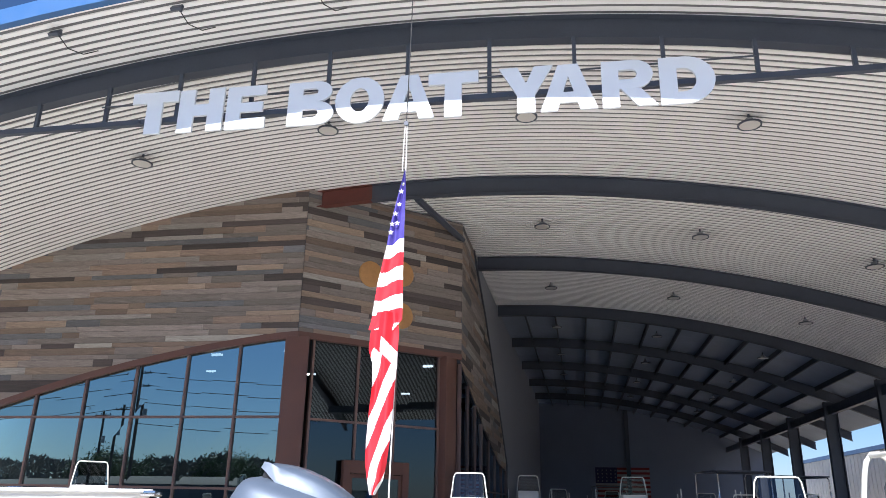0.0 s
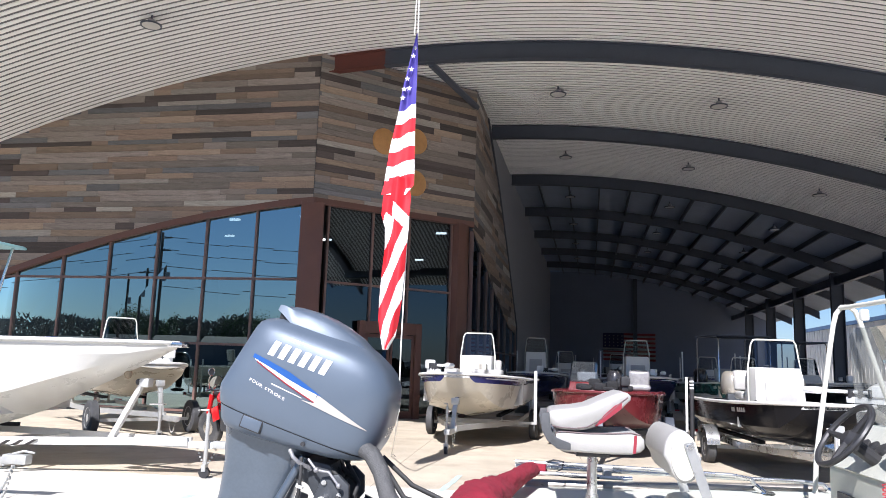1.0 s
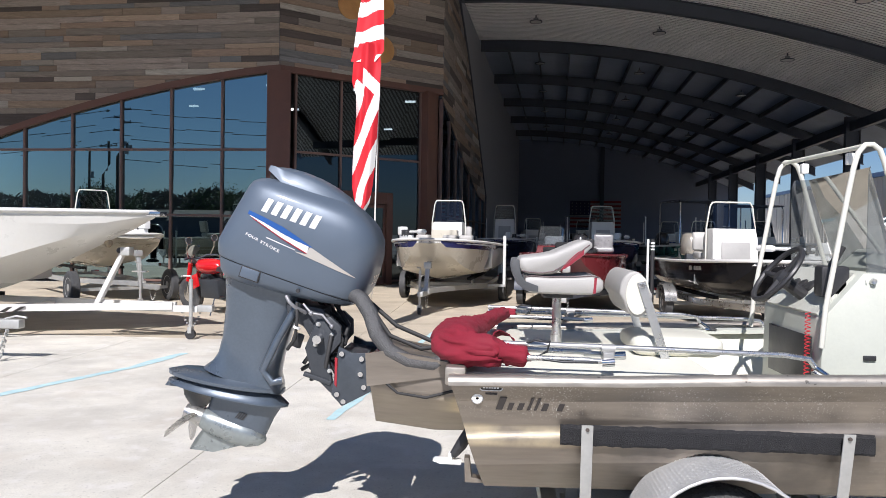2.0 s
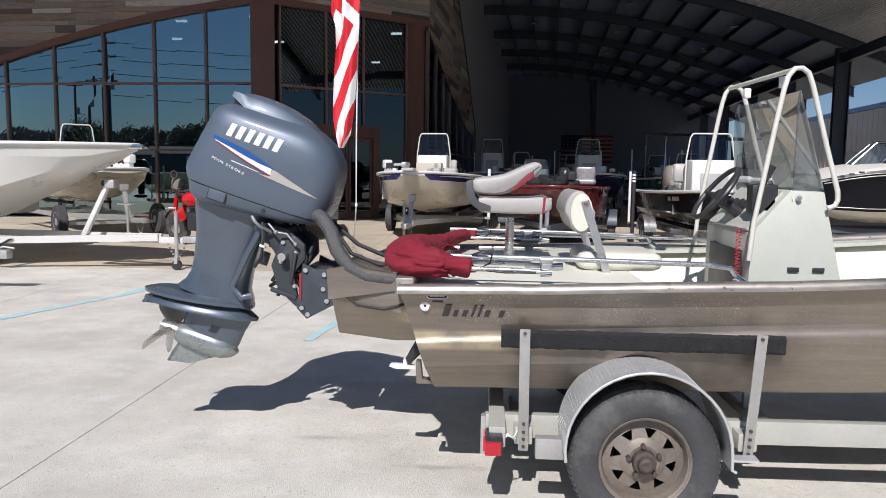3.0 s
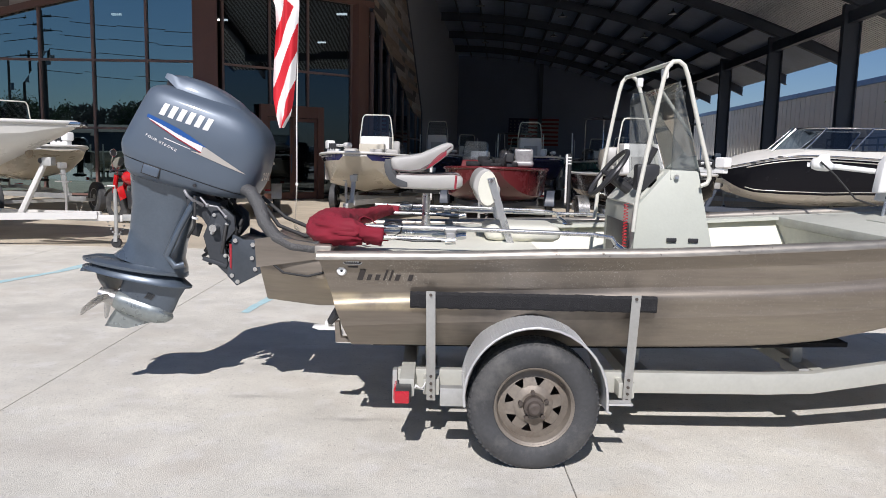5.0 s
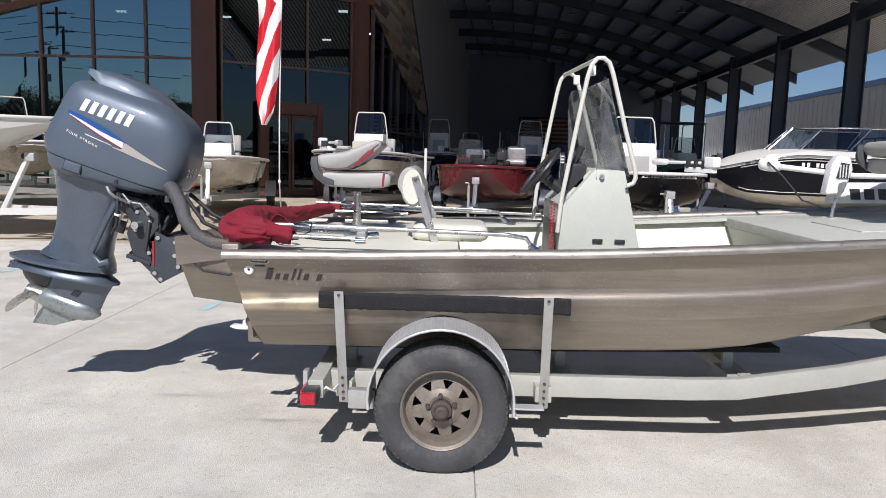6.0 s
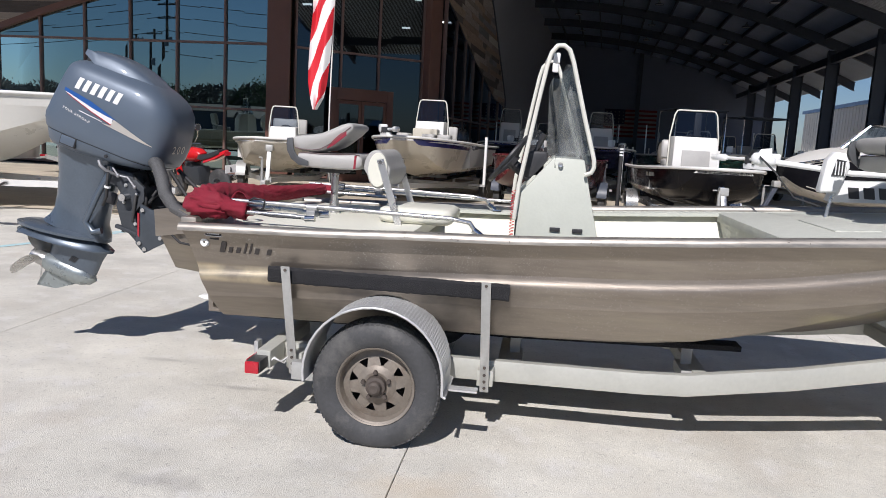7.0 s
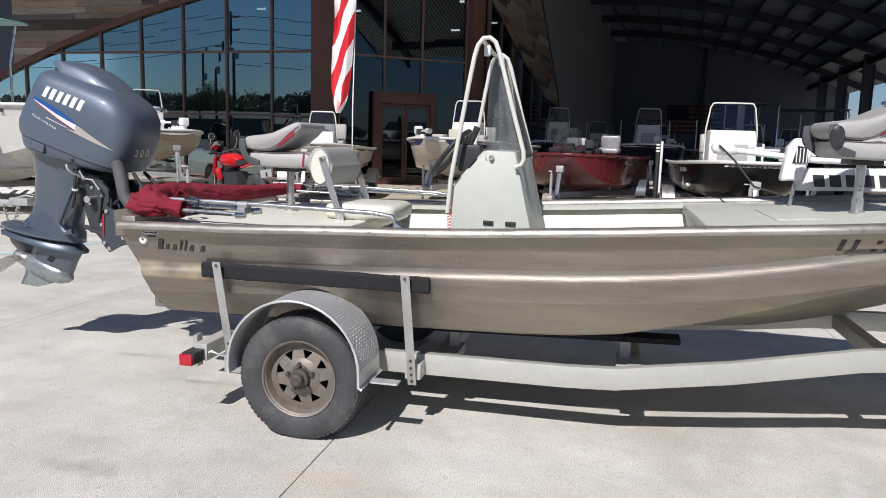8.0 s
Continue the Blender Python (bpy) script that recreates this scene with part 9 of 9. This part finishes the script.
for _j in range(2):
    _s = Shape()
    for _k in range(16):
        _t = _k / 15
        _s.ball((-0.1 + 0.25 * _t, -0.09 - 0.03 * _j, 0.42 - (0.38 - 0.1 * _j) * math.sin(math.pi * min(_t, 0.98))), (0.014, 0.02, 0.026), 6, 4)
    part("chain", _s, GALV, coup)["kind"] = "stuff"

# chalk lines and stains on the concrete, laid a few millimetres proud
def ribbon(name, pts, w, mat, label, z=0.004):
    pts = [Vector((*p, 0)) for p in pts]
    rows = []
    for i, p in enumerate(pts):
        d = (pts[min(i + 1, len(pts) - 1)] - pts[max(i - 1, 0)]).normalized()
        n = Vector((-d.y, d.x, 0))
        k = w * (0.8 + 0.4 * noise.noise((p.x * 3, p.y * 3, 1.7)))
        rows.append([(*(p + n * k)[:2], z), (*(p - n * k)[:2], z)])
    return single(name, Shape().loft(rows, caps=False, closed=False), mat, label, "ground marking", kind="structure", smooth=0)


def line(a, b, n=16):
    return [(a[0] + (b[0] - a[0]) * k / n + 0.02 * noise.noise((k * 0.7, a[0], b[1])), a[1] + (b[1] - a[1]) * k / n + 0.02 * noise.noise((k * 0.7, b[0], a[1]))) for k in range(n + 1)]


CHALK_THIN = material("faded_chalk", (0.40, 0.575, 0.60), 0.9, vary=0.2, scale=9, fine=60, stain=(0.57, 0.555, 0.50), stain_amount=0.8, stain_scale=7)
ribbon("marking_1", line((-5.5, 6.9), (-4.95, 8.6)) + line((-4.9, 8.7), (-4.72, 9.9), 8), 0.09, CHALK_THIN, "faded pale blue chalk line on the concrete")
ribbon("marking_2", line((-8.5, 6.5), (-5.5, 6.9)), 0.09, CHALK_THIN, "faded pale blue chalk line on the concrete")
ribbon("marking_5", line((-8.5, 7.3), (-5.9, 6.95)), 0.035, CHALK_THIN, "thin faded pale blue chalk line on the concrete")
ribbon("marking_3", line((-1.90, 6.5), (-1.72, 8.2), 10), 0.06, CHALK_THIN, "pale blue chalk line on the concrete")
ribbon("marking_4", line((-1.60, 11.2), (-1.45, 12.8), 10), 0.06, CHALK_THIN, "faded pale blue chalk line on the concrete")

# ---- beyond the hall ----
neighbour = thing("warehouse", "long beige metal-clad warehouse with a dark blue eave", "building", HALL @ pose(24.0, 66, 0), kind="structure")
part("wall", Shape().box(0, 14, -27, 30, 0, 6.75), METAL_CLAD, neighbour)
part("eave", Shape().box(-0.25, 14.2, -27.3, 30.3, 6.75, 7.1), BLUE_TRIM, neighbour)
part("roof", Shape().prism([(-0.2, 7.1), (14.2, 7.1), (7, 8.6)], "y", -27.2, 30.2), METAL_CLAD, neighbour)
for _k in range(60):
    part("rib", Shape().box(-0.035, 0.0, -26.9 + 0.95 * _k, -26.82 + 0.95 * _k, 0, 6.75), METAL_CLAD, neighbour)
part("shutter", Shape().box(-0.08, 0.0, -20, -16, 0, 3.6), WALL_GREY, neighbour)
part("shutter", Shape().box(-0.08, 0.0, -4, 0, 0, 3.6), WALL_GREY, neighbour)
fence = thing("cargo_rack", "low dark metal rack standing beside the warehouse", "rack", HALL @ pose(20.5, 44, 0))
for _k in range(6):
    part("upright", Shape().box(-0.04, 0.04, -4 + 1.6 * _k, -3.92 + 1.6 * _k, 0, 3.1), STEEL_DARK, fence)
for _z in (0.6, 1.6, 2.6, 3.0):
    part("beam", Shape().box(-0.03, 0.03, -4, 4.1, _z, _z + 0.1), STEEL_DARK, fence)


def tree(m, height, crown_r, mat, label, leaf=0.16, count=1400, seed=1, bare=0.3):
    r = random.Random(seed)
    t = thing("tree", label, "tree", m, group="trees")
    trunk = Shape().tube([(0, 0, 0), (0.05, 0.02, height * 0.3), (-0.04, 0.05, height * 0.55), (0.02, 0, height * 0.8)], [height * 0.03, height * 0.024, height * 0.016, height * 0.006], 8)
    tips = []
    for k in range(14):
        a, z = r.uniform(0, 6.28), height * r.uniform(0.3, 0.72)
        l = crown_r * r.uniform(0.5, 1.0)
        tip = (l * math.cos(a), l * math.sin(a), z + height * r.uniform(0.08, 0.28))
        trunk.tube([(0, 0, z), (tip[0] * 0.5, tip[1] * 0.5, z + (tip[2] - z) * 0.4), tip], [height * 0.01, height * 0.006, height * 0.002], 5)
        tips.append(tip)
    part("trunk", trunk, BARK, t)
    crown = Shape()
    for k in range(count):
        c = r.choice(tips)
        g = [c[i] + r.gauss(0, crown_r * 0.22) for i in range(3)]
        if g[2] < height * 0.22:
            continue
        u = Vector((r.uniform(-1, 1), r.uniform(-1, 1), r.uniform(-1, 1))).normalized() * leaf * r.uniform(0.6, 1.3)
        w = u.cross(Vector((r.uniform(-1, 1), r.uniform(-1, 1), 1))).normalized() * leaf * 0.5
        p = Vector(g)
        crown.add([p - u, p + w, p + u, p - w], [(0, 1, 2, 3)])
    part("crown", crown, mat, t, smooth=0)
    return t


LEAVES_BRIGHT = material("bright_leaves", (0.16, 0.20, 0.05), 0.6, vary=0.4, scale=0.8, fine=6, bump=0.0)
tree(HALL @ pose(19.6, 34.5, 0), 5.4, 1.5, LEAVES_BRIGHT, "small bright green tree beside the warehouse", leaf=0.14, count=2200, seed=3)

# what the windows mirror: a row of trees, utility poles and wires across the road
# dark asphalt added out of view so the lower panes mirror darker ground
road = single("road", Shape().box(-260, 260, -58, -11.5, -0.029, -0.014), ASPHALT, "dark asphalt road and lot added out of view behind the yard", "road", kind="structure")
_t1 = tree(pose(-52, -78, 0), 11, 4.6, LEAVES, "leafy dark green tree across the road", leaf=0.26, count=4200, seed=5)
for _k, (_x, _y, _s) in enumerate(((-68, -84, 0.8), (-40, -90, 0.9), (-90, -82, 0.8), (-30, -80, 0.7), (-105, -90, 0.95), (-78, -92, 0.85), (-20, -88, 0.8), (0, -86, 0.9), (25, -84, 0.8), (45, -88, 0.9))):
    _o = copy_thing(_t1, pose(_x, _y, 0, 0, 0, 40 * _k))
    _o.scale = (_s, _s, _s)
_r = random.Random(9)
_w = Shape()
for _k in range(15000):
    _x = _r.uniform(-170, 90)
    _h = 9.2 + 2.0 * noise.noise((_x * 0.07, 3, 1)) + 0.9 * noise.noise((_x * 0.3, 1, 1))
    _z = _h * (_r.random() ** 0.6)
    _p = Vector((_x, -92 + _r.uniform(-3, 3), _z))
    _u = Vector((_r.uniform(-1, 1), _r.uniform(-0.3, 0.3), _r.uniform(-0.6, 1))).normalized() * _r.uniform(0.4, 1.2)
    _v = _u.cross(Vector((0, 1, 0.2))).normalized() * (0.5 if _z < 5.5 else 0.22)
    _w.add([_p - _u, _p + _v, _p + _u, _p - _v], [(0, 1, 2, 3)])
single("far_woods", _w, TWIGS, "dark winter woods across the road", "woods", kind="stuff", smooth=0)


def utility_pole(x, y, h, arms, label):
    p = thing("utility_pole", label, "utility pole", pose(x, y, 0, 0, 0, 4), group="utility poles")
    part("pole", Shape().tube([(0, 0, 0), (0, 0, h)], [0.26, 0.17], 10), POLE_WOOD, p)
    for z in arms:
        part("crossarm", Shape().box(-1.6, 1.6, -0.07, 0.07, z, z + 0.14), POLE_WOOD, p)
        for q in (-1.4, -0.5, 0.5, 1.4):
            part("insulator", Shape().tube([(q, 0, z + 0.14), (q, 0, z + 0.4)], 0.06, 6), STEEL_DARK, p)
    part("transformer", Shape().tube([(0.5, 0, h * 0.66), (0.5, 0, h * 0.66 + 1.1)], 0.32, 12), GREY_HULL, p)
    return p


utility_pole(-64, -46, 18.5, (17.6, 15.8), "tall utility pole with crossarms and a transformer")
utility_pole(-84, -64, 16.0, (15.2,), "utility pole across the road")
utility_pole(-74, -56, 15.8, (15.0,), "utility pole beside the road")
utility_pole(-10, -46, 17.5, (16.6, 15.0), "utility pole beside the yard entrance")
utility_pole(36, -46, 17.5, (16.6,), "utility pole beside the yard")
_c = thing("overhead_wires", "thin black overhead wires between the poles", "wires", pose(-37, -46, 0), space=W)
for _a, _b, _z0, _z1 in ((-64, -10, 17.9, 16.9), (-64, -10, 16.1, 15.3), (-64, -10, 14.2, 13.6), (-64, -10, 11.5, 11.2), (-10, 36, 16.9, 16.9), (-10, 36, 15.3, 15.0), (-120, -64, 16.5, 17.9), (-120, -64, 15.0, 16.1), (-120, -64, 12.0, 14.2)):
    part("wire", Shape().tube([(_a + (_b - _a) * k / 14, -46, _z0 + (_z1 - _z0) * k / 14 - 1.4 * math.sin(math.pi * k / 14)) for k in range(15)], 0.045, 5), CABLE, _c)

shed = thing("storage_shed", "long low dark storage shed across the road", "shed", pose(-60, -70, 0))
part("wall", Shape().box(-50, 62, -5, 5, 0, 3.6), STEEL_DARK, shed)
part("roof", Shape().prism([(-5.4, 3.6), (5.4, 3.6), (0, 4.9)], "x", -50.3, 62.3), POLE_WOOD, shed)
